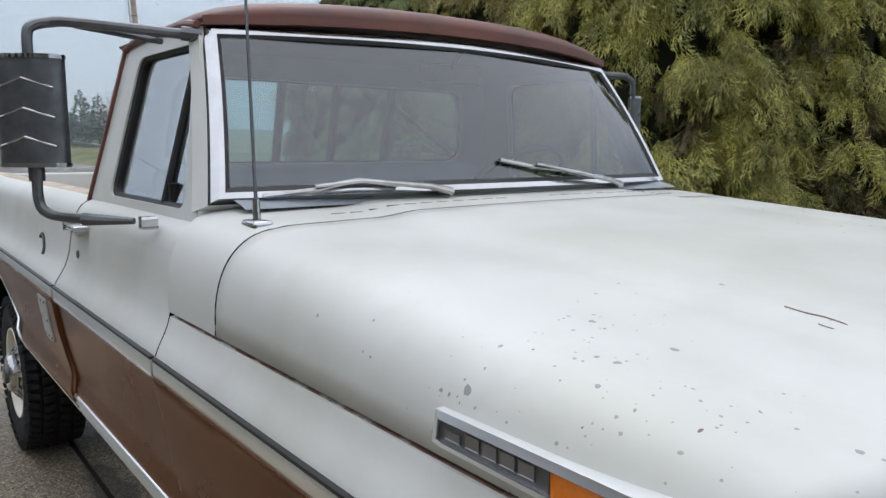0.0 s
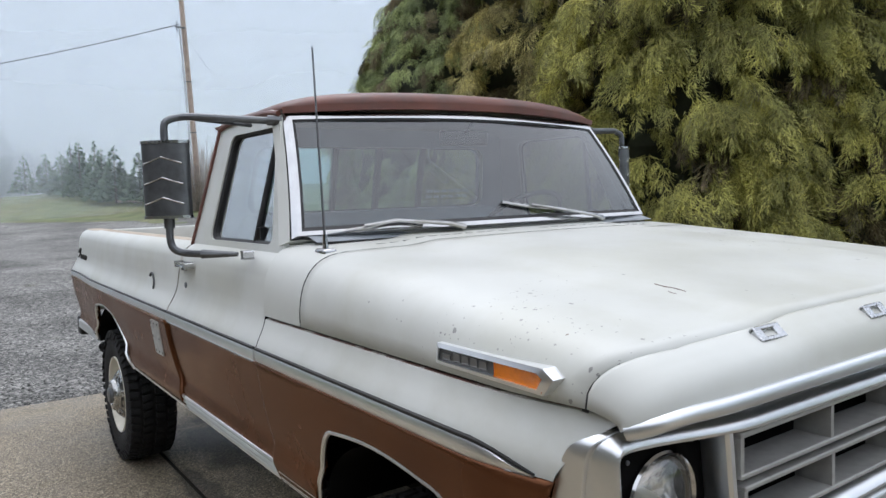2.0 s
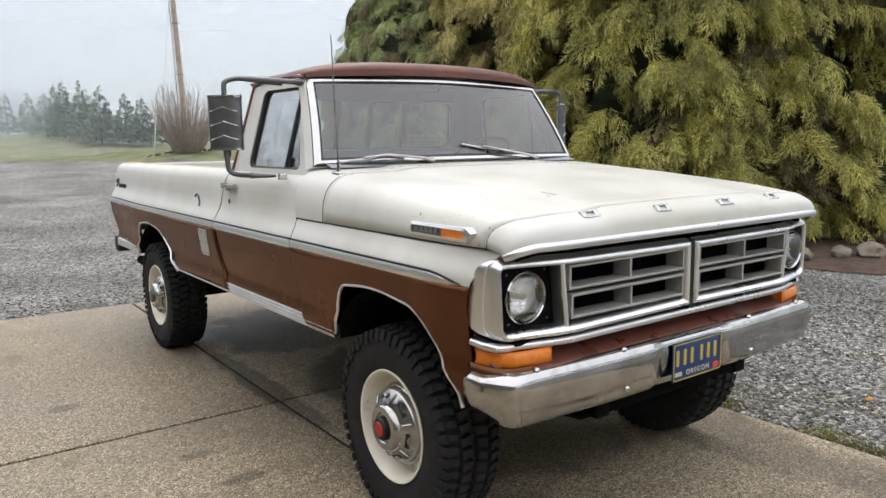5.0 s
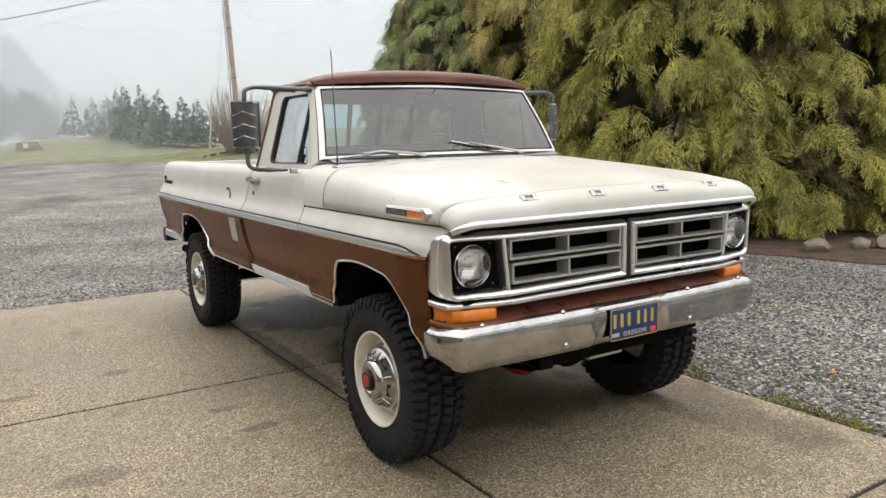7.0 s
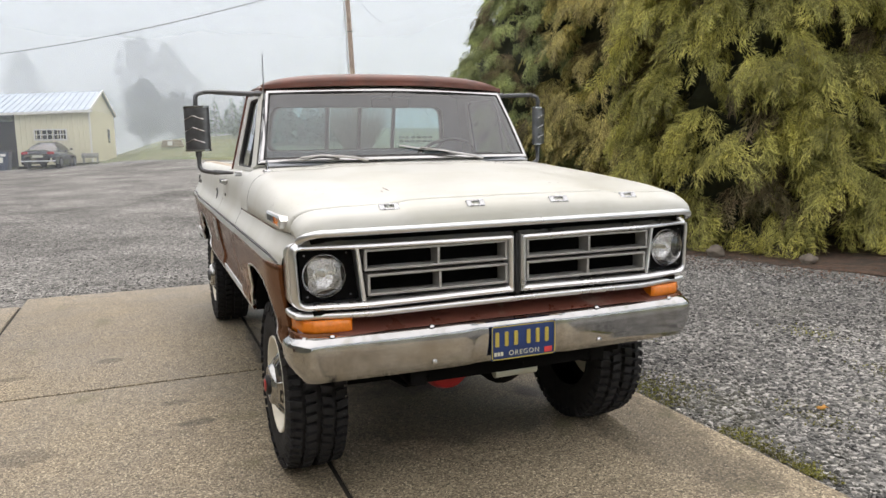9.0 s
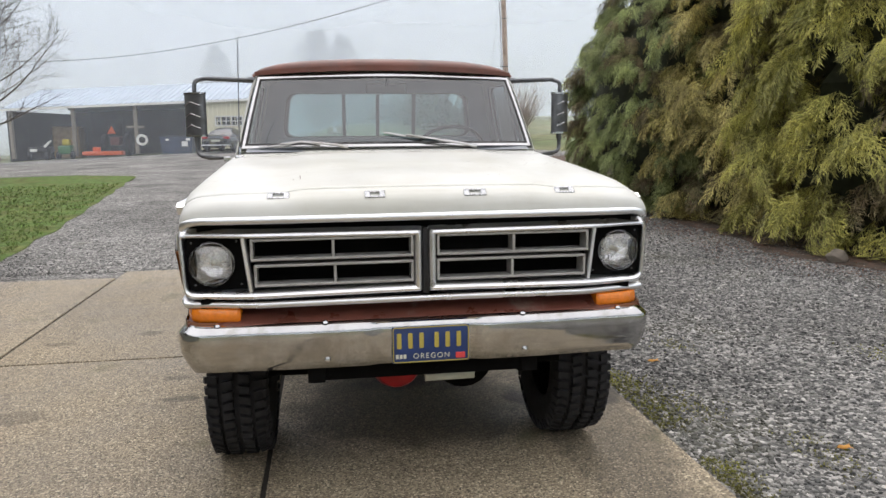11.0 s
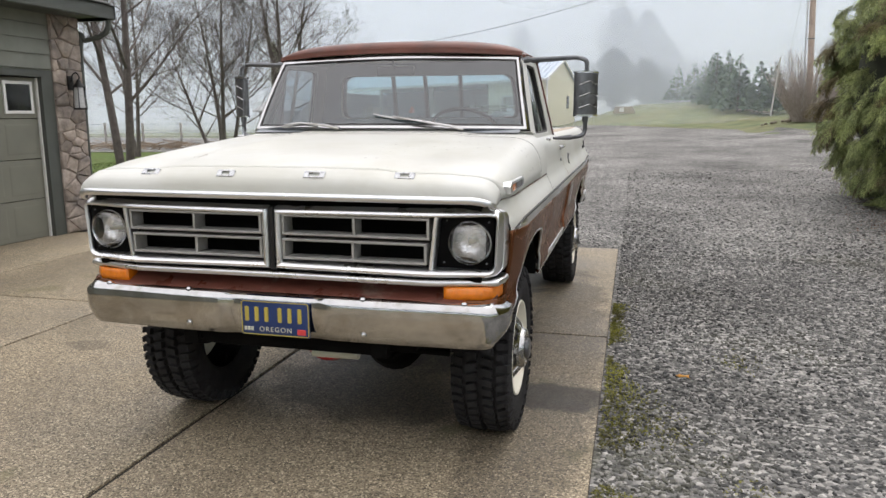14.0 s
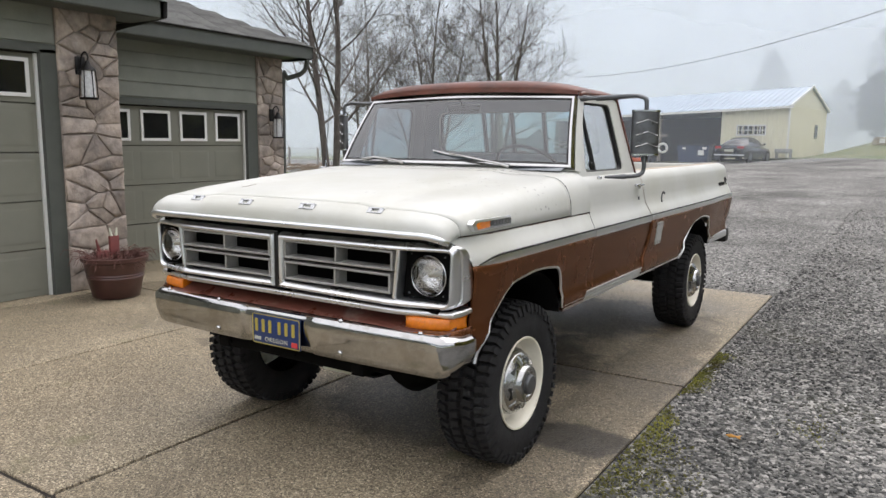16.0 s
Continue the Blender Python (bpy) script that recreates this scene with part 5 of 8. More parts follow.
def ground_material(name):
    """Crushed gravel with colour from stone to stone."""
    m = bpy.data.materials.new(name)
    m.use_nodes = True
    t = m.node_tree
    n, l = t.nodes, t.links
    b = n["Principled BSDF"]
    b.inputs["Roughness"].default_value = 0.85
    b.inputs["Specular IOR Level"].default_value = 0.15
    co = n.new("ShaderNodeTexCoord")
    vo = n.new("ShaderNodeTexVoronoi")
    vo.inputs["Scale"].default_value = 42
    l.new(co.outputs["Object"], vo.inputs["Vector"])
    sep = n.new("ShaderNodeSeparateColor")
    l.new(vo.outputs["Color"], sep.inputs[0])
    rp = n.new("ShaderNodeValToRGB")
    cr = rp.color_ramp
    cr.elements[0].position, cr.elements[0].color = 0.0, (0.050, 0.051, 0.050, 1)
    cr.elements[1].position, cr.elements[1].color = 1.0, (0.37, 0.36, 0.335, 1)
    e = cr.elements.new(0.6)
    e.color = (0.165, 0.163, 0.153, 1)
    l.new(sep.outputs[0], rp.inputs[0])
    nz = n.new("ShaderNodeTexNoise")
    nz.inputs["Scale"].default_value = 0.45
    nz.inputs["Detail"].default_value = 6
    nz.inputs["Roughness"].default_value = 0.62
    l.new(co.outputs["Object"], nz.inputs["Vector"])
    mr = n.new("ShaderNodeMapRange")
    mr.inputs[1].default_value, mr.inputs[2].default_value, mr.inputs[3].default_value, mr.inputs[4].default_value = 0.32, 0.68, 0.62, 1.5
    l.new(nz.outputs[0], mr.inputs[0])
    sc = n.new("ShaderNodeVectorMath")
    sc.operation = "SCALE"
    l.new(rp.outputs[0], sc.inputs[0])
    l.new(mr.outputs[0], sc.inputs["Scale"])
    # moss and fine weeds in patches
    n2 = n.new("ShaderNodeTexNoise")
    n2.inputs["Scale"].default_value = 1.1
    n2.inputs["Detail"].default_value = 9
    n2.inputs["Roughness"].default_value = 0.7
    l.new(co.outputs["Object"], n2.inputs["Vector"])
    m2 = n.new("ShaderNodeMapRange")
    m2.inputs[1].default_value, m2.inputs[2].default_value, m2.inputs[4].default_value = 0.61, 0.72, 0.45
    l.new(n2.outputs[0], m2.inputs[0])
    mx = n.new("ShaderNodeMix")
    mx.data_type = "RGBA"
    l.new(m2.outputs[0], mx.inputs[0])
    l.new(sc.outputs[0], mx.inputs[6])
    mx.inputs[7].default_value = (0.10, 0.105, 0.045, 1)
    l.new(mx.outputs[2], b.inputs["Base Color"])
    bp = n.new("ShaderNodeBump")
    bp.inputs["Strength"].default_value = 0.9
    bp.inputs["Distance"].default_value = 0.015
    l.new(vo.outputs["Distance"], bp.inputs["Height"])
    bp.invert = True
    l.new(bp.outputs[0], b.inputs["Normal"])
    return m


GRAVEL = ground_material("crushed_gravel")


def concrete_material():
    """Exposed-aggregate concrete: sand-coloured, speckled, stained, with shade painted under the truck."""
    m = bpy.data.materials.new("exposed_aggregate")
    m.use_nodes = True
    t = m.node_tree
    n, l = t.nodes, t.links
    b = n["Principled BSDF"]
    co = n.new("ShaderNodeTexCoord")
    vo = n.new("ShaderNodeTexVoronoi")
    vo.inputs["Scale"].default_value = 135
    l.new(co.outputs["Object"], vo.inputs["Vector"])
    sep = n.new("ShaderNodeSeparateColor")
    l.new(vo.outputs["Color"], sep.inputs[0])
    rp = n.new("ShaderNodeValToRGB")
    cr = rp.color_ramp
    cr.elements[0].position, cr.elements[0].color = 0.0, (0.058, 0.046, 0.028, 1)
    cr.elements[1].position, cr.elements[1].color = 1.0, (0.60, 0.51, 0.365, 1)
    e = cr.elements.new(0.5)
    e.color = (0.240, 0.198, 0.133, 1)
    e = cr.elements.new(0.85)
    e.color = (0.325, 0.268, 0.180, 1)
    l.new(sep.outputs[0], rp.inputs[0])
    nz = n.new("ShaderNodeTexNoise")
    nz.inputs["Scale"].default_value = 0.9
    nz.inputs["Detail"].default_value = 8
    nz.inputs["Roughness"].default_value = 0.62
    l.new(co.outputs["Object"], nz.inputs["Vector"])
    mr = n.new("ShaderNodeMapRange")
    mr.inputs[1].default_value, mr.inputs[2].default_value, mr.inputs[3].default_value, mr.inputs[4].default_value = 0.3, 0.7, 0.72, 1.25
    l.new(nz.outputs[0], mr.inputs[0])
    sc = n.new("ShaderNodeVectorMath")
    sc.operation = "SCALE"
    l.new(rp.outputs[0], sc.inputs[0])
    l.new(mr.outputs[0], sc.inputs["Scale"])
    n2 = n.new("ShaderNodeTexNoise")
    n2.inputs["Scale"].default_value = 2.3
    n2.inputs["Detail"].default_value = 7
    l.new(co.outputs["Object"], n2.inputs["Vector"])
    m2 = n.new("ShaderNodeMapRange")
    m2.inputs[1].default_value, m2.inputs[2].default_value, m2.inputs[4].default_value = 0.62, 0.70, 0.55
    l.new(n2.outputs[0], m2.inputs[0])
    mx = n.new("ShaderNodeMix")
    mx.data_type = "RGBA"
    l.new(m2.outputs[0], mx.inputs[0])
    l.new(sc.outputs[0], mx.inputs[6])
    mx.inputs[7].default_value = (0.115, 0.108, 0.045, 1)
    # oil and damp stains, wide darker areas, and the truck's shade: centre, half sizes, strength
    last = mx.outputs[2]
    sepc = n.new("ShaderNodeSeparateXYZ")
    l.new(co.outputs["Object"], sepc.inputs[0])
    nw = n.new("ShaderNodeTexNoise")
    nw.inputs["Scale"].default_value = 3.5
    nw.inputs["Detail"].default_value = 7
    l.new(co.outputs["Object"], nw.inputs["Vector"])
    # the rows at x 0.1 paint the shade beneath the truck into the concrete
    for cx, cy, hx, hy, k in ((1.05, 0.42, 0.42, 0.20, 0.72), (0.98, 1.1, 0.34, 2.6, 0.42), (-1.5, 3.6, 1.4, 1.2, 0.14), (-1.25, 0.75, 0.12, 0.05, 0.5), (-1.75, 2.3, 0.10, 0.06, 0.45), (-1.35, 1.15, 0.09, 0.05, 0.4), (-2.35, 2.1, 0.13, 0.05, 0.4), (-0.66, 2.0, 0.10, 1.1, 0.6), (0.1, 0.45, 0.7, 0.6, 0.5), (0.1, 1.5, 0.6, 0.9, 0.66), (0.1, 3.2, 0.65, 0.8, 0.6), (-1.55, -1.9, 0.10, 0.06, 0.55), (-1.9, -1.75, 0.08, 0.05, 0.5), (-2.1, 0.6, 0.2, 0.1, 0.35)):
        dist = None
        for ax, c, h in (("X", cx, hx), ("Y", cy, hy)):
            q = n.new("ShaderNodeMath")
            q.operation = "MULTIPLY_ADD"
            l.new(sepc.outputs[ax], q.inputs[0])
            q.inputs[1].default_value, q.inputs[2].default_value = 1 / h, -c / h
            w = n.new("ShaderNodeMath")
            w.operation = "MULTIPLY"
            l.new(q.outputs[0], w.inputs[0])
            l.new(q.outputs[0], w.inputs[1])
            if dist is None:
                dist = w.outputs[0]
            else:
                ad = n.new("ShaderNodeMath")
                ad.operation = "ADD"
                l.new(dist, ad.inputs[0])
                l.new(w.outputs[0], ad.inputs[1])
                dist = ad.outputs[0]
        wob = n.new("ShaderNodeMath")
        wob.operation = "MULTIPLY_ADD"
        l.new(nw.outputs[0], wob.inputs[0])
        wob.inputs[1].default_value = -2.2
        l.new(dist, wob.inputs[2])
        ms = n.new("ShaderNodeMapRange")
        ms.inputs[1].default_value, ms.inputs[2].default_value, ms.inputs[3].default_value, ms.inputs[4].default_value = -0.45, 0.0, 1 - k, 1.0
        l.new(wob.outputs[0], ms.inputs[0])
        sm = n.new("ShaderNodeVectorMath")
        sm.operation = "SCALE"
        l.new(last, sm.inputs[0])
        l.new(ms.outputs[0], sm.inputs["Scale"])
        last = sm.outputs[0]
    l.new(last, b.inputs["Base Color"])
    rr = n.new("ShaderNodeMapRange")
    rr.inputs[1].default_value, rr.inputs[2].default_value, rr.inputs[3].default_value, rr.inputs[4].default_value = 0.3, 0.7, 0.42, 0.75
    l.new(nz.outputs[0], rr.inputs[0])
    l.new(rr.outputs[0], b.inputs["Roughness"])
    bp = n.new("ShaderNodeBump")
    bp.inputs["Strength"].default_value = 0.5
    bp.inputs["Distance"].default_value = 0.006
    bp.invert = True
    l.new(vo.outputs["Distance"], bp.inputs["Height"])
    l.new(bp.outputs[0], b.inputs["Normal"])
    return m


CONCRETE = concrete_material()
JOINT = mat("joint_dirt", (0.018, 0.015, 0.011), 0.9, vary=0.3, scale=12)
MOSS = mat("moss", (0.085, 0.10, 0.015), 0.95, vary=0.4, scale=14, color2=(0.05, 0.05, 0.02), mix_scale=9, bump=0.8, bump_scale=60)

xs = sorted(set([-600, -300, -150, -90] + list(np.arange(-60, 40, 2.0)) + [45, 60, 100, 200, 600]))
ys = sorted(set([-600, -200, -90, -40, -20, -10, 0] + list(np.arange(6, 80, 2.0)) + [90, 110, 150, 300, 600]))
bm = bmesh.new()
grid(bm, lambda u, v: (lambda x, y: Vector((x, y, ground_z(x, y) - 0.05)))(xs[round(u * (len(xs) - 1))], ys[round(v * (len(ys) - 1))]), len(xs) - 1, len(ys) - 1)
solid("ground", bm, GRASS, "rough winter grass field fading into fog", "ground", "structure")


def patch_sheet(left, right, y0, y1, lift, ny, nx, wob=0.15):
    """A ground sheet between two edges given as tables of (y, x)."""
    bm = bmesh.new()

    def at(u, v):
        y = y0 + (y1 - y0) * v
        a, b = lerp_table(left, y), lerp_table(right, y)
        if u in (0.0, 1.0):
            w = wob * noise.noise(Vector((y * 0.9, u * 7, 3)))
            a, b = a + w, b + w
        x = a + (b - a) * u
        return Vector((x, y, ground_z(x, y) + lift))

    grid(bm, at, nx, ny)
    return bm


bm = patch_sheet([(-14, 1.2), (4.70, 1.2), (4.72, -9.0), (6.1, -9.0), (6.12, -4.45), (12, -5.2), (22.5, -6.6), (23.5, -9), (25, -45), (44, -45)],
                 [(-14, 9), (4, 8.0), (10, 8.5), (28, 11), (34, 7.4), (38, 4.0), (41, 0.5), (44, -2.5)], -14, 44, -0.02, 140, 60)
solid("gravel_yard", bm, GRAVEL, "dark crushed gravel yard and lane", "gravel", "structure")
bm = patch_sheet([(6.05, -40), (24, -40)], [(6.05, -4.4), (12, -5.15), (22.5, -6.6), (24, -9)], 6.05, 24, -0.012, 40, 30, 0.1)
solid("lawn", bm, LAWN, "short green lawn beside the gravel", "lawn", "structure")

# concrete slab: one panel between each pair of joints
slab = tagged(new("driveway_slab"), "exposed-aggregate concrete driveway with joints", "driveway", kind="structure")
XJ = [-9.6, -6.6, -4.62, -2.655, -0.685, 1.30]
YJ = [-14.0, -10.8, -7.7, -4.6, -1.495, 1.620, 5.16]
panel_meshes = {}
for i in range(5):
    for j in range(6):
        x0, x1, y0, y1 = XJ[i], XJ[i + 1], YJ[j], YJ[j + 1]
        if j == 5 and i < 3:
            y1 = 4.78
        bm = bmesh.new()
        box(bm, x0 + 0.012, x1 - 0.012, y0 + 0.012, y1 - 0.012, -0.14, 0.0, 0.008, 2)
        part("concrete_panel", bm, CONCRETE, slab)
bm = bmesh.new()
box(bm, -9.6, 1.29, -14, 4.77, -0.15, -0.012)
box(bm, -2.6, 1.29, 4.7, 5.14, -0.15, -0.012)
part("joint_filler", bm, JOINT, slab)

# ---- garage ----
SIDING = mat("grey_green_siding", (0.185, 0.195, 0.165), 0.6, vary=0.1, scale=4, bump=0.08, bump_scale=30)
DOORP = mat("grey_green_door", (0.185, 0.187, 0.152), 0.5, vary=0.06, scale=3)
TRIMG = mat("dark_green_trim", (0.075, 0.083, 0.073), 0.5, vary=0.1, scale=5)
WHITE_TRIM = mat("white_trim", (0.72, 0.72, 0.70), 0.45, vary=0.05, scale=9)
DARKPANE = mat("dark_pane", (0.012, 0.013, 0.014), 0.06, spec=0.6)
SHINGLE = mat("grey_brown_shingle", (0.060, 0.061, 0.057), 0.9, vary=0.3, scale=20, by_object=0.35, bump=0.3, bump_scale=120)
MORTAR = mat("mortar", (0.25, 0.215, 0.19), 0.95, vary=0.2, scale=20)
STONE = mat("veneer_stone", (0.34, 0.285, 0.24), 0.8, vary=0.35, scale=9, color2=(0.26, 0.225, 0.20), mix_scale=3.5, by_object=0.35, bump=0.6, bump_scale=22)


def garage_door(x, y0, y1, z1, rows, cols):
    """A sectional door that faces +x, with a row of small panes at the top."""
    d = tagged(new("garage_door"), "closed grey-green sectional garage door with white-framed panes", "garage door", "garage doors")
    d.location = (x, (y0 + y1) / 2, 0)
    rh = z1 / rows
    for r in range(rows):
        za, zb = r * rh, (r + 1) * rh - 0.006
        bm = bmesh.new()
        box(bm, x - 0.05, x - 0.012, y0, y1, za + 0.004, zb, 0.003, 1)
        cw = (y1 - y0) / cols
        for c in range(cols):
            a, b = y0 + c * cw + 0.05, y0 + (c + 1) * cw - 0.05
            if r == rows - 1:
                continue
            o = [Vector((x - 0.012, yy, zz)) for yy, zz in ((a, za + 0.06), (a, zb - 0.06), (b, zb - 0.06), (b, za + 0.06))]
            m_ = [Vector((x - 0.0205, yy, zz)) for yy, zz in ((a + 0.02, za + 0.08), (a + 0.02, zb - 0.08), (b - 0.02, zb - 0.08), (b - 0.02, za + 0.08))]
            k_ = [Vector((x - 0.008, yy, zz)) for yy, zz in ((a + 0.05, za + 0.11), (a + 0.05, zb - 0.11), (b - 0.05, zb - 0.11), (b - 0.05, za + 0.11))]
            o = [p + Vector((0.001, 0, 0)) for p in o]
            ring_face(bm, o, [p + Vector((0.012, 0, 0)) for p in m_])
            p1 = [p + Vector((0.012, 0, 0)) for p in m_]
            ring_face(bm, p1, k_)
            bm.faces.new([bm.verts.new(p) for p in k_])
        sec = part("door_section", bm, DOORP, d, smooth=False)
        if r == rows - 1:
            for c in range(cols):
                a, b = y0 + c * cw + 0.075, y0 + (c + 1) * cw - 0.075
                za2, zb2 = za + 0.06, zb - 0.045
                bm = bmesh.new()
                f0 = [Vector((x + 0.004, yy, zz)) for yy, zz in ((a, za2), (a, zb2), (b, zb2), (b, za2))]
                f1 = [Vector((x + 0.004, yy, zz)) for yy, zz in ((a + 0.035, za2 + 0.035), (a + 0.035, zb2 - 0.035), (b - 0.035, zb2 - 0.035), (b - 0.035, za2 + 0.035))]
                ring_face(bm, f0, f1)
                ring_face(bm, f0, [p - Vector((0.02, 0, 0)) for p in f0])
                ring_face(bm, f1, [p - Vector((0.02, 0, 0)) for p in f1])
                fr = part("pane_frame", bm, WHITE_TRIM, sec, "white window frame", smooth=False)
                bm = bmesh.new()
                box(bm, x - 0.012, x - 0.006, a + 0.03, b - 0.03, za2 + 0.03, zb2 - 0.03)
                part("pane", bm, DARKPANE, sec, "dark window pane")
    return d


G1X, G2X = -4.82, -5.80
garage_door(G1X - 0.06, -3.95, 0.895, 2.40, 5, 8)
garage_door(G2X - 0.06, 2.05, 4.42, 2.00, 4, 4)

bm = bmesh.new()
t = 0.2
# front wall of the near bay, above and beside its door
box(bm, G1X - t, G1X, -12.0, -4.12, 0.0, 2.95)
box(bm, G1X - t, G1X, -4.12, 1.06, 2.44, 2.95)
# wall that steps back
box(bm, G2X, G1X - t, 1.62, 1.74, 0.0, 2.95)
box(bm, G2X - t, G2X, 1.74, 1.98, 0.0, 2.85)
box(bm, G2X - t, G2X, 1.98, 4.62, 2.04, 2.85)
box(bm, G2X - 7.0, G2X - t, 5.02, 5.15, 0.0, 2.85)
box(bm, G2X - 7.0, G2X - 6.8, -12.0, 5.02, 0.0, 2.85)
box(bm, G2X - 7.0, G1X, -12.2, -12.0, 0.0, 2.95)
garage = solid("wall_garage", bm, SIDING, "grey-green sided garage wall", "wall", "structure", smooth=False)
bm = bmesh.new()
for k, zz in enumerate((2.11, 2.29, 2.47, 2.65)):
    for xx, ya, yb in ((G2X, 1.76, 4.61),):
        v = [(xx, zz), (xx + 0.022, zz), (xx + 0.006, zz + 0.176), (xx, zz + 0.176)]
        a = [bm.verts.new((p, ya, q_)) for p, q_ in v]
        b = [bm.verts.new((p, yb, q_)) for p, q_ in v]
        for i in range(4):
            bm.faces.new((a[i], a[(i + 1) % 4], b[(i + 1) % 4], b[i]))
        bm.faces.new(a)
        bm.faces.new(b[::-1])
for zz in (2.50, 2.68):
    box(bm, G1X, G1X + 0.016, -4.1, 1.04, zz, zz + 0.172)
part("siding_board", bm, SIDING, garage, smooth=False)
bm = bmesh.new()
for xx, ya, yb, zt in ((G1X, 0.90, 1.06, 2.44), (G2X, 4.43, 4.62, 2.04), (G2X, 1.98, 2.04, 2.04)):
    box(bm, xx - 0.20, xx + 0.012, ya, yb, 0.0, zt)
box(bm, G1X - 0.20, G1X + 0.012, -4.1, 1.06, 2.41, 2.49)
box(bm, G2X - 0.20, G2X + 0.014, 1.98, 4.62, 2.01, 2.09)
part("door_jamb", bm, TRIMG, garage, smooth=False)
bm = bmesh.new()
box(bm, G1X - 0.075, G1X - 0.045, 0.872, 0.899, 0.0, 2.40)
box(bm, G2X - 0.075, G2X - 0.045, 4.405, 4.429, 0.0, 2.00)
part("door_stop", bm, WHITE_TRIM, garage, smooth=False)

EAVE1, EAVE2 = 2.86, 2.80
bm = bmesh.new()
OV1, OV2, YE1, YE2 = 0.38, 0.40, 2.05, 5.42
box(bm, G1X + OV1 - 0.03, G1X + OV1, -12.3, YE1, EAVE1, EAVE1 + 0.17)
box(bm, G1X - 0.2, G1X + OV1 - 0.03, -12.3, YE1, EAVE1 - 0.01, EAVE1 + 0.02)
box(bm, G2X - 1.0, G1X + OV1, YE1 - 0.03, YE1, EAVE1, EAVE1 + 0.17)
box(bm, G2X + OV2 - 0.03, G2X + OV2, YE1, YE2, EAVE2, EAVE2 + 0.17)
box(bm, G2X - 0.2, G2X + OV2 - 0.03, 1.7, YE2, EAVE2 - 0.01, EAVE2 + 0.02)
box(bm, G2X - 7.4, G2X + OV2, YE2 - 0.03, YE2, EAVE2, EAVE2 + 0.17)
box(bm, G2X - 7.4, G2X + OV2 - 0.03, 5.10, YE2 - 0.03, EAVE2 - 0.01, EAVE2 + 0.02)
part("eave_fascia", bm, TRIMG, garage, smooth=False)
SL = 0.42
bm = bmesh.new()


def quad(bm, *ps):
    bm.faces.new([bm.verts.new(p) for p in ps])


def rz(x, ex, ez):
    return ez + 0.17 + (ex - x) * SL


ex1, ex2 = G1X + OV1 + 0.03, G2X + OV2 + 0.03
xr = -8.6
zr1, zr2 = rz(xr, ex1, EAVE1), rz(xr, ex2, EAVE2)
YR1, YR2 = YE1 + 0.04, YE2 + 0.04
quad(bm, (ex1, -12.4, EAVE1 + 0.17), (ex1, YR1, EAVE1 + 0.17), (xr, YR1, zr1), (xr, -12.4, zr1))
quad(bm, (ex1, YR1, EAVE1 + 0.17), (xr, YR1, zr1), (xr, YR1 - 0.01, EAVE1 - 0.3), (ex1, YR1 - 0.01, EAVE1 + 0.0))
hip = YR2 - (ex2 - xr)
quad(bm, (ex2, 1.6, EAVE2 + 0.17), (ex2, YR2, EAVE2 + 0.17), (xr, hip, zr2), (xr, 1.6, zr2))
quad(bm, (ex2, YR2, EAVE2 + 0.17), (ex2 - 7.9, YR2, EAVE2 + 0.17), (xr, hip, zr2), (xr, hip - 0.01, zr2))
quad(bm, (xr, -12.4, zr1), (xr, YR1, zr1), (G2X - 7.5, YR1, EAVE2), (G2X - 7.5, -12.4, EAVE2))
quad(bm, (xr, 1.6, zr2), (xr, hip, zr2), (ex2 - 7.9, YR2, EAVE2 + 0.17), (ex2 - 7.9, 1.6, EAVE2 + 0.17))
roof_g = solid("roof_garage", bm, SHINGLE, "grey-brown shingled hip roof", "roof", "structure", smooth=False)

# ---- stone pillars ----
def stone_pillar(x, y0, y1, z1, depth):
    bm = bmesh.new()
    box(bm, x - depth, x + 0.02, y0, y1, 0.0, z1)
    p = part("stone_pillar", bm, MORTAR, garage, "stone veneer pillar", smooth=False)
    return p


stone_pillar(G1X, 1.06, 1.72, 2.86, 0.3)
stone_pillar(G2X, 4.62, 5.13, 2.80, 0.3)

# ---- hedge of drooping cypress ----
LEAF_LIGHT = leaf_mat("yellow_green_cypress", (0.43, 0.40, 0.105), (0.29, 0.285, 0.085))
LEAF_MID = leaf_mat("olive_cypress", (0.50, 0.44, 0.16), (0.36, 0.305, 0.12))
LEAF_DARK = leaf_mat("dark_green_cypress", (0.33, 0.37, 0.145), (0.20, 0.24, 0.10))
LEAF_INNER = leaf_mat("inner_shade_cypress", (0.19, 0.17, 0.075), (0.15, 0.11, 0.06))
LEAF_CORE = mat("crown_shade", (0.030, 0.034, 0.018), 0.95, vary=0.4, scale=5)
BARK = mat("grey_brown_bark", (0.12, 0.10, 0.085), 0.9, vary=0.35, scale=14, bump=0.5, bump_scale=40)
rng = np.random.default_rng(7)


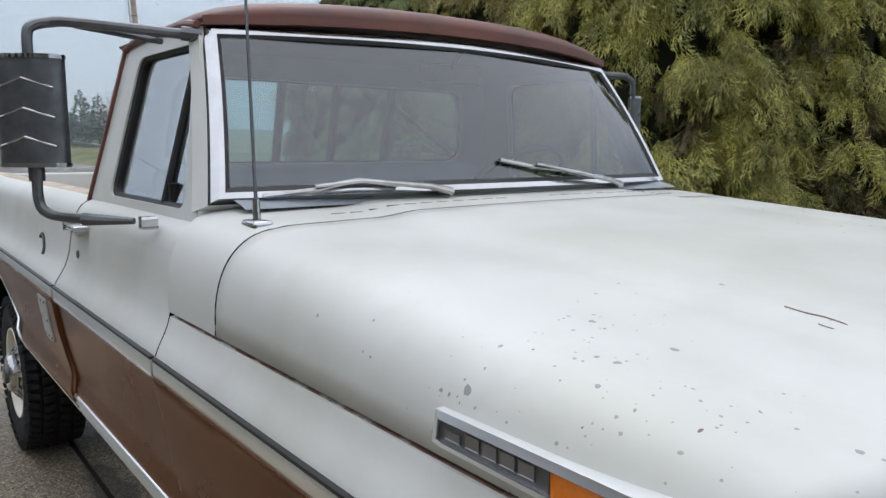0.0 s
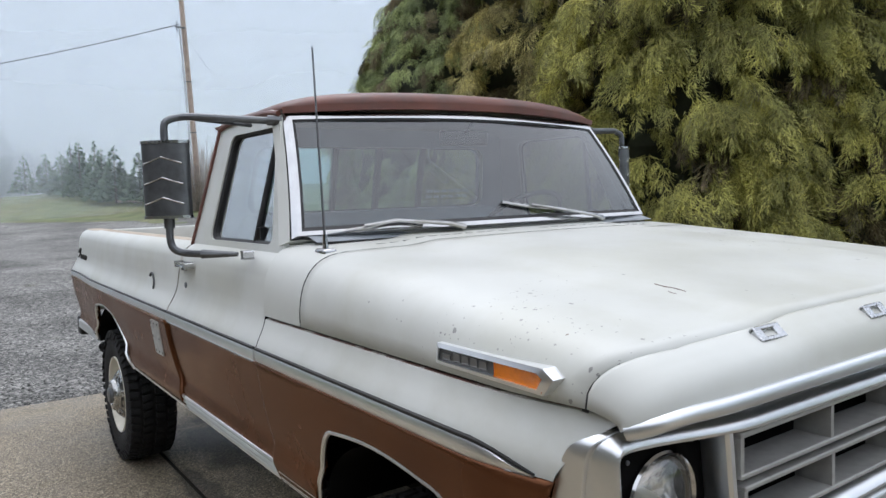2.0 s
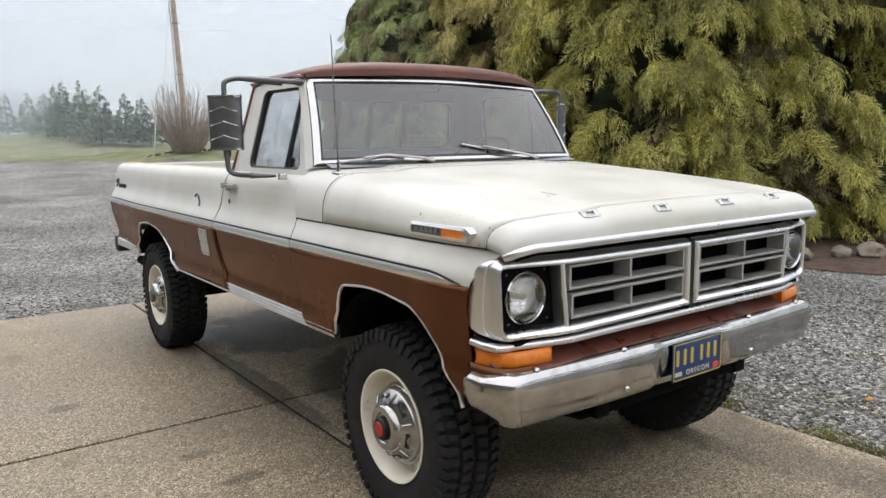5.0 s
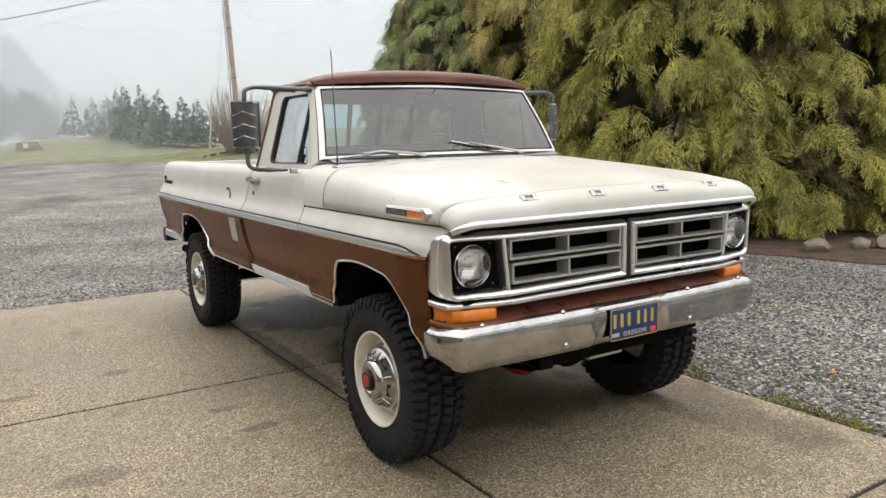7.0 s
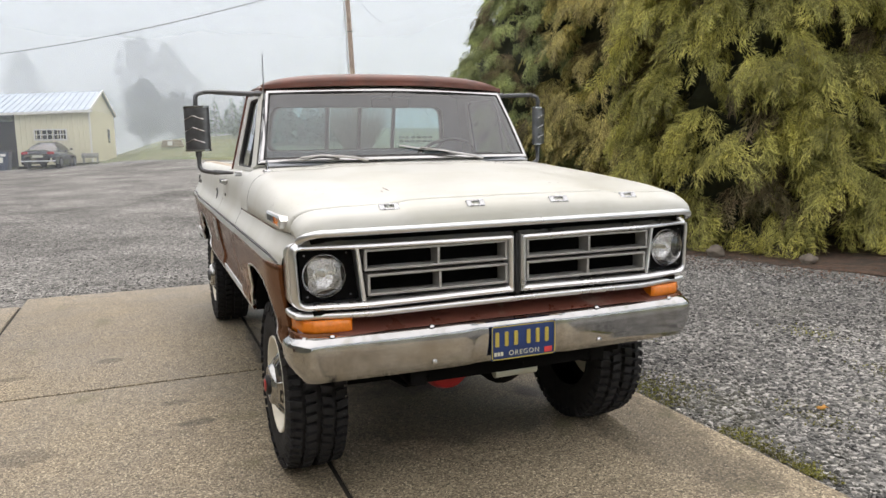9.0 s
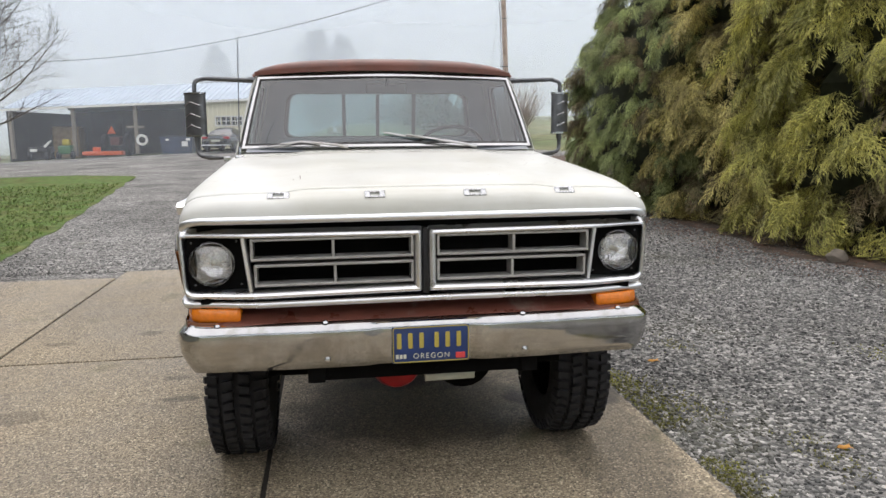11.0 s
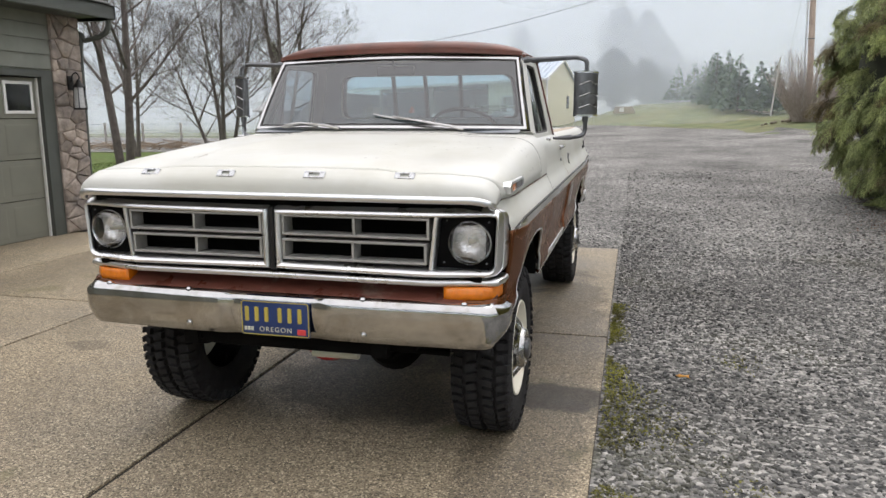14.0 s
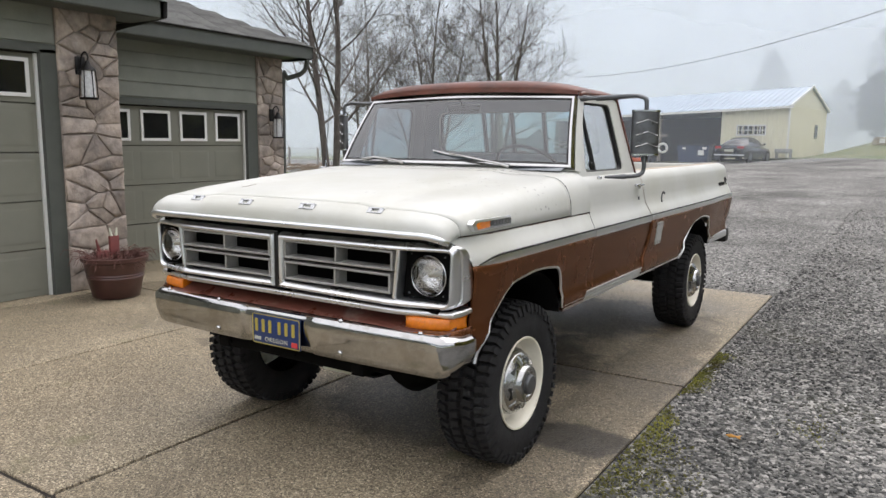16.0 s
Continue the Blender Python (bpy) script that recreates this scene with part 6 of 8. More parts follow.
def frond(seed, n=10, length=0.50):
    """One arching spray: a stem with paired branchlets, each fringed by drooping pointed fingers. Vertices and triangles."""
    r = np.random.default_rng(seed)
    v, f = [], []

    def blade(a, b, w):
        d = b - a
        sd = np.cross(d, [r.uniform(-0.3, 0.3), r.uniform(-0.3, 0.3), 1.0])
        sd = sd / (np.linalg.norm(sd) + 1e-9) * w
        i = len(v)
        v.extend([a + sd, a - sd, b])
        f.append((i, i + 1, i + 2))

    def stem(t):
        return np.array([length * t, 0.03 * math.sin(3 * t + seed), length * (0.12 * t - 0.52 * t * t)])

    for k in range(n):
        t0 = k / n
        blade(stem(t0), stem(t0 + 1.3 / n), 0.005)
        for sgn in (-1, 1):
            L = length * (0.34 * (1 - t0) ** 0.8 + 0.10) * r.uniform(0.7, 1.25)
            a = stem(t0 + r.uniform(0.1, 0.6) / n)
            ang = radians(r.uniform(26, 52))
            fall = r.uniform(0.15, 0.55) + 0.3 * t0
            b = a + L * np.array([math.cos(ang), sgn * math.sin(ang), -fall])
            blade(a, b, 0.006)
            base = math.atan2(b[1] - a[1], b[0] - a[0])
            for m_, q in enumerate((0.30, 0.52, 0.74, 0.94)):
                c = a + (b - a) * q + np.array([0, 0, 0.02 * q * (1 - q)])
                l2 = (0.080 - 0.028 * q) * r.uniform(0.7, 1.3)
                an2 = base + (1 if m_ % 2 else -1) * radians(r.uniform(22, 42))
                blade(c, c + l2 * np.array([math.cos(an2), math.sin(an2), -fall - r.uniform(0.0, 0.5)]), 0.0085)
    return np.array(v), np.array(f)


FRONDS = [frond(k) for k in range(6)]


def scatter(templates, pos, out, scale, twist):
    """All copies of the templates as one set of vertices and triangles."""
    V, F, base = [], [], 0
    pick = rng.integers(0, len(templates), len(pos))
    for k, (tv, tf) in enumerate(templates):
        ids = np.nonzero(pick == k)[0]
        if not len(ids):
            continue
        o = out[ids]
        o = o / np.linalg.norm(o, axis=1, keepdims=True)
        side = np.cross(np.tile([0.0, 0.0, 1.0], (len(ids), 1)), o)
        side /= np.linalg.norm(side, axis=1, keepdims=True) + 1e-9
        up = np.cross(o, side)
        c, s_ = np.cos(twist[ids])[:, None], np.sin(twist[ids])[:, None]
        side, up = side * c + up * s_, up * c - side * s_
        p = tv[None, :, :] * scale[ids][:, None, None]
        w = p[:, :, 0:1] * o[:, None, :] + p[:, :, 1:2] * side[:, None, :] + p[:, :, 2:3] * up[:, None, :] + pos[ids][:, None, :]
        V.append(w.reshape(-1, 3))
        F.append((tf[None, :, :] + (np.arange(len(ids)) * len(tv))[:, None, None] + base).reshape(-1, 3))
        base += len(ids) * len(tv)
    return np.concatenate(V), np.concatenate(F)


def child_mesh(name, me, parent, label=""):
    ob = new(name, me)
    ob.parent = parent
    ob.matrix_parent_inverse = world_of(parent).inverted()
    return tagged(ob, label) if label else ob


CONES = (7,)


def crown_r(a, z, R, H, seed):
    """The crown's radius at an angle and height, lumpy as tiers of boughs."""
    t = z / H
    r = R * (1.0 - 0.12 * t - 0.75 * max(0.0, (t - 0.55) / 0.45) ** 2)
    if seed in CONES:
        r = lerp_table([(0.0, 1.65), (0.5, 1.8), (1.2, 2.2), (1.8, 2.3), (3.0, 2.25), (3.5, 1.95), (4.5, 1.45), (6.0, 0.75), (7.0, 0.1)], z)
        p = Vector((math.cos(a) * 2.0, math.sin(a) * 2.0, z * 0.95))
        return r + 0.12 * noise.noise(p) + 0.12 * noise.noise(p * 2.7)
    r *= 0.86 + 0.14 * min(1.0, z / 0.5)
    p = Vector((math.cos(a) * 2.0 + seed * 9.1, math.sin(a) * 2.0, z * 0.95))
    r += 0.42 * noise.noise(p) + 0.24 * noise.noise(p * 2.7)
    return r


def boughs(x, y, z0, R, H, count, seed, face, spread, sprays, fine=1.0):
    """Arching boughs, each with sprays that hang from it like fingers: places, directions, sizes, twists."""
    P, O, S, T = [], [], [], []
    made = 0
    while made < count:
        a = face + rng.uniform(-spread, spread)
        z = H * rng.uniform(0.02, 1.0) ** 1.1
        lump = noise.noise(Vector((math.cos(a) * 3 + seed * 3.3, math.sin(a) * 3, z * 1.5)))
        if lump < -0.36 and seed not in CONES and rng.uniform() < 0.75:
            continue
        made += 1
        reach = rng.uniform(0.5, 1.2) * fine
        r0 = crown_r(a, z, R, H, seed) - reach * 0.62
        aa = a + rng.normal(0, 0.5)
        ox, oy = math.cos(aa), math.sin(aa)
        sx_, sy_ = -oy, ox
        rise = rng.uniform(0.1, 0.5)
        for k in range(sprays):
            t = rng.uniform(0.15, 1.0) ** 0.7
            off = rng.normal(0, 0.15 * fine) * (1.15 - t * 0.6)
            d = reach * t
            P.append((x + r0 * math.cos(a) + ox * d + sx_ * off, y + r0 * math.sin(a) + oy * d + sy_ * off,
                      z0 + z + 0.1 + reach * (rise * t - (rise + 0.25) * t * t) - abs(off) * 0.35))
            turn = rng.normal(0, 0.5) + off * 2.0
            O.append((ox + sx_ * turn, oy + sy_ * turn, -rng.uniform(0.0, 0.9) - 0.5 * t))
            S.append(rng.uniform(0.75, 1.25) * fine)
            T.append(rng.normal(0, 0.55))
    return np.array(P), np.array(O), np.array(S), np.array(T)


def hedge_tree(x, y, R, H, n, leaf, seed, face, spread=1.45):
    z0 = ground_z(x, y)
    tree = thing("cypress_tree", "tall drooping cypress in the hedge row", "tree", (x, y, z0), "hedge row of cypress")
    bm = bmesh.new()
    tube(bm, [(x, y, z0 - 0.05), (x + 0.05, y, z0 + H * 0.5), (x, y, z0 + H * 0.9)], [0.20, 0.12, 0.03], 10)
    part("trunk", bm, BARK, tree)
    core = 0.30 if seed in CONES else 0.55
    # closed dark shell: its colour stands in for shade deep in the crown
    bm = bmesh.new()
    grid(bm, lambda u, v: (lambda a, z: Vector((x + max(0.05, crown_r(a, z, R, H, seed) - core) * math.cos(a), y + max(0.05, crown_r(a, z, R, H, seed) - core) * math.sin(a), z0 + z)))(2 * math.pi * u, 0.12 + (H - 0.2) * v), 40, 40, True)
    part("crown_core_shell", bm, LEAF_CORE, tree, "dark shell inside the crown, coloured for its inner shade")
    # inner sprays: brownish, and darkened in colour where the crown shades itself
    for name, share, dr, mt, label in (("crown", 0.54, 0.0, leaf, "feathery hanging foliage"), ("inner_foliage", 0.16, 0.32, LEAF_INNER, "older brownish foliage deep in the crown, darkened for shade")):
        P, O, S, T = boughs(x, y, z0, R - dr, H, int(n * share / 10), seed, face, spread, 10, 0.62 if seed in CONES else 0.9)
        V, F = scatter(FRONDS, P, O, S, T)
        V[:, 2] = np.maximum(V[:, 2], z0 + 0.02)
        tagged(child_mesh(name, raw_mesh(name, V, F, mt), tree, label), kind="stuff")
    return tree


def facing(x, y):
    return math.atan2(-2.5 - y, -0.3 - x)


for i, (x, y, R, H, n, leaf) in enumerate((
        (7.55, 5.5, 1.95, 8.2, 4600, LEAF_LIGHT), (8.9, 4.8, 1.95, 8.0, 2300, LEAF_LIGHT), (10.9, 4.0, 2.0, 8.2, 1500, LEAF_LIGHT), (13.2, 3.6, 2.0, 8.0, 700, LEAF_MID),
        (7.8, 8.3, 2.0, 8.4, 3900, LEAF_MID), (9.2, 10.6, 2.0, 8.6, 1200, LEAF_MID), (7.05, 10.4, 2.4, 6.8, 7400, LEAF_DARK), (10.0, 15.4, 2.0, 7.6, 800, LEAF_DARK),
        (11.6, 19.5, 2.2, 7.6, 500, LEAF_DARK))):
    hedge_tree(x, y, R, H, n, leaf, i + 1, facing(x, y), 2.1 if i == 6 else 1.45)

# fallen needles and stones along the foot of the hedge
LITTER = mat("reddish_needle_litter", (0.10, 0.062, 0.042), 0.95, vary=0.4, scale=14, color2=(0.05, 0.04, 0.03), mix_scale=4, bump=0.8, bump_scale=50)
bm = patch_sheet([(1.2, 6.4), (2.6, 6.0), (4.2, 5.25), (8.0, 5.5), (13, 6.5), (19, 7.1), (26, 8.6)], [(1.2, 14), (2.6, 14), (4.2, 9), (26, 12)], 1.2, 26, -0.010, 60, 12, 0.35)
solid("needle_litter", bm, LITTER, "reddish brown needle litter under the hedge", "litter", "structure")
ROCK = mat("field_stone", (0.20, 0.17, 0.135), 0.85, vary=0.3, scale=6, by_object=0.25, bump=0.5, bump_scale=18)


def rock(x, y, r, seed, label="rounded tan field stone edging the hedge", group="stones along the hedge"):
    bm = bmesh.new()
    bmesh.ops.create_icosphere(bm, subdivisions=3, radius=r)
    for v in bm.verts:
        d = v.co.normalized()
        v.co = v.co * (1 + 0.28 * noise.noise(d * 1.6 + Vector((seed, 0, 0))) + 0.06 * noise.noise(d * 5 + Vector((seed, 3, 0))))
        v.co.z *= 0.72
    bmesh.ops.translate(bm, verts=bm.verts, vec=(x, y, ground_z(x, y) + r * 0.35))
    return solid("field_stone", bm, ROCK, label, "stone", group=group)


for i, (x, y, r) in enumerate(((6.72, 2.36, 0.15), (7.35, 2.14, 0.12), (7.62, 1.90, 0.17), (8.05, 1.75, 0.13), (7.0, 0.95, 0.13), (8.5, 1.5, 0.16), (5.55, 4.15, 0.12), (6.55, 10.2, 0.16), (6.1, 3.15, 0.10))):
    rock(x, y, r, i * 3.7)

# ---- bare trees ----
BARE = mat("bare_tree_bark", (0.105, 0.090, 0.080), 0.9, vary=0.3, scale=9, bump=0.3, bump_scale=30)


def bare_tree(x, y, H, seed, leads, name="bare_tree", label="leafless young tree with upswept twigs", reach=0.42):
    """Straight leaders from one foot, each with upswept side branches that carry fine twigs. leads: lean in x, lean in y, share of the height."""
    r = random.Random(seed)
    z0 = ground_z(x, y)
    tree = thing(name, label, "tree", (x, y, z0), "bare trees on the lawn")
    trunk_bm, limb_bm, twig_bm = bmesh.new(), bmesh.new(), bmesh.new()

    def grow(p, d, L, rad, level):
        pts, rs = [p], [rad]
        n = (12, 7, 4, 2)[level]
        for k in range(n):
            d = (d + Vector((r.uniform(-1, 1), r.uniform(-1, 1), r.uniform(-0.5, 0.5))) * (0.05, 0.10, 0.12, 0.12)[level] + Vector((0, 0, (0.02, 0.06, 0.05, 0.03)[level]))).normalized()
            p = p + d * L / n
            pts.append(p)
            rs.append(max(0.0042, rad * (1 - (0.93 if level == 0 else 0.8) * (k + 1) / n)))
        tube(trunk_bm if level == 0 else limb_bm if level == 1 else twig_bm, pts, rs, (9, 6, 4, 3)[level], level < 2)
        if level >= 3:
            return
        kids = (21, 10, 5)[level]
        for k in range(kids):
            t = 0.20 + 0.77 * (k + r.uniform(0.1, 0.9)) / kids
            i = min(int(t * n), n - 1)
            q = pts[i].lerp(pts[i + 1], t * n - i)
            rad_here = rs[i] + (rs[i + 1] - rs[i]) * (t * n - i)
            seg = (pts[i + 1] - pts[i]).normalized()
            turn = 2.4 * k + r.uniform(-0.6, 0.6)
            side = Matrix.Rotation(turn, 3, seg) @ seg.orthogonal().normalized()
            ang = r.uniform(0.70, 1.15) if level == 0 else r.uniform(0.5, 0.9)
            nd = (seg * math.cos(ang) + side * math.sin(ang)).normalized()
            ln = (H * reach * r.uniform(0.65, 1.1) * (1.12 - 0.85 * t), L * r.uniform(0.28, 0.5) * (1.2 - 0.6 * t), L * r.uniform(0.35, 0.65))[level]
            grow(q, nd, ln, max(0.0056, rad_here * r.uniform(0.34, 0.52)), level + 1)

    for lx, ly, share in leads:
        base = Vector((x + lx * 0.5, y + ly * 0.5, z0 - 0.05))
        grow(base, Vector((lx, ly, 1)).normalized(), H * share, 0.084 * H / 8 * (0.6 + 0.4 * share), 0)
    part("trunk", trunk_bm, BARE, tree)
    part("branchwork", limb_bm, BARE, tree)
    tagged(part("brushwood", twig_bm, BARE, tree, "fine bare twigs", smooth=False), kind="stuff")
    return tree


bare_tree(-8.1, 8.9, 8.6, 11, ((-0.16, 0.06, 1.0), (0.10, -0.05, 0.97)))
bare_tree(-9.5, 14.9, 6.6, 5, ((-0.52, 0.0, 0.7), (-0.16, 0.15, 0.95), (0.02, -0.12, 1.0), (0.20, 0.05, 0.8)))
bare_tree(-12.2, 23.6, 10.0, 23, ((-0.10, 0.05, 1.0), (0.07, -0.08, 1.0), (0.22, 0.1, 0.8)))
bare_tree(-16.5, 20.5, 7.6, 8, ((0.05, 0.0, 1.0), (-0.2, 0.1, 0.85)))

# bare shrub round the pole's foot
bm = bmesh.new()
sx, sy = 9.45, 35.7
r_ = random.Random(4)
for k in range(330):
    a, q = r_.uniform(0, 6.28), r_.uniform(0, 0.7)
    p = Vector((sx + q * math.cos(a), sy + q * math.sin(a), ground_z(sx, sy) - 0.05))
    lean = r_.uniform(0, 1) ** 0.6 * 0.70
    L = r_.uniform(2.0, 3.9) * (1 - 0.30 * lean)
    out = Vector((math.cos(a), math.sin(a), 0))
    pts = [p + (out * (math.sin(lean * 1.3) * t - 0.34 * lean * t * t) + Vector((0, 0, math.cos(lean) * t))) * L for t in (0, 0.3, 0.65, 1)]
    tube(bm, pts, [0.017, 0.014, 0.010, 0.004], 3, False)
    for j in range(4):
        t = r_.uniform(0.35, 0.9)
        q0 = pts[1].lerp(pts[3], (t - 0.3) / 0.7)
        dd = (out * lean + Vector((r_.uniform(-0.4, 0.4), r_.uniform(-0.4, 0.4), 0.8))).normalized()
        tube(bm, [q0, q0 + dd * L * 0.22], [0.008, 0.003], 3, False)
SHRUB = mat("grey_brown_twigs", (0.36, 0.315, 0.28), 0.9, vary=0.3, scale=5)
shrub = thing("bare_shrub", "leafless rounded shrub of fanned grey-brown twigs", "shrub", (sx, sy, ground_z(sx, sy)))
tagged(part("brushwood", bm, SHRUB, shrub, smooth=False), kind="stuff")

# ---- utility pole and wires ----
POLEW = mat("weathered_pole_wood", (0.42, 0.33, 0.27), 0.85, vary=0.25, scale=5, bump=0.4, bump_scale=30)
WIRE = mat("black_wire", (0.03, 0.03, 0.03), 0.6)
px, py = 9.55, 36.0
pz = ground_z(px, py)
pole = thing("utility_pole", "weathered wooden utility pole with conduit", "utility pole", (px, py, pz))
bm = bmesh.new()
tube(bm, [(px, py, pz - 0.05), (px - 0.22, py, pz + 6), (px - 0.46, py, pz + 12.5)], [0.145, 0.13, 0.11], 14)
part("post", bm, POLEW, pole)
bm = bmesh.new()
tube(bm, [(px - 0.30, py - 0.12, pz), (px - 0.46, py - 0.14, pz + 6), (px - 0.58, py - 0.14, pz + 8.9)], 0.035, 8)
conduit = part("conduit", bm, mat("grey_conduit", (0.45, 0.46, 0.47), 0.5), pole)
for zz in (1.2, 3.8, 6.3):
    bm = bmesh.new()
    box(bm, px - 0.50, px - 0.02, py - 0.15, py - 0.12, pz + zz, pz + zz + 0.05)
    part("conduit_strap", bm, STEEL, conduit)
bm = bmesh.new()
box(bm, px - 0.78, px - 0.30, py - 0.16, py - 0.10, pz + 8.9, pz + 8.98)
tube(bm, [(px - 0.70, py - 0.14, pz + 8.7), (px - 0.70, py - 0.14, pz + 9.25)], 0.03, 8)
part("insulator_bracket", bm, STEEL, pole)


def wire(a, b, sag, r=0.012, label="sagging overhead wire"):
    bm = bmesh.new()
    a, b = Vector(a), Vector(b)
    tube(bm, [a.lerp(b, t) - Vector((0, 0, 4 * sag * t * (1 - t))) for t in (k / 24 for k in range(25))], r, 5)
    return solid("overhead_wire", bm, WIRE, label, "wire")


top = Vector((px - 0.55, py - 0.1, pz + 9.1))
wire(top, (-24, 60, 7.4), 1.35, 0.020, "sagging black service wire from the pole")
wire(top, (24, 75, 14.5), 0.5, 0.010, "thin wire running on from the pole")
wire(Vector((px - 0.4, py, pz + 8.0)), (7.95, 35.0, 1.55), 0.0, 0.008, "taut steel guy wire")
bm = bmesh.new()
tube(bm, [(7.72, 35.2, 1.45), (7.95, 35.05, 4.15)], 0.035, 8)
solid("guy_guard", bm, mat("pale_guard", (0.55, 0.54, 0.50), 0.6), "pale plastic guard on the guy wire", "guy guard")

# ---- young firs and distant trees ----
# needle green is lightened, so the colour carries part of the fog's haze
FIR = mat("hazed_fir_needles", (0.12, 0.175, 0.115), 0.9, vary=0.4, scale=2)
FARLEAF = mat("far_trees", (0.035, 0.05, 0.035), 0.95, vary=0.3, scale=0.7)


def tuft(seed, n=10):
    r = np.random.default_rng(seed)
    v, f = [], []
    for k in range(n):
        a, L = r.uniform(0, 6.28), r.uniform(0.6, 1.0)
        d = np.array([0.55 + 0.45 * math.cos(a), 0.7 * math.sin(a), r.uniform(-0.35, 0.25)]) * L
        w = np.cross(d, [0, 0, 1]) * 0.16 + np.array([0, 0, 0.05])
        i = len(v)
        v += [np.zeros(3), d * 0.5 + w, d, d * 0.5 - w]
        f += [(i, i + 1, i + 2), (i, i + 2, i + 3)]
    return np.array(v), np.array(f)


TUFTS = [tuft(k + 50) for k in range(4)]


def conifer(x, y, H, R, n, name="young_fir", label="young fir fading into the fog", group="row of young firs", leaf=None, z=None, rough=1.0):
    z0 = ground_z(x, y) if z is None else z
    t = thing(name, label, "tree", (x, y, z0), group)
    bm = bmesh.new()
    tube(bm, [(x, y, z0 - 0.1), (x, y, z0 + H * 0.98)], [0.02 * H, 0.004 * H], 7)
    part("trunk", bm, BARK, t)
    zz = H * (1 - np.sqrt(rng.uniform(0.0, 0.97, n)))
    tiers = np.sin(zz / H * 40) * 0.12 + 0.9
    rad = R * (1 - zz / H) * tiers * rng.uniform(0.25, 1.0, n) ** 0.5
    a = rng.uniform(0, 2 * np.pi, n)
    lump = 1 + 0.25 * np.sin(3 * a + x) * rough
    P = np.stack([x + rad * lump * np.cos(a), y + rad * lump * np.sin(a), z0 + 0.04 * H + zz * 0.95], 1)
    O = np.stack([np.cos(a), np.sin(a), rng.uniform(-0.2, 0.5, n)], 1)
    V, F = scatter(TUFTS, P, O, rng.uniform(0.5, 1.0, n) * R * 0.42 * (0.45 + 0.55 * (1 - zz / H)), rng.normal(0, 0.6, n))
    tagged(child_mesh("crown", raw_mesh("crown", V, F, leaf or FIR), t), kind="stuff")
    return t


for k in range(14):
    u = k / 13
    y = 41.8 + 46.0 * u ** 1.35
    x = 8.75 - 1.6 * smooth01(u / 0.25) * (1 - smooth01((u - 0.2) / 0.5) * 0.4) - 4.6 * smooth01((u - 0.35) / 0.65) + rng.uniform(-0.3, 0.3)
    conifer(x, y, rng.uniform(2.8, 3.6) + (0.0 if k < 2 else 0.5), rng.uniform(0.95, 1.25), 620 if k < 7 else 400)


def round_tree(x, y, H, R, n, label, z0=None, name="far_tree", cone=0.5):
    z0 = ground_z(x, y) if z0 is None else z0
    t = thing(name, label, "tree", (x, y, z0), "far trees in the fog")
    bm = bmesh.new()
    tube(bm, [(x, y, z0 - 0.2), (x, y, z0 + H * 0.8)], [0.05 * R + 0.1, 0.03], 7)
    part("trunk", bm, BARK, t)
    d = rng.normal(size=(n, 3))
    d /= np.linalg.norm(d, axis=1, keepdims=True)
    rr = rng.uniform(0.05, 1.0, n) ** 0.45
    up = (d[:, 2] * rr + 1) / 2
    w = R * (1 - cone * up)
    turn = np.arctan2(d[:, 1], d[:, 0])
    lump = 1 + 0.30 * np.sin(3 * turn + x + 7 * up) + 0.16 * np.sin(7 * turn + 17 * up + y)
    P = np.stack([x + d[:, 0] * rr * w * lump, y + d[:, 1] * rr * w * lump, z0 + 0.1 * H + up * 0.9 * H], 1)
    V, F = scatter(TUFTS, P, d + np.array([0, 0, 0.3]), rng.uniform(0.4, 1.0, n) * R * 0.22, rng.normal(0, 0.8, n))
    tagged(child_mesh("crown", raw_mesh("crown", V, F, FARLEAF), t), kind="stuff")
    return t


round_tree(-0.8, 76, 6.2, 2.6, 1500, "dark rounded evergreen behind the grass")
round_tree(2.4, 79, 4.6, 2.4, 1100, "dark rounded evergreen behind the grass")
for x, y, H, R in ((-1.0, 104, 15.0, 3.9), (2.6, 106, 14.0, 4.2), (-6.0, 104, 8, 3.2), (5.5, 104, 10.0, 3.2), (9.0, 104, 7.0, 3.5), (-15, 106, 12.5, 3.4), (-10.5, 107, 6.5, 3), (13, 104, 6.5, 3.0)):
    round_tree(x, y, H, R, 1600, "tall tree almost lost in the fog", 1.5, cone=0.6)


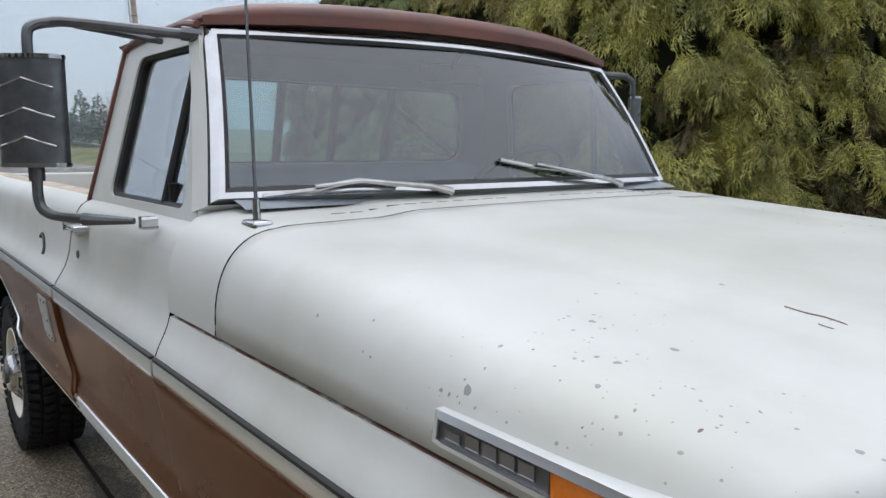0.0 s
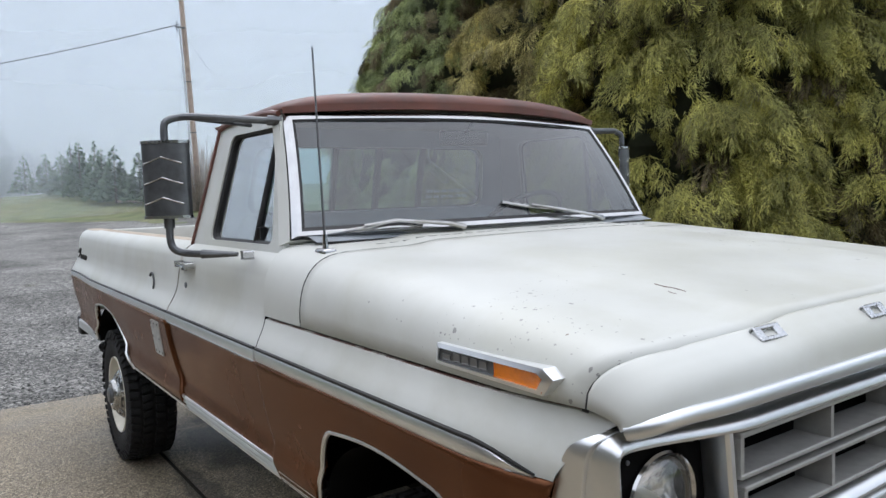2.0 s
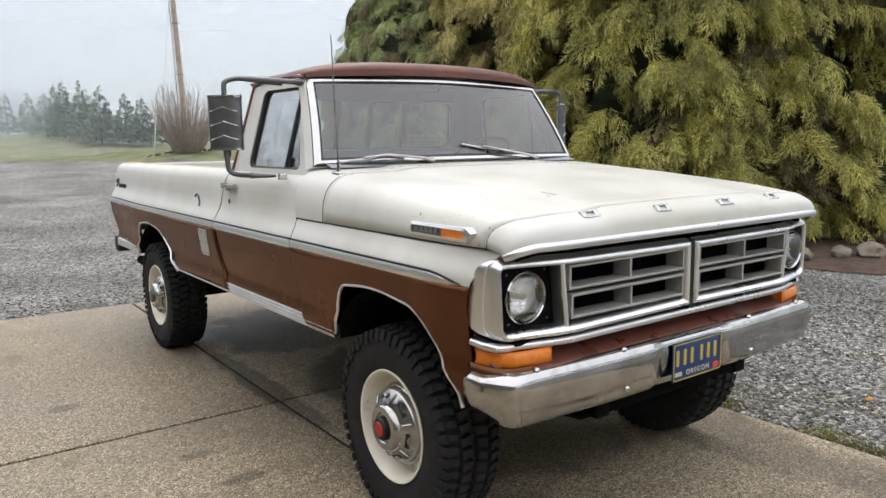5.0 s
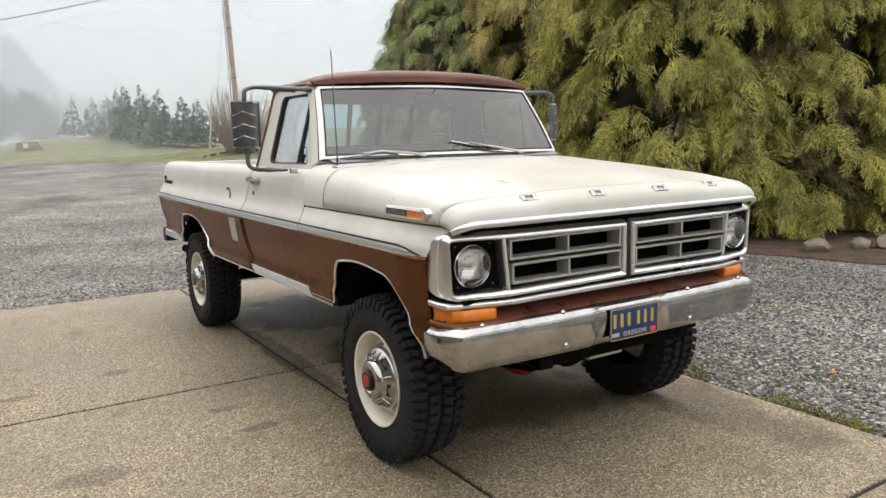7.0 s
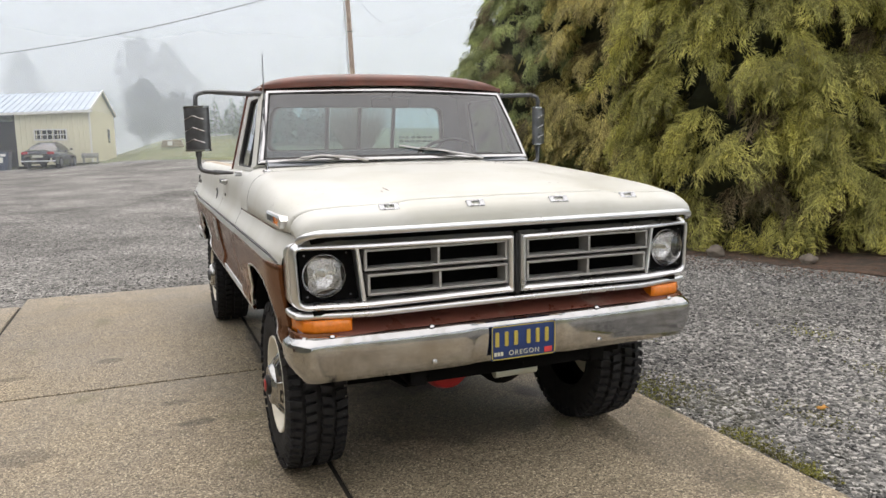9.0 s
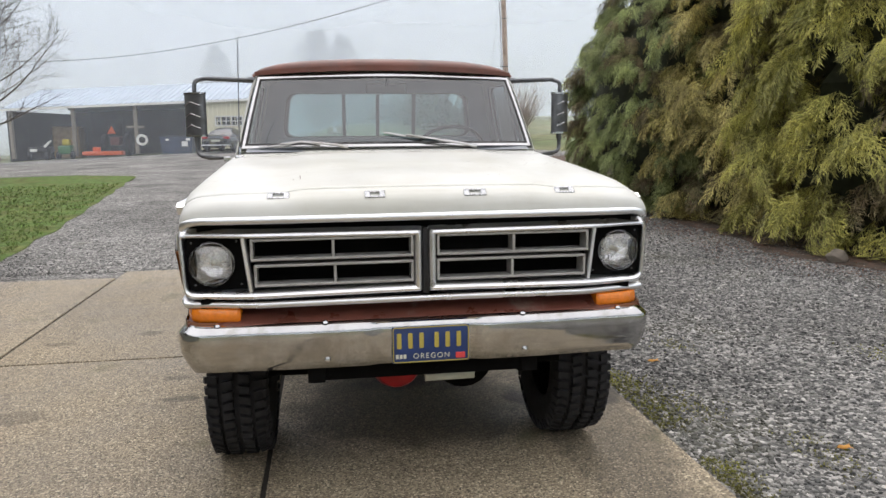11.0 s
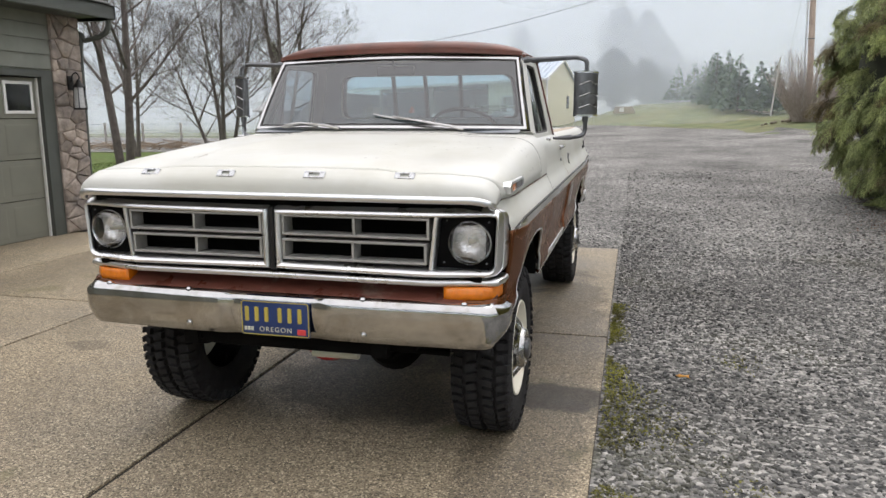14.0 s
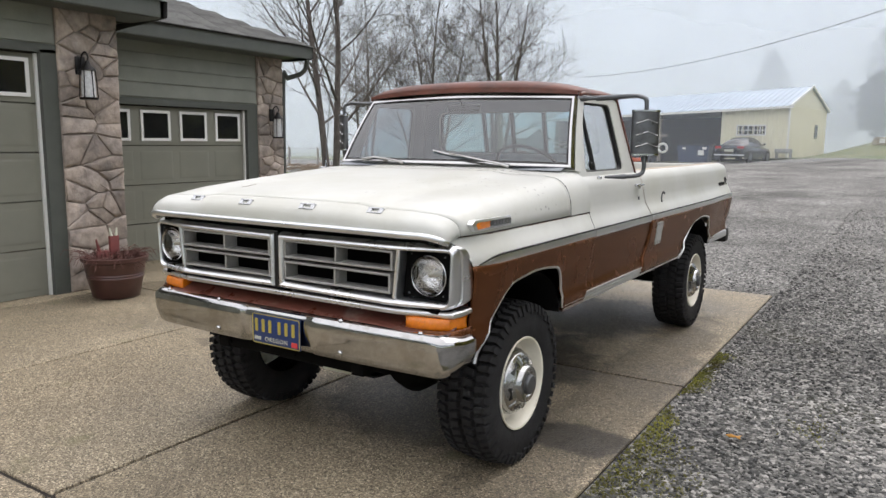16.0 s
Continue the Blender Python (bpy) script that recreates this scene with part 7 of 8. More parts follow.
# ---- fog, as thin veils that scatter the sky's light ----
def fog_material(name, density, top):
    m = bpy.data.materials.new(name)
    m.use_nodes = True
    t = m.node_tree
    n, l = t.nodes, t.links
    n.remove(n["Principled BSDF"])
    tr = n.new("ShaderNodeBsdfTransparent")
    df = n.new("ShaderNodeBsdfDiffuse")
    tl = n.new("ShaderNodeBsdfTranslucent")
    for q in (df, tl):
        q.inputs[0].default_value = (0.86, 0.92, 0.99, 1)
    m1 = n.new("ShaderNodeMixShader")
    m1.inputs[0].default_value = 0.5
    l.new(df.outputs[0], m1.inputs[1])
    l.new(tl.outputs[0], m1.inputs[2])
    co = n.new("ShaderNodeTexCoord")
    nz = n.new("ShaderNodeTexNoise")
    nz.inputs["Scale"].default_value = 0.035
    nz.inputs["Detail"].default_value = 4
    l.new(co.outputs["Object"], nz.inputs["Vector"])
    mr = n.new("ShaderNodeMapRange")
    mr.inputs[1].default_value, mr.inputs[2].default_value = 0.3, 0.7
    mr.inputs[3].default_value, mr.inputs[4].default_value = density * 0.75, min(0.98, density * 1.25)
    l.new(nz.outputs[0], mr.inputs[0])
    sp = n.new("ShaderNodeSeparateXYZ")
    l.new(co.outputs["Object"], sp.inputs[0])
    fade = n.new("ShaderNodeMapRange")
    fade.interpolation_type = "SMOOTHSTEP"
    fade.inputs[1].default_value, fade.inputs[2].default_value = top * 0.25, top
    fade.inputs[3].default_value, fade.inputs[4].default_value = 1.0, 0.0
    l.new(sp.outputs["Z"], fade.inputs[0])
    mu = n.new("ShaderNodeMath")
    mu.operation = "MULTIPLY"
    l.new(mr.outputs[0], mu.inputs[0])
    l.new(fade.outputs[0], mu.inputs[1])
    mx = n.new("ShaderNodeMixShader")
    l.new(mu.outputs[0], mx.inputs[0])
    l.new(tr.outputs[0], mx.inputs[1])
    l.new(m1.outputs[0], mx.inputs[2])
    l.new(mx.outputs[0], n["Material Output"].inputs[0])
    return m


for rad, dens, hgt in ((41.0, 0.15, 14), (57.5, 0.11, 22), (61.5, 0.15, 26), (73, 0.35, 30), (86, 0.36, 36), (98, 0.46, 42), (140, 0.75, 60), (220, 0.92, 100)):
    bm = bmesh.new()
    grid(bm, lambda u, v: Vector((rad * math.cos(2 * math.pi * u), rad * math.sin(2 * math.pi * u), -2 + hgt * v)), 96, 2, True)
    solid("backdrop_fog", bm, fog_material("fog_veil", dens, hgt - 4), "pale grey fog veil over the fields", "fog", "structure")

# ---- stone veneer on the pillars ----
def clip_poly(poly, n, d):
    """The part of a polygon on the side where n.p <= d."""
    out = []
    for i in range(len(poly)):
        p, q_ = poly[i - 1], poly[i]
        a, b = p[0] * n[0] + p[1] * n[1] - d, q_[0] * n[0] + q_[1] * n[1] - d
        if (a <= 0) != (b <= 0):
            t_ = a / (a - b)
            out.append((p[0] + (q_[0] - p[0]) * t_, p[1] + (q_[1] - p[1]) * t_))
        if b <= 0:
            out.append(q_)
    return out


def veneer(pillar, x, y0, y1, z0, z1, n, seed):
    """Irregular stones set in mortar on a face that looks towards +x."""
    r = random.Random(seed)
    flat = 1.55
    z0, z1 = z0 * flat, z1 * flat
    seeds = []
    while len(seeds) < n:
        c = (r.uniform(y0, y1), r.uniform(z0, z1))
        best = min([math.hypot(c[0] - q_[0], c[1] - q_[1]) for q_ in seeds] or [9])
        if best > 0.15 * r.uniform(0.6, 1.3):
            seeds.append(c)
    for i, c in enumerate(seeds):
        poly = [(y0, z0), (y1, z0), (y1, z1), (y0, z1)]
        for j, o in enumerate(seeds):
            if i == j:
                continue
            nx, nz = o[0] - c[0], o[1] - c[1]
            L = math.hypot(nx, nz)
            nx, nz = nx / L, nz / L
            poly = clip_poly(poly, (nx, nz), nx * (c[0] + o[0]) / 2 + nz * (c[1] + o[1]) / 2 - 0.007)
            if len(poly) < 3:
                break
        if len(poly) < 3:
            continue
        cy, cz = sum(p[0] for p in poly) / len(poly), sum(p[1] for p in poly) / len(poly)
        h = r.uniform(0.018, 0.042)
        fine = []
        for k in range(len(poly)):
            a, b = poly[k], poly[(k + 1) % len(poly)]
            fine += [a, ((a[0] + b[0]) / 2 + r.uniform(-0.006, 0.006), (a[1] + b[1]) / 2 + r.uniform(-0.006, 0.006))]
        bm = bmesh.new()
        rings = []
        for f, d in ((1.0, 0.0), (0.97, h * 0.65), (0.84, h * 0.95), (0.45, h)):
            rings.append([bm.verts.new((x + d + (r.uniform(-0.006, 0.006) if f < 1 else 0), cy + (p[0] - cy) * f, (cz + (p[1] - cz) * f) / flat)) for p in fine])
        m_ = len(fine)
        for a, b in zip(rings, rings[1:]):
            for k in range(m_):
                bm.faces.new((a[k], a[(k + 1) % m_], b[(k + 1) % m_], b[k]))
        bm.faces.new(rings[-1])
        part("stone", bm, STONE, pillar, angle=50)


for ob in [o for o in garage.children if o.name.startswith("stone_pillar")]:
    ys_ = [v.co.y for v in ob.data.vertices]
    xs_ = [v.co.x for v in ob.data.vertices]
    zs_ = [v.co.z for v in ob.data.vertices]
    veneer(ob, max(xs_) - 0.004, min(ys_), max(ys_), 0.0, max(zs_), 44, int(max(ys_) * 10))

# ---- shingles ----
def tab_mesh():
    bm = bmesh.new()
    box(bm, 0.0, 0.175, -0.148, 0.148, 0.0, 0.012)
    me = finish(bm, "shingle", False)
    me.materials.append(SHINGLE)
    return me


TAB = tab_mesh()
count = 0
ang = math.atan(SL)
for ex, ez, ya, yb, rows in ((ex2, EAVE2, YE1 + 0.1, YE2, 22), (ex1, EAVE1, 0.9, YR1, 6)):
    for k in range(rows):
        d = 0.145 * k
        hi_ = yb - d * math.cos(ang) if ex == ex2 else yb
        n_t = int((hi_ - ya) / 0.30)
        for m_ in range(n_t + 1):
            y = hi_ - 0.15 - 0.30 * m_ - (0.0 if k % 2 else 0.15)
            if y < ya or count >= 300:
                continue
            ob = new("shingle", TAB)
            ob.parent = roof_g
            ob.matrix_basis = Matrix.Translation((ex - d * math.cos(ang), y + random.uniform(-0.006, 0.006), ez + 0.176 + d * math.sin(ang))) @ Matrix.Rotation(ang + radians(2.0), 4, "Y") @ Matrix.Rotation(math.pi, 4, "Z")
            count += 1

# gutter elbow at the far eave corner
bm = bmesh.new()
tube(bm, arc([(G2X + 0.33, 5.36, EAVE2 + 0.02), (G2X + 0.32, 5.35, EAVE2 - 0.12), (G2X + 0.22, 5.32, EAVE2 - 0.22), (G2X + 0.04, 5.24, EAVE2 - 0.28), (G2X - 0.02, 5.20, EAVE2 - 0.38), (G2X - 0.04, 5.19, 0.1)], 5), 0.035, 8)
solid("downspout", bm, TRIMG, "dark green downspout with an elbow under the eave", "downspout", "structure")

# ---- wall lanterns ----
LANT = mat("black_lantern_iron", (0.012, 0.012, 0.012), 0.45, metal=0.5)
LANTG = mat("seeded_lantern_glass", (0.55, 0.56, 0.56), 0.2, vary=0.2, scale=40)


def lantern(x, y, z):
    """An unlit coach lantern that hangs from a hook on a wall facing +x."""
    t_ = thing("wall_lantern", "unlit black coach lantern with pale glass on the stone", "wall lamp", (x, y, z), "wall lanterns")
    bm = bmesh.new()
    box(bm, x, x + 0.02, y - 0.05, y + 0.05, z - 0.02, z + 0.16, 0.006)
    part("back_plate", bm, LANT, t_)
    bm = bmesh.new()
    tube(bm, arc([(x + 0.02, y, z + 0.08), (x + 0.05, y, z + 0.17), (x + 0.11, y, z + 0.20), (x + 0.15, y, z + 0.15), (x + 0.14, y, z + 0.11)], 5), 0.008, 8)
    part("hook", bm, LANT, t_)
    cx = x + 0.135
    bm = bmesh.new()
    lathe(bm, [(0.0, z + 0.12), (0.02, z + 0.11), (0.035, z + 0.07), (0.075, z + 0.03), (0.08, z + 0.015), (0.0, z + 0.015)], (cx, y, 0), "z", 12)
    part("cap", bm, LANT, t_)
    bm = bmesh.new()
    lathe(bm, [(0.0, z - 0.27), (0.085, z - 0.27), (0.09, z - 0.25), (0.0, z - 0.245)], (cx, y, 0), "z", 12)
    part("foot", bm, LANT, t_)
    bm = bmesh.new()
    for k in range(6):
        a = math.pi * k / 3
        tube(bm, [(cx + 0.07 * math.cos(a), y + 0.07 * math.sin(a), z + 0.02), (cx + 0.085 * math.cos(a), y + 0.085 * math.sin(a), z - 0.255)], 0.005, 6)
    part("cage", bm, LANT, t_)
    bm = bmesh.new()
    lathe(bm, [(0.058, z + 0.015), (0.066, z - 0.10), (0.070, z - 0.245)], (cx, y, 0), "z", 12)
    part("glass_shade", bm, LANTG, t_, "pale seeded glass shade")
    return t_


lantern(G1X + 0.06, 1.27, 2.24)
lantern(G2X + 0.06, 4.86, 1.88)

# ---- planter ----
POT = mat("red_brown_glazed_pot", (0.075, 0.032, 0.026), 0.32, vary=0.2, scale=7)
SOIL = mat("potting_soil", (0.035, 0.025, 0.018), 0.95, vary=0.3, scale=30)
DRYTWIG = mat("dry_red_twigs", (0.12, 0.055, 0.045), 0.85, vary=0.3, scale=9)


def planter(x, y, s_=1.0, ornament=True):
    t_ = thing("flower_pot", "large red-brown banded flower pot with dead stems", "flower pot", (x, y, 0), "flower pots by the garage")
    bm = bmesh.new()
    prof = [(0.0, 0.0), (0.20, 0.0), (0.225, 0.02), (0.265, 0.20), (0.272, 0.21), (0.266, 0.225), (0.274, 0.235), (0.268, 0.25), (0.276, 0.26), (0.290, 0.36), (0.315, 0.375), (0.32, 0.41), (0.30, 0.415), (0.285, 0.39), (0.275, 0.34), (0.0, 0.34)]
    lathe(bm, [(r * s_, z * s_) for r, z in prof], (x, y, 0.002), "z", 40)
    part("pot", bm, POT, t_, angle=40)
    bm = bmesh.new()
    lathe(bm, [(0.0, 0.385 * s_), (0.15 * s_, 0.38 * s_), (0.28 * s_, 0.365 * s_)], (x, y, 0), "z", 24)
    part("soil", bm, SOIL, t_)
    bm = bmesh.new()
    r = random.Random(int(x * 100))
    for k in range(170):
        a, q_ = r.uniform(0, 6.28), r.uniform(0, 0.26) * s_
        p = Vector((x + q_ * math.cos(a), y + q_ * math.sin(a), 0.37 * s_))
        b = a + r.uniform(-1.5, 1.5)
        L = r.uniform(0.08, 0.24) * s_
        e = p + Vector((math.cos(b) * L, math.sin(b) * L, r.uniform(-0.01, 0.13)))
        m_ = p.lerp(e, 0.5) + Vector((0, 0, 0.035))
        tube(bm, [p, m_, e, e + Vector((math.cos(b) * 0.04, math.sin(b) * 0.04, -0.06))], [0.004, 0.003, 0.003, 0.002], 3, False)
    tagged(part("dried_foliage", bm, DRYTWIG, t_, smooth=False), kind="stuff")
    if ornament:
        bm = bmesh.new()
        box(bm, x - 0.02, x + 0.02, y - 0.05, y + 0.05, 0.36, 0.62, 0.01)
        box(bm, x - 0.018, x + 0.018, y - 0.19, y - 0.06, 0.40, 0.48, 0.01)
        tube(bm, [(x, y - 0.16, 0.47), (x, y - 0.19, 0.60)], [0.02, 0.008], 6)
        orn = part("garden_ornament", bm, mat("red_wood_ornament", (0.17, 0.045, 0.04), 0.7, vary=0.2), t_, "worn red wooden garden ornament")
        bm = bmesh.new()
        for d in (-0.025, 0.025):
            tube(bm, [(x, y + d, 0.61), (x, y + d * 1.6, 0.70)], [0.018, 0.006], 6)
        part("ornament_tip", bm, PLATE_PALE, orn)
    return t_


planter(-4.27, 1.22)
planter(-5.05, 4.86, 0.72, False)

# ---- pole shed with its clutter ----
METALROOF = mat("blue_grey_metal_roof", (0.36, 0.43, 0.50), 0.45, metal=0.2, vary=0.1, scale=0.6)
METALWALL = mat("pale_yellow_metal_siding", (0.68, 0.65, 0.48), 0.5, vary=0.06, scale=0.5)
SHEDWHITE = mat("shed_white_trim", (0.70, 0.70, 0.66), 0.5)
SHEDDARK = mat("shed_inside_shade", (0.035, 0.033, 0.03), 0.9, vary=0.3, scale=2)
POSTW = mat("shed_post_wood", (0.22, 0.19, 0.15), 0.85, vary=0.2, scale=3)
SX0, SX1, SY0, SY1 = -19.6, -3.5, 46.0, 56.0


def sz(x):
    """The shed's floor follows the fall of the yard."""
    return 0.77 + (x - SX1) * 0.036


def rib_sheet(bm, a, b, up, n, depth, nrm):
    """Corrugated sheet from a to b, raised along up, with n ribs."""
    a, b, up, nrm = Vector(a), Vector(b), Vector(up), Vector(nrm)
    lo, hi = [], []
    for k in range(n):
        for f, d in ((0.0, 0.0), (0.70, 0.0), (0.78, depth), (0.92, depth)):
            p = a.lerp(b, (k + f) / n) + nrm * d
            lo.append(bm.verts.new(p))
            hi.append(bm.verts.new(p + up))
    p = b
    lo.append(bm.verts.new(p))
    hi.append(bm.verts.new(p + up))
    for k in range(len(lo) - 1):
        bm.faces.new((lo[k], lo[k + 1], hi[k + 1], hi[k]))


shed = thing("pole_shed", "open pole shed with yellow metal siding and blue-grey roof", "shed", ((SX0 + SX1) / 2, 51, 0.3))
WH = 3.18
bm = bmesh.new()
rib_sheet(bm, (-7.5, SY0, sz(-7.5)), (SX1, SY0, sz(SX1)), (0, 0, WH), 14, 0.04, (0, -1, 0))
part("front_wall", bm, METALWALL, shed, smooth=False)
bm = bmesh.new()
rib_sheet(bm, (SX1, SY0, sz(SX1)), (SX1, SY1, sz(SX1)), (0, 0, WH), 30, 0.03, (1, 0, 0))
quad(bm, (SX1, SY0, sz(SX1) + WH), (SX1, SY1, sz(SX1) + WH), (SX1, 51, sz(SX1) + WH + 1.35))
part("gable_wall", bm, METALWALL, shed, smooth=False)
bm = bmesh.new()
# near-black walls: the shade of the open bays is put into their colour
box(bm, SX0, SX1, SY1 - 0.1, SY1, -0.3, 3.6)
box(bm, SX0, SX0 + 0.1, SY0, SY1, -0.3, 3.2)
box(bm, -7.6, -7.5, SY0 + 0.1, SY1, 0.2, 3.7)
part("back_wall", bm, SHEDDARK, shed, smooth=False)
zl, zr_ = sz(SX0) + WH, sz(SX1) + WH
for sgn, ye, yn in ((1, SY0 - 0.35, 51.0), (-1, SY1 + 0.35, 51.0)):
    bm = bmesh.new()
    n_r = 46
    dz = 1.45
    vs_lo, vs_hi = [], []
    for k in range(n_r):
        for f, d in ((0.0, 0.0), (0.72, 0.0), (0.80, 0.05), (0.92, 0.05)):
            u = (k + f) / n_r
            x = SX0 - 0.15 + (SX1 - SX0 + 0.30) * u
            ze = zl + (zr_ - zl) * u - 0.08
            vs_lo.append(bm.verts.new((x, ye, ze + d)))
            vs_hi.append(bm.verts.new((x, yn, ze + dz + d)))
    for k in range(len(vs_lo) - 1):
        bm.faces.new((vs_lo[k], vs_lo[k + 1], vs_hi[k + 1], vs_hi[k]))
    thicken(part("roof", bm, METALROOF, shed, "ribbed blue-grey metal roof", smooth=False), 0.03)
bm = bmesh.new()
box(bm, SX1 - 0.02, SX1 + 0.06, SY0 - 0.06, SY0 + 0.10, sz(SX1), zr_)
sweep(bm, [(SX0 - 0.3, SY0 - 0.36, zl - 0.14), (SX1 + 0.3, SY0 - 0.36, zr_ - 0.12)], [(-0.02, -0.07), (0.02, -0.07), (0.02, 0.07), (-0.02, 0.07)])
for yy, s_ in ((SY0 - 0.35, 1), (SY1 + 0.35, 1)):
    sweep(bm, [(SX1 + 0.16, yy, zr_ - 0.05), (SX1 + 0.16, 51, zr_ + 1.40)], [(-0.02, -0.07), (0.02, -0.07), (0.02, 0.07), (-0.02, 0.07)], up=(0, 0, 1))
part("white_trim", bm, SHEDWHITE, shed, smooth=False)
for x in (-19.4, -15.5, -11.6):
    bm = bmesh.new()
    box(bm, x - 0.10, x + 0.10, SY0, SY0 + 0.2, sz(x) - 0.05, sz(x) + WH)
    part("post", bm, POSTW, shed, smooth=False)
bm = bmesh.new()
box(bm, -12.15, -11.05, SY0 - 0.05, SY0, 2.05, 2.2)
part("cross_board", bm, POSTW, shed)
for (xa, xb, za, zb, y_) in ((-6.55, -4.75, 2.12, 2.80, SY0 - 0.05),):
    bm = bmesh.new()
    o = [Vector((x, y_, z)) for x, z in ((xa, za), (xa, zb), (xb, zb), (xb, za))]
    i_ = [Vector((x, y_, z)) for x, z in ((xa + 0.08, za + 0.08), (xa + 0.08, zb - 0.08), (xb - 0.08, zb - 0.08), (xb - 0.08, za + 0.08))]
    ring_face(bm, o, i_)
    for k in range(1, 5):
        x = xa + (xb - xa) * k / 5
        box(bm, x - 0.02, x + 0.02, y_ - 0.01, y_ + 0.01, za + 0.08, zb - 0.08)
    box(bm, xa + 0.08, xb - 0.08, y_ - 0.01, y_ + 0.01, (za + zb) / 2 - 0.02, (za + zb) / 2 + 0.02)
    w_ = part("window", bm, SHEDWHITE, shed, "white gridded shed window", smooth=False)
    bm = bmesh.new()
    box(bm, xa + 0.05, xb - 0.05, y_ + 0.012, y_ + 0.03, za + 0.05, zb - 0.05)
    part("pane", bm, DARKPANE, w_)
bm = bmesh.new()
box(bm, SX1 + 0.02, SX1 + 0.06, 52.6, 53.4, 2.0, 2.9)
part("gable_window", bm, DARKPANE, shed)


# the shed stands a few degrees askew to the slab
shed.matrix_basis = Matrix.Translation((SX1 - 0.75, SY0, 0)) @ Matrix.Rotation(radians(-6), 4, "Z") @ Matrix.Translation((-SX1, -SY0, 0)) @ shed.matrix_basis

# ---- parked sedan ----
CARPAINT = mat("dark_grey_car_paint", (0.035, 0.038, 0.045), 0.22, metal=0.5, coat=0.5, vary=0.05)
TAIL = mat("red_tail_lens", (0.35, 0.012, 0.015), 0.2)


def sedan(x, y, z, yaw):
    car = thing("parked_sedan", "dark grey sedan parked by the shed, seen from behind", "car", (x, y, z))
    M = Matrix.Translation((x, y, z)) @ Matrix.Rotation(radians(yaw), 4, "Z")

    def put(bm):
        bmesh.ops.transform(bm, matrix=M, verts=bm.verts)
        return bm

    # stations along the car (its nose towards +y): y, half width, sill, belt height
    ST = [(-2.25, 0.70, 0.42, 0.80), (-2.20, 0.82, 0.30, 0.98), (-1.95, 0.88, 0.24, 1.03), (-1.3, 0.90, 0.22, 1.02), (0.2, 0.90, 0.22, 0.98), (1.2, 0.89, 0.22, 0.92), (1.9, 0.86, 0.24, 0.82), (2.18, 0.78, 0.28, 0.70), (2.25, 0.68, 0.36, 0.60)]
    bm = bmesh.new()

    def body(u, v):
        k = v * (len(ST) - 1)
        i = min(int(k), len(ST) - 2)
        f = k - i
        yy, w, lo, hi = (ST[i][j] + (ST[i + 1][j] - ST[i][j]) * f for j in range(4))
        a = math.pi * u
        c = math.cos(a)
        xx = w * math.copysign(abs(c) ** 0.35, c)
        zz = lo + (hi - lo) * math.sin(a) ** 0.42
        return Vector((xx, yy, zz))

    grid(bm, lambda u, v: body(min(max(u, 1e-6), 1 - 1e-6), v), 24, 32)
    b_ = part("body", put(bm), CARPAINT, car)
    bm = bmesh.new()
    TOP = [(-1.55, 0.74, 1.02), (-1.15, 0.66, 1.28), (-0.65, 0.60, 1.42), (0.1, 0.60, 1.45), (0.55, 0.62, 1.38), (1.15, 0.72, 0.99)]

    def cab(u, v):
        k = v * (len(TOP) - 1)
        i = min(int(k), len(TOP) - 2)
        f = k - i
        yy, w, h = (TOP[i][j] + (TOP[i + 1][j] - TOP[i][j]) * f for j in range(3))
        a = math.pi * min(max(u, 1e-6), 1 - 1e-6)
        c = math.cos(a)
        zz = 0.92 + (h - 0.92) * math.sin(a) ** 0.5
        wide = w + (0.80 - w) * (1 - math.sin(a) ** 0.5)
        return Vector((wide * math.copysign(abs(c) ** 0.5, c), yy, zz))

    grid(bm, cab, 20, 20)
    part("glasshouse", put(bm), DARKPANE, car, "dark car windows")
    bm = bmesh.new()
    grid(bm, lambda u, v: cab(0.28 + 0.44 * u, 0.36 + 0.40 * v) + Vector((0, 0, 0.012)), 10, 8)
    part("roof", put(bm), CARPAINT, car)
    for s in (-1, 1):
        bm = bmesh.new()
        box(bm, *sorted((s * 0.45, s * 0.80)), -2.245, -2.10, 0.78, 0.92, 0.03, 2)
        part("tail_lamp", put(bm), TAIL, car, "red tail lamp")
        for yy in (-1.38, 1.36):
            bm = bmesh.new()
            lathe(bm, [(0.0, 0.10), (0.20, 0.11), (0.24, 0.10), (0.31, 0.10), (0.325, 0.06), (0.325, -0.10), (0.0, -0.10)], (s * 0.80, yy, 0.325), "x", 24, s)
            w_ = part("wheel", put(bm), TYRE, car)
            bm = bmesh.new()
            lathe(bm, [(0.0, 0.112), (0.20, 0.118), (0.225, 0.108)], (s * 0.80, yy, 0.325), "x", 20, s)
            part("rim", put(bm), STEEL, w_)
        bm = bmesh.new()
        box(bm, *sorted((s * 0.86, s * 1.0)), 0.62, 0.72, 0.98, 1.10, 0.03, 2)
        part("door_mirror", put(bm), CARPAINT, car)
    bm = bmesh.new()
    box(bm, -0.26, 0.26, -2.262, -2.24, 0.62, 0.74, 0.006)
    part("number_plate", put(bm), PLATE_PALE, car, "plain pale number plate")
    bm = bmesh.new()
    box(bm, -0.84, 0.84, -2.27, -2.10, 0.40, 0.46, 0.02)
    part("bumper_trim", put(bm), ALU, car)
    return car


sedan(-6.2, 43.3, ground_z(-6.2, 43.3) - 0.02, -10)

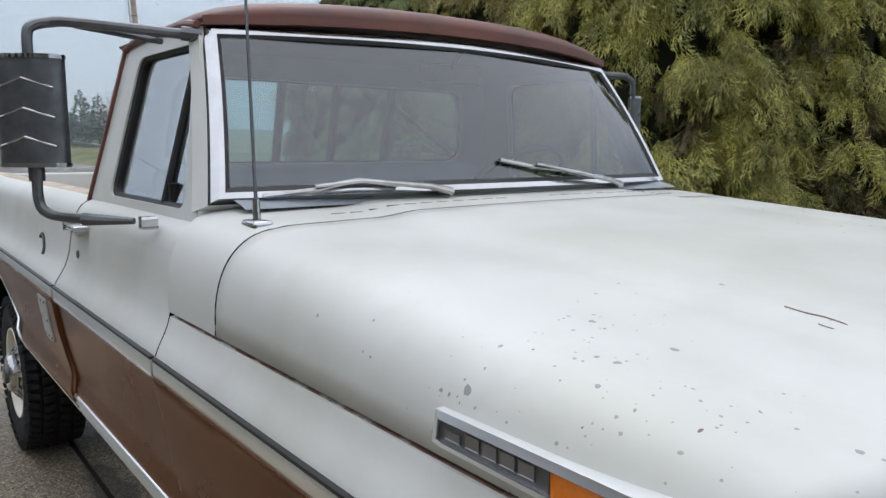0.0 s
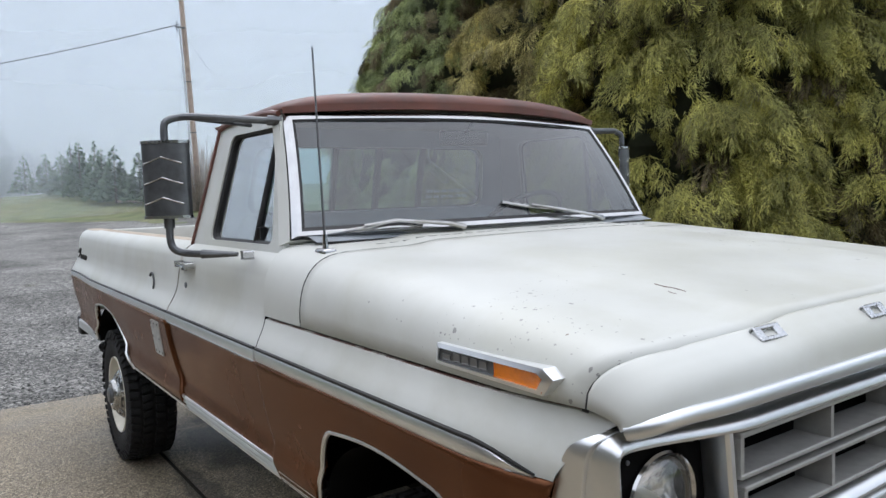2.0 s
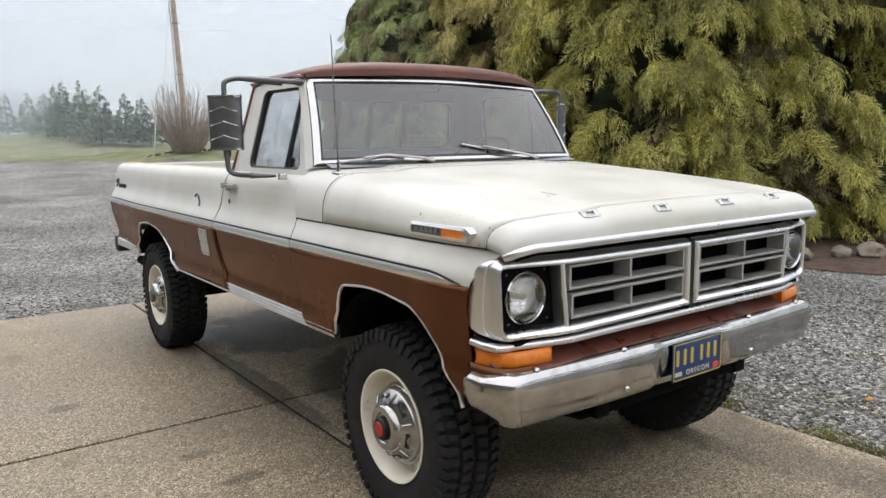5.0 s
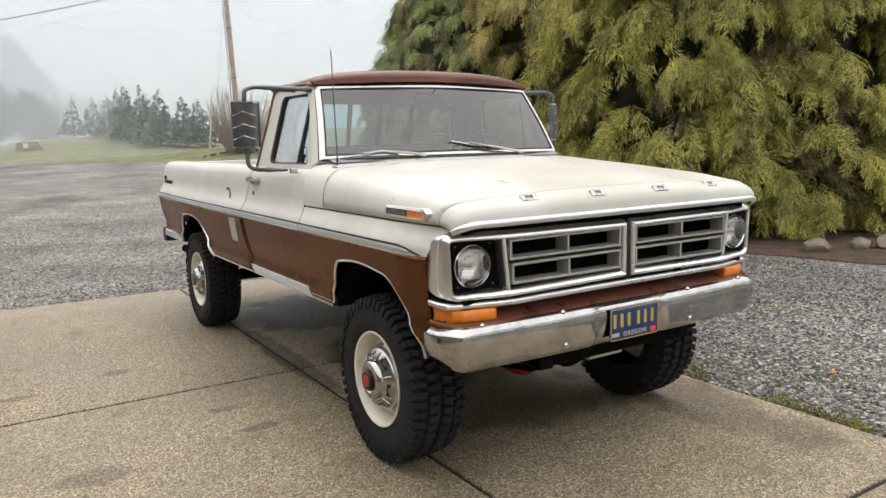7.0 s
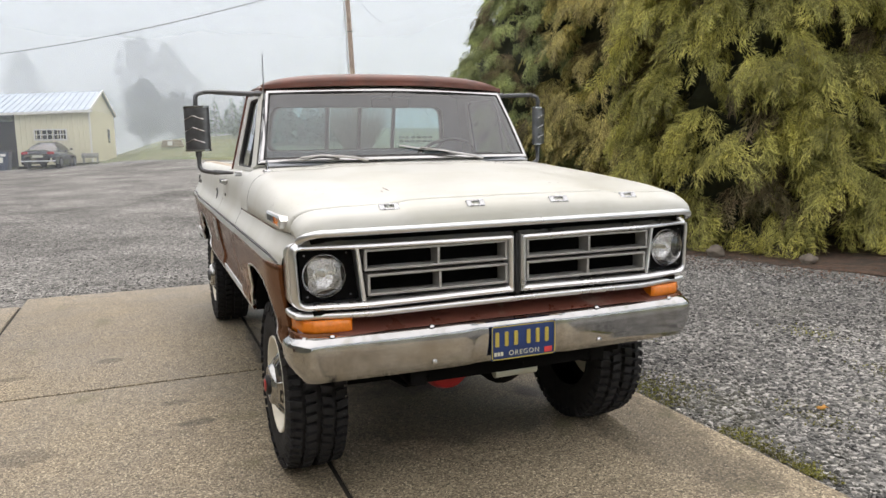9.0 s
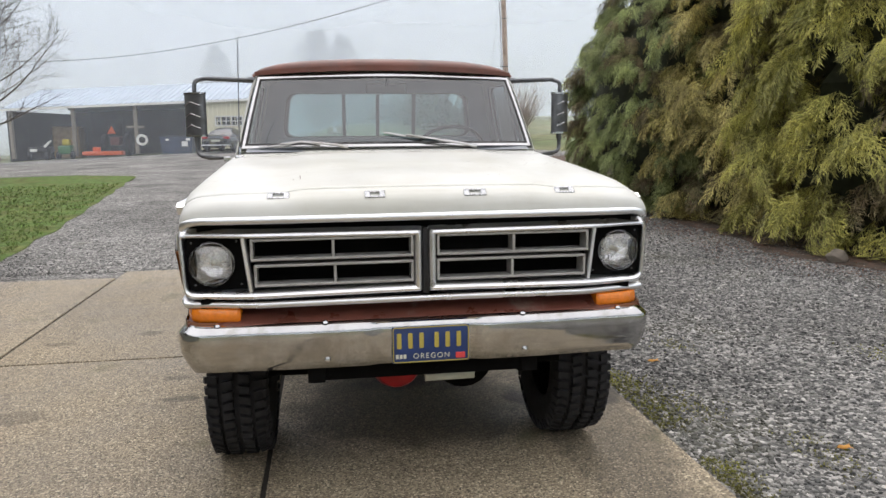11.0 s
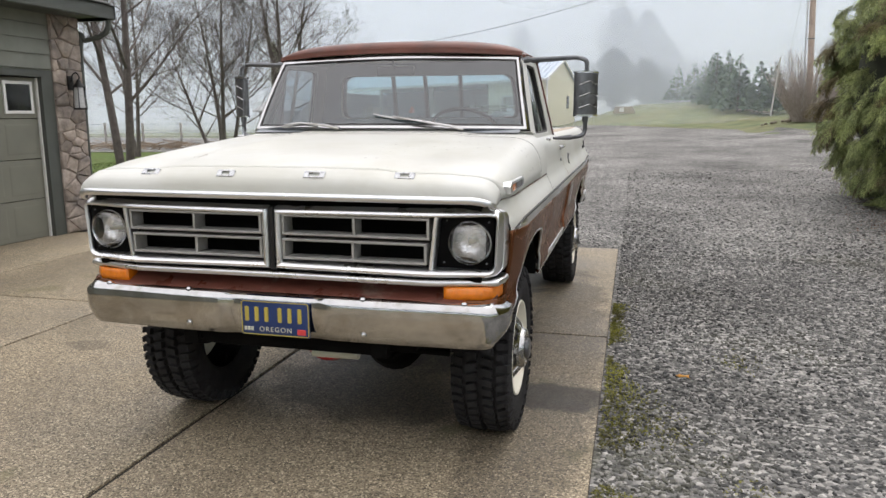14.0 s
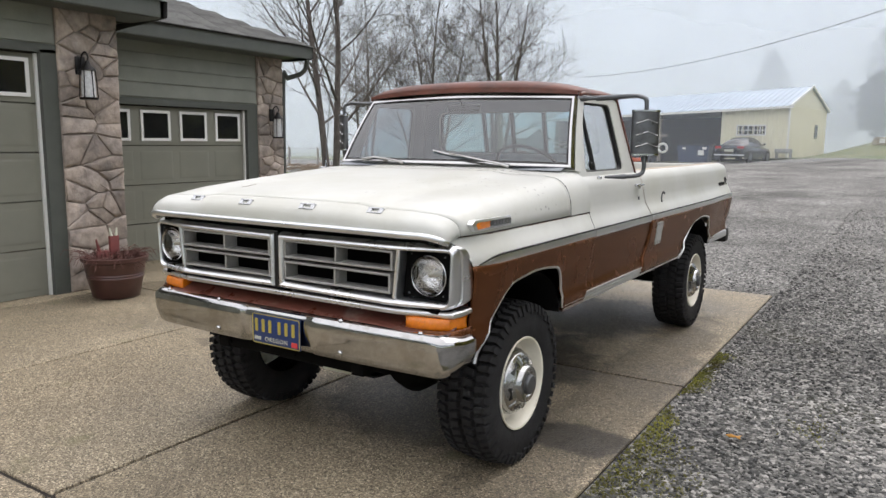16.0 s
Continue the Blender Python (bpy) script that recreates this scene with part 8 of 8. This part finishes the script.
# dumpster and odds and ends in the bays
BLUE = mat("dark_blue_steel", (0.02, 0.035, 0.07), 0.5, vary=0.2, scale=2)
ORANGE = mat("orange_paint", (0.62, 0.10, 0.02), 0.45, vary=0.1)
GREEN = mat("green_machine_paint", (0.02, 0.12, 0.03), 0.4)
HAY = mat("hay", (0.26, 0.18, 0.09), 0.95, vary=0.3, scale=6, bump=0.6, bump_scale=20)


def lift_to(x, y):
    return ground_z(x, y) - 0.02


z = lift_to(-9.3, 44.6)
bin_ = thing("dumpster", "dark blue steel dumpster before the shed", "dumpster", (-9.3, 44.6, z))
bm = bmesh.new()
o = [(-10.3, 44.0), (-8.35, 44.0), (-8.35, 45.3), (-10.3, 45.3)]
lo = [bm.verts.new((x * 1.0 + (0.12 if x < -9.3 else -0.12), y, z)) for x, y in o]
hi = [bm.verts.new((x, y, z + 1.05)) for x, y in o]
for k in range(4):
    bm.faces.new((lo[k], lo[(k + 1) % 4], hi[(k + 1) % 4], hi[k]))
bm.faces.new(lo)
part("hopper", bm, BLUE, bin_)
bm = bmesh.new()
box(bm, -10.36, -8.29, 43.95, 45.36, z + 1.05, z + 1.12, 0.02)
part("lid", bm, BLACK, bin_)
bm = bmesh.new()
box(bm, -9.0, -8.65, 43.985, 44.0, z + 0.45, z + 0.75)
box(bm, -9.95, -9.75, 43.985, 44.0, z + 0.80, z + 0.92)
box(bm, -8.75, -8.5, 43.985, 44.0, z + 0.80, z + 0.95)
part("white_label", bm, SHEDWHITE, bin_, "plain white label panels")

z = lift_to(-13.9, 48.4)
tr = thing("tractor", "old tractor with an orange triangle inside the shed", "tractor", (-13.9, 48.4, z))
bm = bmesh.new()
box(bm, -14.2, -13.6, 47.8, 50.2, z + 0.7, z + 1.25, 0.08)
part("hood", bm, mat("dull_red_machine", (0.10, 0.03, 0.025), 0.6), tr)
for s in (-1, 1):
    bm = bmesh.new()
    lathe(bm, [(0.0, 0.14), (0.35, 0.15), (0.65, 0.16), (0.72, 0.10), (0.72, -0.14), (0.0, -0.15)], (-13.9 + s * 0.72, 48.4, z + 0.72), "x", 24, s)
    part("rear_wheel", bm, TYRE, tr)
bm = bmesh.new()
tube(bm, [(-14.35, 48.2, z + 1.0), (-14.35, 48.2, z + 2.25), (-13.45, 48.2, z + 2.25), (-13.45, 48.2, z + 1.0)], 0.035, 8)
part("roll_bar", bm, BLACK, tr)
bm = bmesh.new()
vs = [bm.verts.new(p) for p in ((-14.3, 47.7, z + 1.45), (-13.75, 47.7, z + 1.45), (-14.02, 47.7, z + 1.95))]
bm.faces.new(vs)
thicken(part("warning_triangle", bm, ORANGE, tr, "orange warning triangle"), 0.02)
z = lift_to(-14.3, 46.6)
bm = bmesh.new()
box(bm, -15.6, -13.2, 46.6, 47.5, z + 0.10, z + 0.36, 0.06)
deck = solid("mower_deck", bm, ORANGE, "bright orange mower deck on the shed floor", "mower deck")
bm = bmesh.new()
box(bm, -15.0, -14.6, 46.8, 47.2, z + 0.36, z + 0.62, 0.04)
part("gear_box", bm, ORANGE, deck)
z = lift_to(-16.7, 47.2)
rm = thing("riding_mower", "green riding mower in the shed", "mower", (-16.7, 47.2, z))
bm = bmesh.new()
box(bm, -17.1, -16.3, 46.8, 48.1, z + 0.30, z + 0.85, 0.10)
part("body", bm, GREEN, rm)
bm = bmesh.new()
box(bm, -16.95, -16.5, 47.2, 47.7, z + 0.85, z + 1.25, 0.08)
part("seat", bm, mat("yellow_seat", (0.5, 0.4, 0.03), 0.5), rm)
for s in (-1, 1):
    bm = bmesh.new()
    lathe(bm, [(0.0, 0.09), (0.22, 0.10), (0.24, -0.08), (0.0, -0.08)], (-16.7 + s * 0.42, 47.0, z + 0.24), "x", 16, s)
    part("wheel", bm, TYRE, rm)
z = lift_to(-18.4, 47.3)
atv = thing("quad_bike", "dark quad bike with a white plate in the shed", "quad bike", (-18.4, 47.3, z))
bm = bmesh.new()
box(bm, -18.95, -17.75, 46.9, 48.3, z + 0.45, z + 0.85, 0.12)
part("body", bm, BLACK, atv)
for xx in (-18.85, -17.85):
    bm = bmesh.new()
    lathe(bm, [(0.0, 0.12), (0.28, 0.12), (0.30, -0.12), (0.0, -0.12)], (xx, 47.2, z + 0.30), "x", 16)
    part("wheel", bm, TYRE, atv)
bm = bmesh.new()
box(bm, -18.75, -18.35, 46.86, 46.90, z + 0.55, z + 0.72)
part("plate", bm, SHEDWHITE, atv)
bm = bmesh.new()
tube(bm, [(-17.9, 46.9, z + 0.85), (-17.5, 47.0, z + 1.25)], [0.09, 0.05], 8)
part("handle", bm, SHEDWHITE, atv)
z = lift_to(-17.5, 50)
bm = bmesh.new()
box(bm, -18.3, -16.6, 49.6, 51.0, z, z + 2.1, 0.12, 3)
solid("hay_stack", bm, HAY, "stack of hay at the back of the shed", "hay")
bm = bmesh.new()
n = 28
sweep(bm, [Vector((-11.75 + 0.28 * math.cos(2 * math.pi * k / n), 45.93, 1.30 + 0.28 * math.sin(2 * math.pi * k / n))) for k in range(n)],
      [(0.08 * math.cos(a), 0.08 * math.sin(a)) for a in (2 * math.pi * k / 8 for k in range(8))], up=(0, 1, 0), close=True)
ring_t = solid("white_tyre_ring", bm, SHEDWHITE, "white-painted tyre hung on a shed post", "tyre")
# crates beside the car and the cut log table on the grass
bm = bmesh.new()
z = lift_to(-4.15, 45.2)
box(bm, -4.75, -3.85, 44.8, 45.5, z + 0.35, z + 0.62, 0.03)
for xx in (-4.7, -3.95):
    box(bm, xx, xx + 0.08, 44.85, 44.95, z, z + 0.36)
    box(bm, xx, xx + 0.08, 45.35, 45.45, z, z + 0.36)
bench = solid("work_bench", bm, mat("grey_plastic", (0.3, 0.3, 0.28), 0.6, vary=0.2), "grey bench with a box beside the shed wall", "bench")
tz = ground_z(0.6, 53.4)
tbl = thing("log_pile", "small stack of pale boards on the grass", "boards", (0.6, 53.4, tz))
for k in range(4):
    bm = bmesh.new()
    box(bm, -0.15 + 0.04 * k, 1.45 - 0.06 * k, 53.1, 53.8, tz + 0.13 * k, tz + 0.10 + 0.13 * k, 0.02)
    part("board", bm, mat("pale_board", (0.30, 0.24, 0.18), 0.9, vary=0.3), tbl)
bm = bmesh.new()
box(bm, 0.30, 0.62, 53.06, 53.10, tz + 0.12, tz + 0.42)
part("white_sign", bm, SHEDWHITE, tbl)

# low stones at the edge of the bank and pale logs before the firs
for k in range(16):
    x = 7.4 + 0.22 * k + rng.uniform(-0.08, 0.08)
    rock(x, 35.5 + 0.045 * k + rng.uniform(-0.25, 0.25), rng.uniform(0.06, 0.13), k * 2.1 + 40, "small weathered stone edging the grass bank", "stones along the bank")
LOG = mat("pale_dead_wood", (0.40, 0.36, 0.30), 0.9, vary=0.3, scale=5, bump=0.3, bump_scale=25)
for x, y, dx, dy in ((7.5, 45.6, 0.55, -1.5), (8.0, 43.6, 0.35, -1.3), (8.35, 41.9, 0.3, -1.0)):
    bm = bmesh.new()
    tube(bm, [(x + dx * t, y + dy * t, ground_z(x + dx * t, y + dy * t) + 0.05) for t in (0, 0.5, 1)], [0.075, 0.07, 0.05], 8)
    solid("fallen_log", bm, LOG, "short pale log lying before the firs", "log", group="logs before the firs")

# small outbuilding and fence beyond the lawn
# grey made paler in the paint itself, in place of fog before it
OUT = mat("fog_paled_boards", (0.30, 0.30, 0.29), 0.9, vary=0.2, scale=2)
z = ground_z(-24, 50)
barn = thing("small_outbuilding", "grey board outbuilding beyond the lawn in fog", "outbuilding", (-24.5, 50, z))
bm = bmesh.new()
box(bm, -27.3, -23.8, 50, 54, z - 0.1, z + 1.9)
part("walls", bm, OUT, barn, smooth=False)
bm = bmesh.new()
quad(bm, (-27.6, 49.6, z + 1.85), (-23.5, 49.6, z + 1.85), (-23.5, 52, z + 2.7), (-27.6, 52, z + 2.7))
quad(bm, (-27.6, 54.4, z + 1.85), (-23.5, 54.4, z + 1.85), (-23.5, 52, z + 2.7), (-27.6, 52, z + 2.7))
thicken(part("roof", bm, OUT, barn, smooth=False), 0.08)
bm = bmesh.new()
quad(bm, (-23.79, 50, z + 1.85), (-23.79, 54, z + 1.85), (-23.79, 52, z + 2.6))
part("gable", bm, OUT, barn, smooth=False)
for k in range(9):
    x = -38 + 2.4 * k
    y = 33 + 0.15 * k
    bm = bmesh.new()
    box(bm, x - 0.05, x + 0.05, y - 0.05, y + 0.05, ground_z(x, y) - 0.1, ground_z(x, y) + 1.15)
    solid("fence_post", bm, POSTW, "weathered wooden fence post by the lane", "fence post", group="fence along the lane")
bm = bmesh.new()
for h in (0.35, 0.7, 1.05):
    tube(bm, [(-38, 33, ground_z(-38, 33) + h), (-18.8, 34.2, ground_z(-18.8, 34.2) + h)], 0.008, 4)
solid("fence_wire", bm, WIRE, "thin wire strung along fence posts", "fence wire")

# tall broken trunk, brush heap and old implement beyond the lawn
MOSSBARK = mat("mossy_bark", (0.20, 0.20, 0.16), 0.95, vary=0.35, scale=4, color2=(0.12, 0.14, 0.07), mix_scale=2.2, bump=0.5, bump_scale=16)
sx, sy = -16.8, 32.5
gz = ground_z(sx, sy)
bm = bmesh.new()
tube(bm, [(sx, sy, gz - 0.1), (sx + 0.03, sy, gz + 1.6), (sx - 0.06, sy, gz + 3.4), (sx - 0.08, sy, gz + 4.9), (sx - 0.12, sy, gz + 5.2)], [0.30, 0.23, 0.21, 0.19, 0.12], 12)
tube(bm, [(sx, sy, gz + 2.1), (sx + 0.35, sy - 0.1, gz + 2.5), (sx + 0.45, sy - 0.1, gz + 2.75)], [0.09, 0.06, 0.03], 7)
tube(bm, [(sx - 0.06, sy, gz + 3.2), (sx - 0.4, sy, gz + 3.5)], [0.07, 0.03], 7)
solid("tree_snag", bm, MOSSBARK, "tall broken tree trunk overgrown with moss", "tree trunk")
DRYBRUSH = mat("dry_brush", (0.26, 0.20, 0.14), 0.95, vary=0.35, scale=2)
bm = bmesh.new()
r_ = random.Random(12)
for k in range(420):
    x = r_.uniform(-33, -15.5)
    y = 27.5 + r_.uniform(-0.8, 0.8) + 0.12 * (x + 15)
    a, L = r_.uniform(-0.5, 0.5) + (math.pi if r_.random() < 0.5 else 0), r_.uniform(0.4, 1.3)
    p = Vector((x, y, ground_z(x, y) + r_.uniform(-0.02, 0.22)))
    e = p + Vector((L * math.cos(a), L * math.sin(a), r_.uniform(-0.05, 0.25)))
    tube(bm, [p, p.lerp(e, 0.5) + Vector((0, 0, 0.04)), e], [0.022, 0.016, 0.008], 4, False)
tagged(part("brush_heap", bm, DRYBRUSH, None, smooth=False), "low heap of dry brown branches along the lane", "brush", kind="stuff")
RUSTY = mat("rusty_iron", (0.20, 0.10, 0.065), 0.8, vary=0.35, scale=6, color2=(0.12, 0.09, 0.08), mix_scale=3)
sx, sy = -15.4, 31.0
gz = ground_z(sx, sy) - 0.02
imp = thing("farm_implement", "old rusty farm implement standing in the grass", "farm machine", (sx, sy, gz))
bm = bmesh.new()
box(bm, sx - 1.1, sx + 1.1, sy - 0.35, sy - 0.25, gz + 0.42, gz + 0.54, 0.01)
box(bm, sx - 1.1, sx + 1.1, sy + 0.25, sy + 0.35, gz + 0.42, gz + 0.54, 0.01)
box(bm, sx + 0.1, sx + 0.9, sy - 0.3, sy + 0.3, gz + 0.50, gz + 1.05, 0.05)
tube(bm, [(sx - 1.1, sy, gz + 0.5), (sx - 1.9, sy, gz + 0.25)], 0.05, 8)
part("frame", bm, RUSTY, imp)
for dx in (-0.55, 0.6):
    for dy in (-0.45, 0.45):
        bm = bmesh.new()
        lathe(bm, [(0.12, -0.06), (0.30, -0.08), (0.34, -0.05), (0.34, 0.05), (0.30, 0.08), (0.12, 0.06)], (sx + dx, sy + dy, gz + 0.335), "y", 20)
        # rust colour instead of tyre black, to pale the wheels as fog would
        part("wheel", bm, RUSTY, imp)

# ---- loose stones of the gravel, nearest the slab ----
def pebbles(x0, x1, y0, y1, n, rmin, rmax, seed, thin=1.0):
    g = np.random.default_rng(seed)
    phi = (1 + 5 ** 0.5) / 2
    ico = np.array([(-1, phi, 0), (1, phi, 0), (-1, -phi, 0), (1, -phi, 0), (0, -1, phi), (0, 1, phi), (0, -1, -phi), (0, 1, -phi), (phi, 0, -1), (phi, 0, 1), (-phi, 0, -1), (-phi, 0, 1)], float)
    ico /= np.linalg.norm(ico[0])
    tri_ = np.array([(0, 11, 5), (0, 5, 1), (0, 1, 7), (0, 7, 10), (0, 10, 11), (1, 5, 9), (5, 11, 4), (11, 10, 2), (10, 7, 6), (7, 1, 8), (3, 9, 4), (3, 4, 2), (3, 2, 6), (3, 6, 8), (3, 8, 9), (4, 9, 5), (2, 4, 11), (6, 2, 10), (8, 6, 7), (9, 8, 1)])
    tri_ = tri_[ico[tri_].mean(axis=1)[:, 2] > -0.45]
    px_ = x0 + (x1 - x0) * g.uniform(0, 1, n) ** 1.25
    py_ = y0 + (y1 - y0) * g.uniform(0, 1, n) ** thin
    size = rmin + (rmax - rmin) * g.uniform(0, 1, n) ** 2.2
    pz_ = np.array([ground_z(a, b) for a, b in zip(px_, py_)]) - 0.02 + size * 0.25
    rot = g.uniform(0, 2 * np.pi, n)
    v = ico[None] * (1 + g.uniform(-0.38, 0.38, (n, 12, 1)))
    v = v * np.stack([size * g.uniform(0.9, 1.5, n), size * g.uniform(0.6, 1.0, n), size * g.uniform(0.4, 0.75, n)], 1)[:, None, :]
    c, s_ = np.cos(rot)[:, None], np.sin(rot)[:, None]
    w = np.stack([v[:, :, 0] * c - v[:, :, 1] * s_, v[:, :, 0] * s_ + v[:, :, 1] * c, v[:, :, 2]], 2)
    w += np.stack([px_, py_, pz_], 1)[:, None, :]
    f = tri_[None] + (np.arange(n) * 12)[:, None, None]
    return w.reshape(-1, 3), f.reshape(-1, 3)


def pebble_material():
    m = bpy.data.materials.new("loose_gravel_stone")
    m.use_nodes = True
    n, l = m.node_tree.nodes, m.node_tree.links
    b = n["Principled BSDF"]
    b.inputs["Roughness"].default_value = 0.75
    b.inputs["Specular IOR Level"].default_value = 0.2
    ge = n.new("ShaderNodeNewGeometry")
    rp = n.new("ShaderNodeValToRGB")
    cr = rp.color_ramp
    cr.elements[0].position, cr.elements[0].color = 0.0, (0.042, 0.043, 0.043, 1)
    cr.elements[1].position, cr.elements[1].color = 1.0, (0.43, 0.415, 0.385, 1)
    for pos, col in ((0.35, (0.085, 0.086, 0.082, 1)), (0.65, (0.165, 0.163, 0.154, 1)), (0.88, (0.265, 0.258, 0.242, 1))):
        e = cr.elements.new(pos)
        e.color = col
    l.new(ge.outputs["Random Per Island"], rp.inputs[0])
    co = n.new("ShaderNodeTexCoord")
    nz = n.new("ShaderNodeTexNoise")
    nz.inputs["Scale"].default_value = 0.55
    nz.inputs["Detail"].default_value = 6
    nz.inputs["Roughness"].default_value = 0.6
    l.new(co.outputs["Object"], nz.inputs["Vector"])
    mr = n.new("ShaderNodeMapRange")
    mr.inputs[1].default_value, mr.inputs[2].default_value, mr.inputs[3].default_value, mr.inputs[4].default_value = 0.34, 0.66, 0.65, 1.4
    l.new(nz.outputs[0], mr.inputs[0])
    sc = n.new("ShaderNodeVectorMath")
    sc.operation = "SCALE"
    l.new(rp.outputs[0], sc.inputs[0])
    l.new(mr.outputs[0], sc.inputs["Scale"])
    n2 = n.new("ShaderNodeTexNoise")
    n2.inputs["Scale"].default_value = 0.9
    n2.inputs["Detail"].default_value = 8
    l.new(co.outputs["Object"], n2.inputs["Vector"])
    m2 = n.new("ShaderNodeMapRange")
    m2.inputs[1].default_value, m2.inputs[2].default_value, m2.inputs[4].default_value = 0.54, 0.70, 0.5
    l.new(n2.outputs[0], m2.inputs[0])
    mx = n.new("ShaderNodeMix")
    mx.data_type = "RGBA"
    l.new(m2.outputs[0], mx.inputs[0])
    l.new(sc.outputs[0], mx.inputs[6])
    mx.inputs[7].default_value = (0.105, 0.104, 0.072, 1)
    l.new(mx.outputs[2], b.inputs["Base Color"])
    return m


PEB = pebble_material()
V1, F1 = pebbles(1.33, 5.8, -3.0, 5.0, 56000, 0.005, 0.016, 3)
ob = new("loose_gravel", raw_mesh("loose_gravel", V1, F1, PEB))
tagged(ob, "loose grey crushed stones on the gravel yard", "gravel", kind="stuff")
V1, F1 = pebbles(1.33, 6.5, 4.8, 16.0, 13000, 0.008, 0.020, 4, 2.2)
V2, F2 = pebbles(-4.5, 1.4, 5.2, 15.0, 9000, 0.006, 0.015, 5, 2.2)
ob = new("loose_gravel", raw_mesh("loose_gravel", np.concatenate([V1, V2]), np.concatenate([F1, F2 + len(V1)]), PEB))
tagged(ob, "loose grey crushed stones farther off", "gravel", kind="stuff")

# moss along the slab's edge and in small patches on the gravel
MOSS_SPOTS = ((3.4, 0.75, 0.16, 160), (1.95, -0.55, 0.14, 160), (2.5, -0.75, 0.12, 120), (1.62, 0.1, 0.12, 140), (2.1, 1.3, 0.12, 100), (3.0, -0.2, 0.10, 90))
g = np.random.default_rng(9)
n = 6000
my = g.uniform(-2.2, 2.6, n)
mx_ = 1.305 + np.abs(g.normal(0, 0.13, n)) * (0.35 + 0.9 * np.exp(-((my - 0.2) / 0.9) ** 2)) + 0.0
keep = np.array([noise.noise(Vector((a * 3.0, b * 2.2, 1.5))) + 0.25 * noise.noise(Vector((a * 11, b * 11, 4))) > -0.08 for a, b in zip(mx_, my)])
mx_, my = mx_[keep], my[keep]
for cx, cy, r0, k in MOSS_SPOTS:
    mx_ = np.concatenate([mx_, cx + g.normal(0, r0 * 0.6, k)])
    my = np.concatenate([my, cy + g.normal(0, r0, k)])
P = np.stack([mx_, my, np.full(len(mx_), -0.008)], 1)
O = np.stack([g.normal(0, 1, len(mx_)), g.normal(0, 1, len(mx_)), np.full(len(mx_), 0.35)], 1)
MT = [(v * np.array([1, 1, 0.9]), f) for v, f in [tuft(k + 80, 6) for k in range(3)]]
V, F = scatter(MT, P, O, g.uniform(0.010, 0.022, len(mx_)), g.normal(0, 1, len(mx_)))
ob = new("moss_strip", raw_mesh("moss_strip", V, F, leaf_mat("moss_green", (0.23, 0.23, 0.04), (0.12, 0.11, 0.035))))
tagged(ob, "yellow-green moss along the slab's edge", "moss", kind="stuff")

# grass blades on the near lawn, and needles fallen along the hedge
n = 16000
gx_, gy_ = g.uniform(-15, -4.4, n), 6.1 + 13 * g.uniform(0, 1, n) ** 1.6
ok = gx_ < np.interp(gy_, [6, 12, 22], [-4.5, -5.25, -6.7])
gx_, gy_ = gx_[ok], gy_[ok]
P = np.stack([gx_, gy_, np.array([ground_z(a, b) for a, b in zip(gx_, gy_)]) - 0.012], 1)
O = np.stack([g.normal(0, 0.5, len(gx_)), g.normal(0, 0.5, len(gx_)), np.full(len(gx_), 1.0)], 1)
V, F = scatter(MT, P, O, g.uniform(0.035, 0.075, len(gx_)), g.normal(0, 1, len(gx_)))
ob = new("grass", raw_mesh("grass", V, F, leaf_mat("grass_blades", (0.12, 0.19, 0.05), (0.17, 0.19, 0.075))))
tagged(ob, "short winter grass blades on the lawn", "grass", kind="stuff")
n = 7000
ny_ = g.uniform(1.5, 16, n)
nx_ = np.interp(ny_, [1.2, 2.6, 4.2, 8.0, 13, 19], [6.4, 6.0, 5.25, 5.3, 6.3, 7.1]) - 0.15 + g.normal(0, 0.38, n)
P = np.stack([nx_, ny_, np.array([ground_z(a, b) for a, b in zip(nx_, ny_)]) - 0.012], 1)
O = np.stack([g.normal(0, 1, n), g.normal(0, 1, n), np.full(n, 0.12)], 1)
V, F = scatter([tuft(k + 95, 2) for k in range(3)], P, O, g.uniform(0.02, 0.05, n), g.normal(0, 1, n))
ob = new("fallen_needles", raw_mesh("fallen_needles", V, F, mat("fallen_needle_brown", (0.17, 0.085, 0.05), 0.9, vary=0.4, scale=3)))
tagged(ob, "reddish brown fallen needles along the hedge", "needles", kind="stuff")

# a few fallen leaves
FALLEN = mat("fallen_leaf", (0.42, 0.20, 0.03), 0.7, vary=0.2)
for x, y in ((2.05, -0.55), (2.9, -1.0), (1.75, 0.9)):
    bm = bmesh.new()
    vs = [bm.verts.new((x + 0.045 * math.cos(a) * (1 if k % 2 else 0.6), y + 0.03 * math.sin(a) * (1 if k % 2 else 0.6), 0.012 + 0.006 * math.sin(3 * a))) for k, a in enumerate(2 * math.pi * k / 10 for k in range(10))]
    bm.faces.new(vs)
    thicken(solid("fallen_leaf", bm, FALLEN, "small orange fallen leaf on the gravel", "leaf", group="fallen leaves"), 0.002)
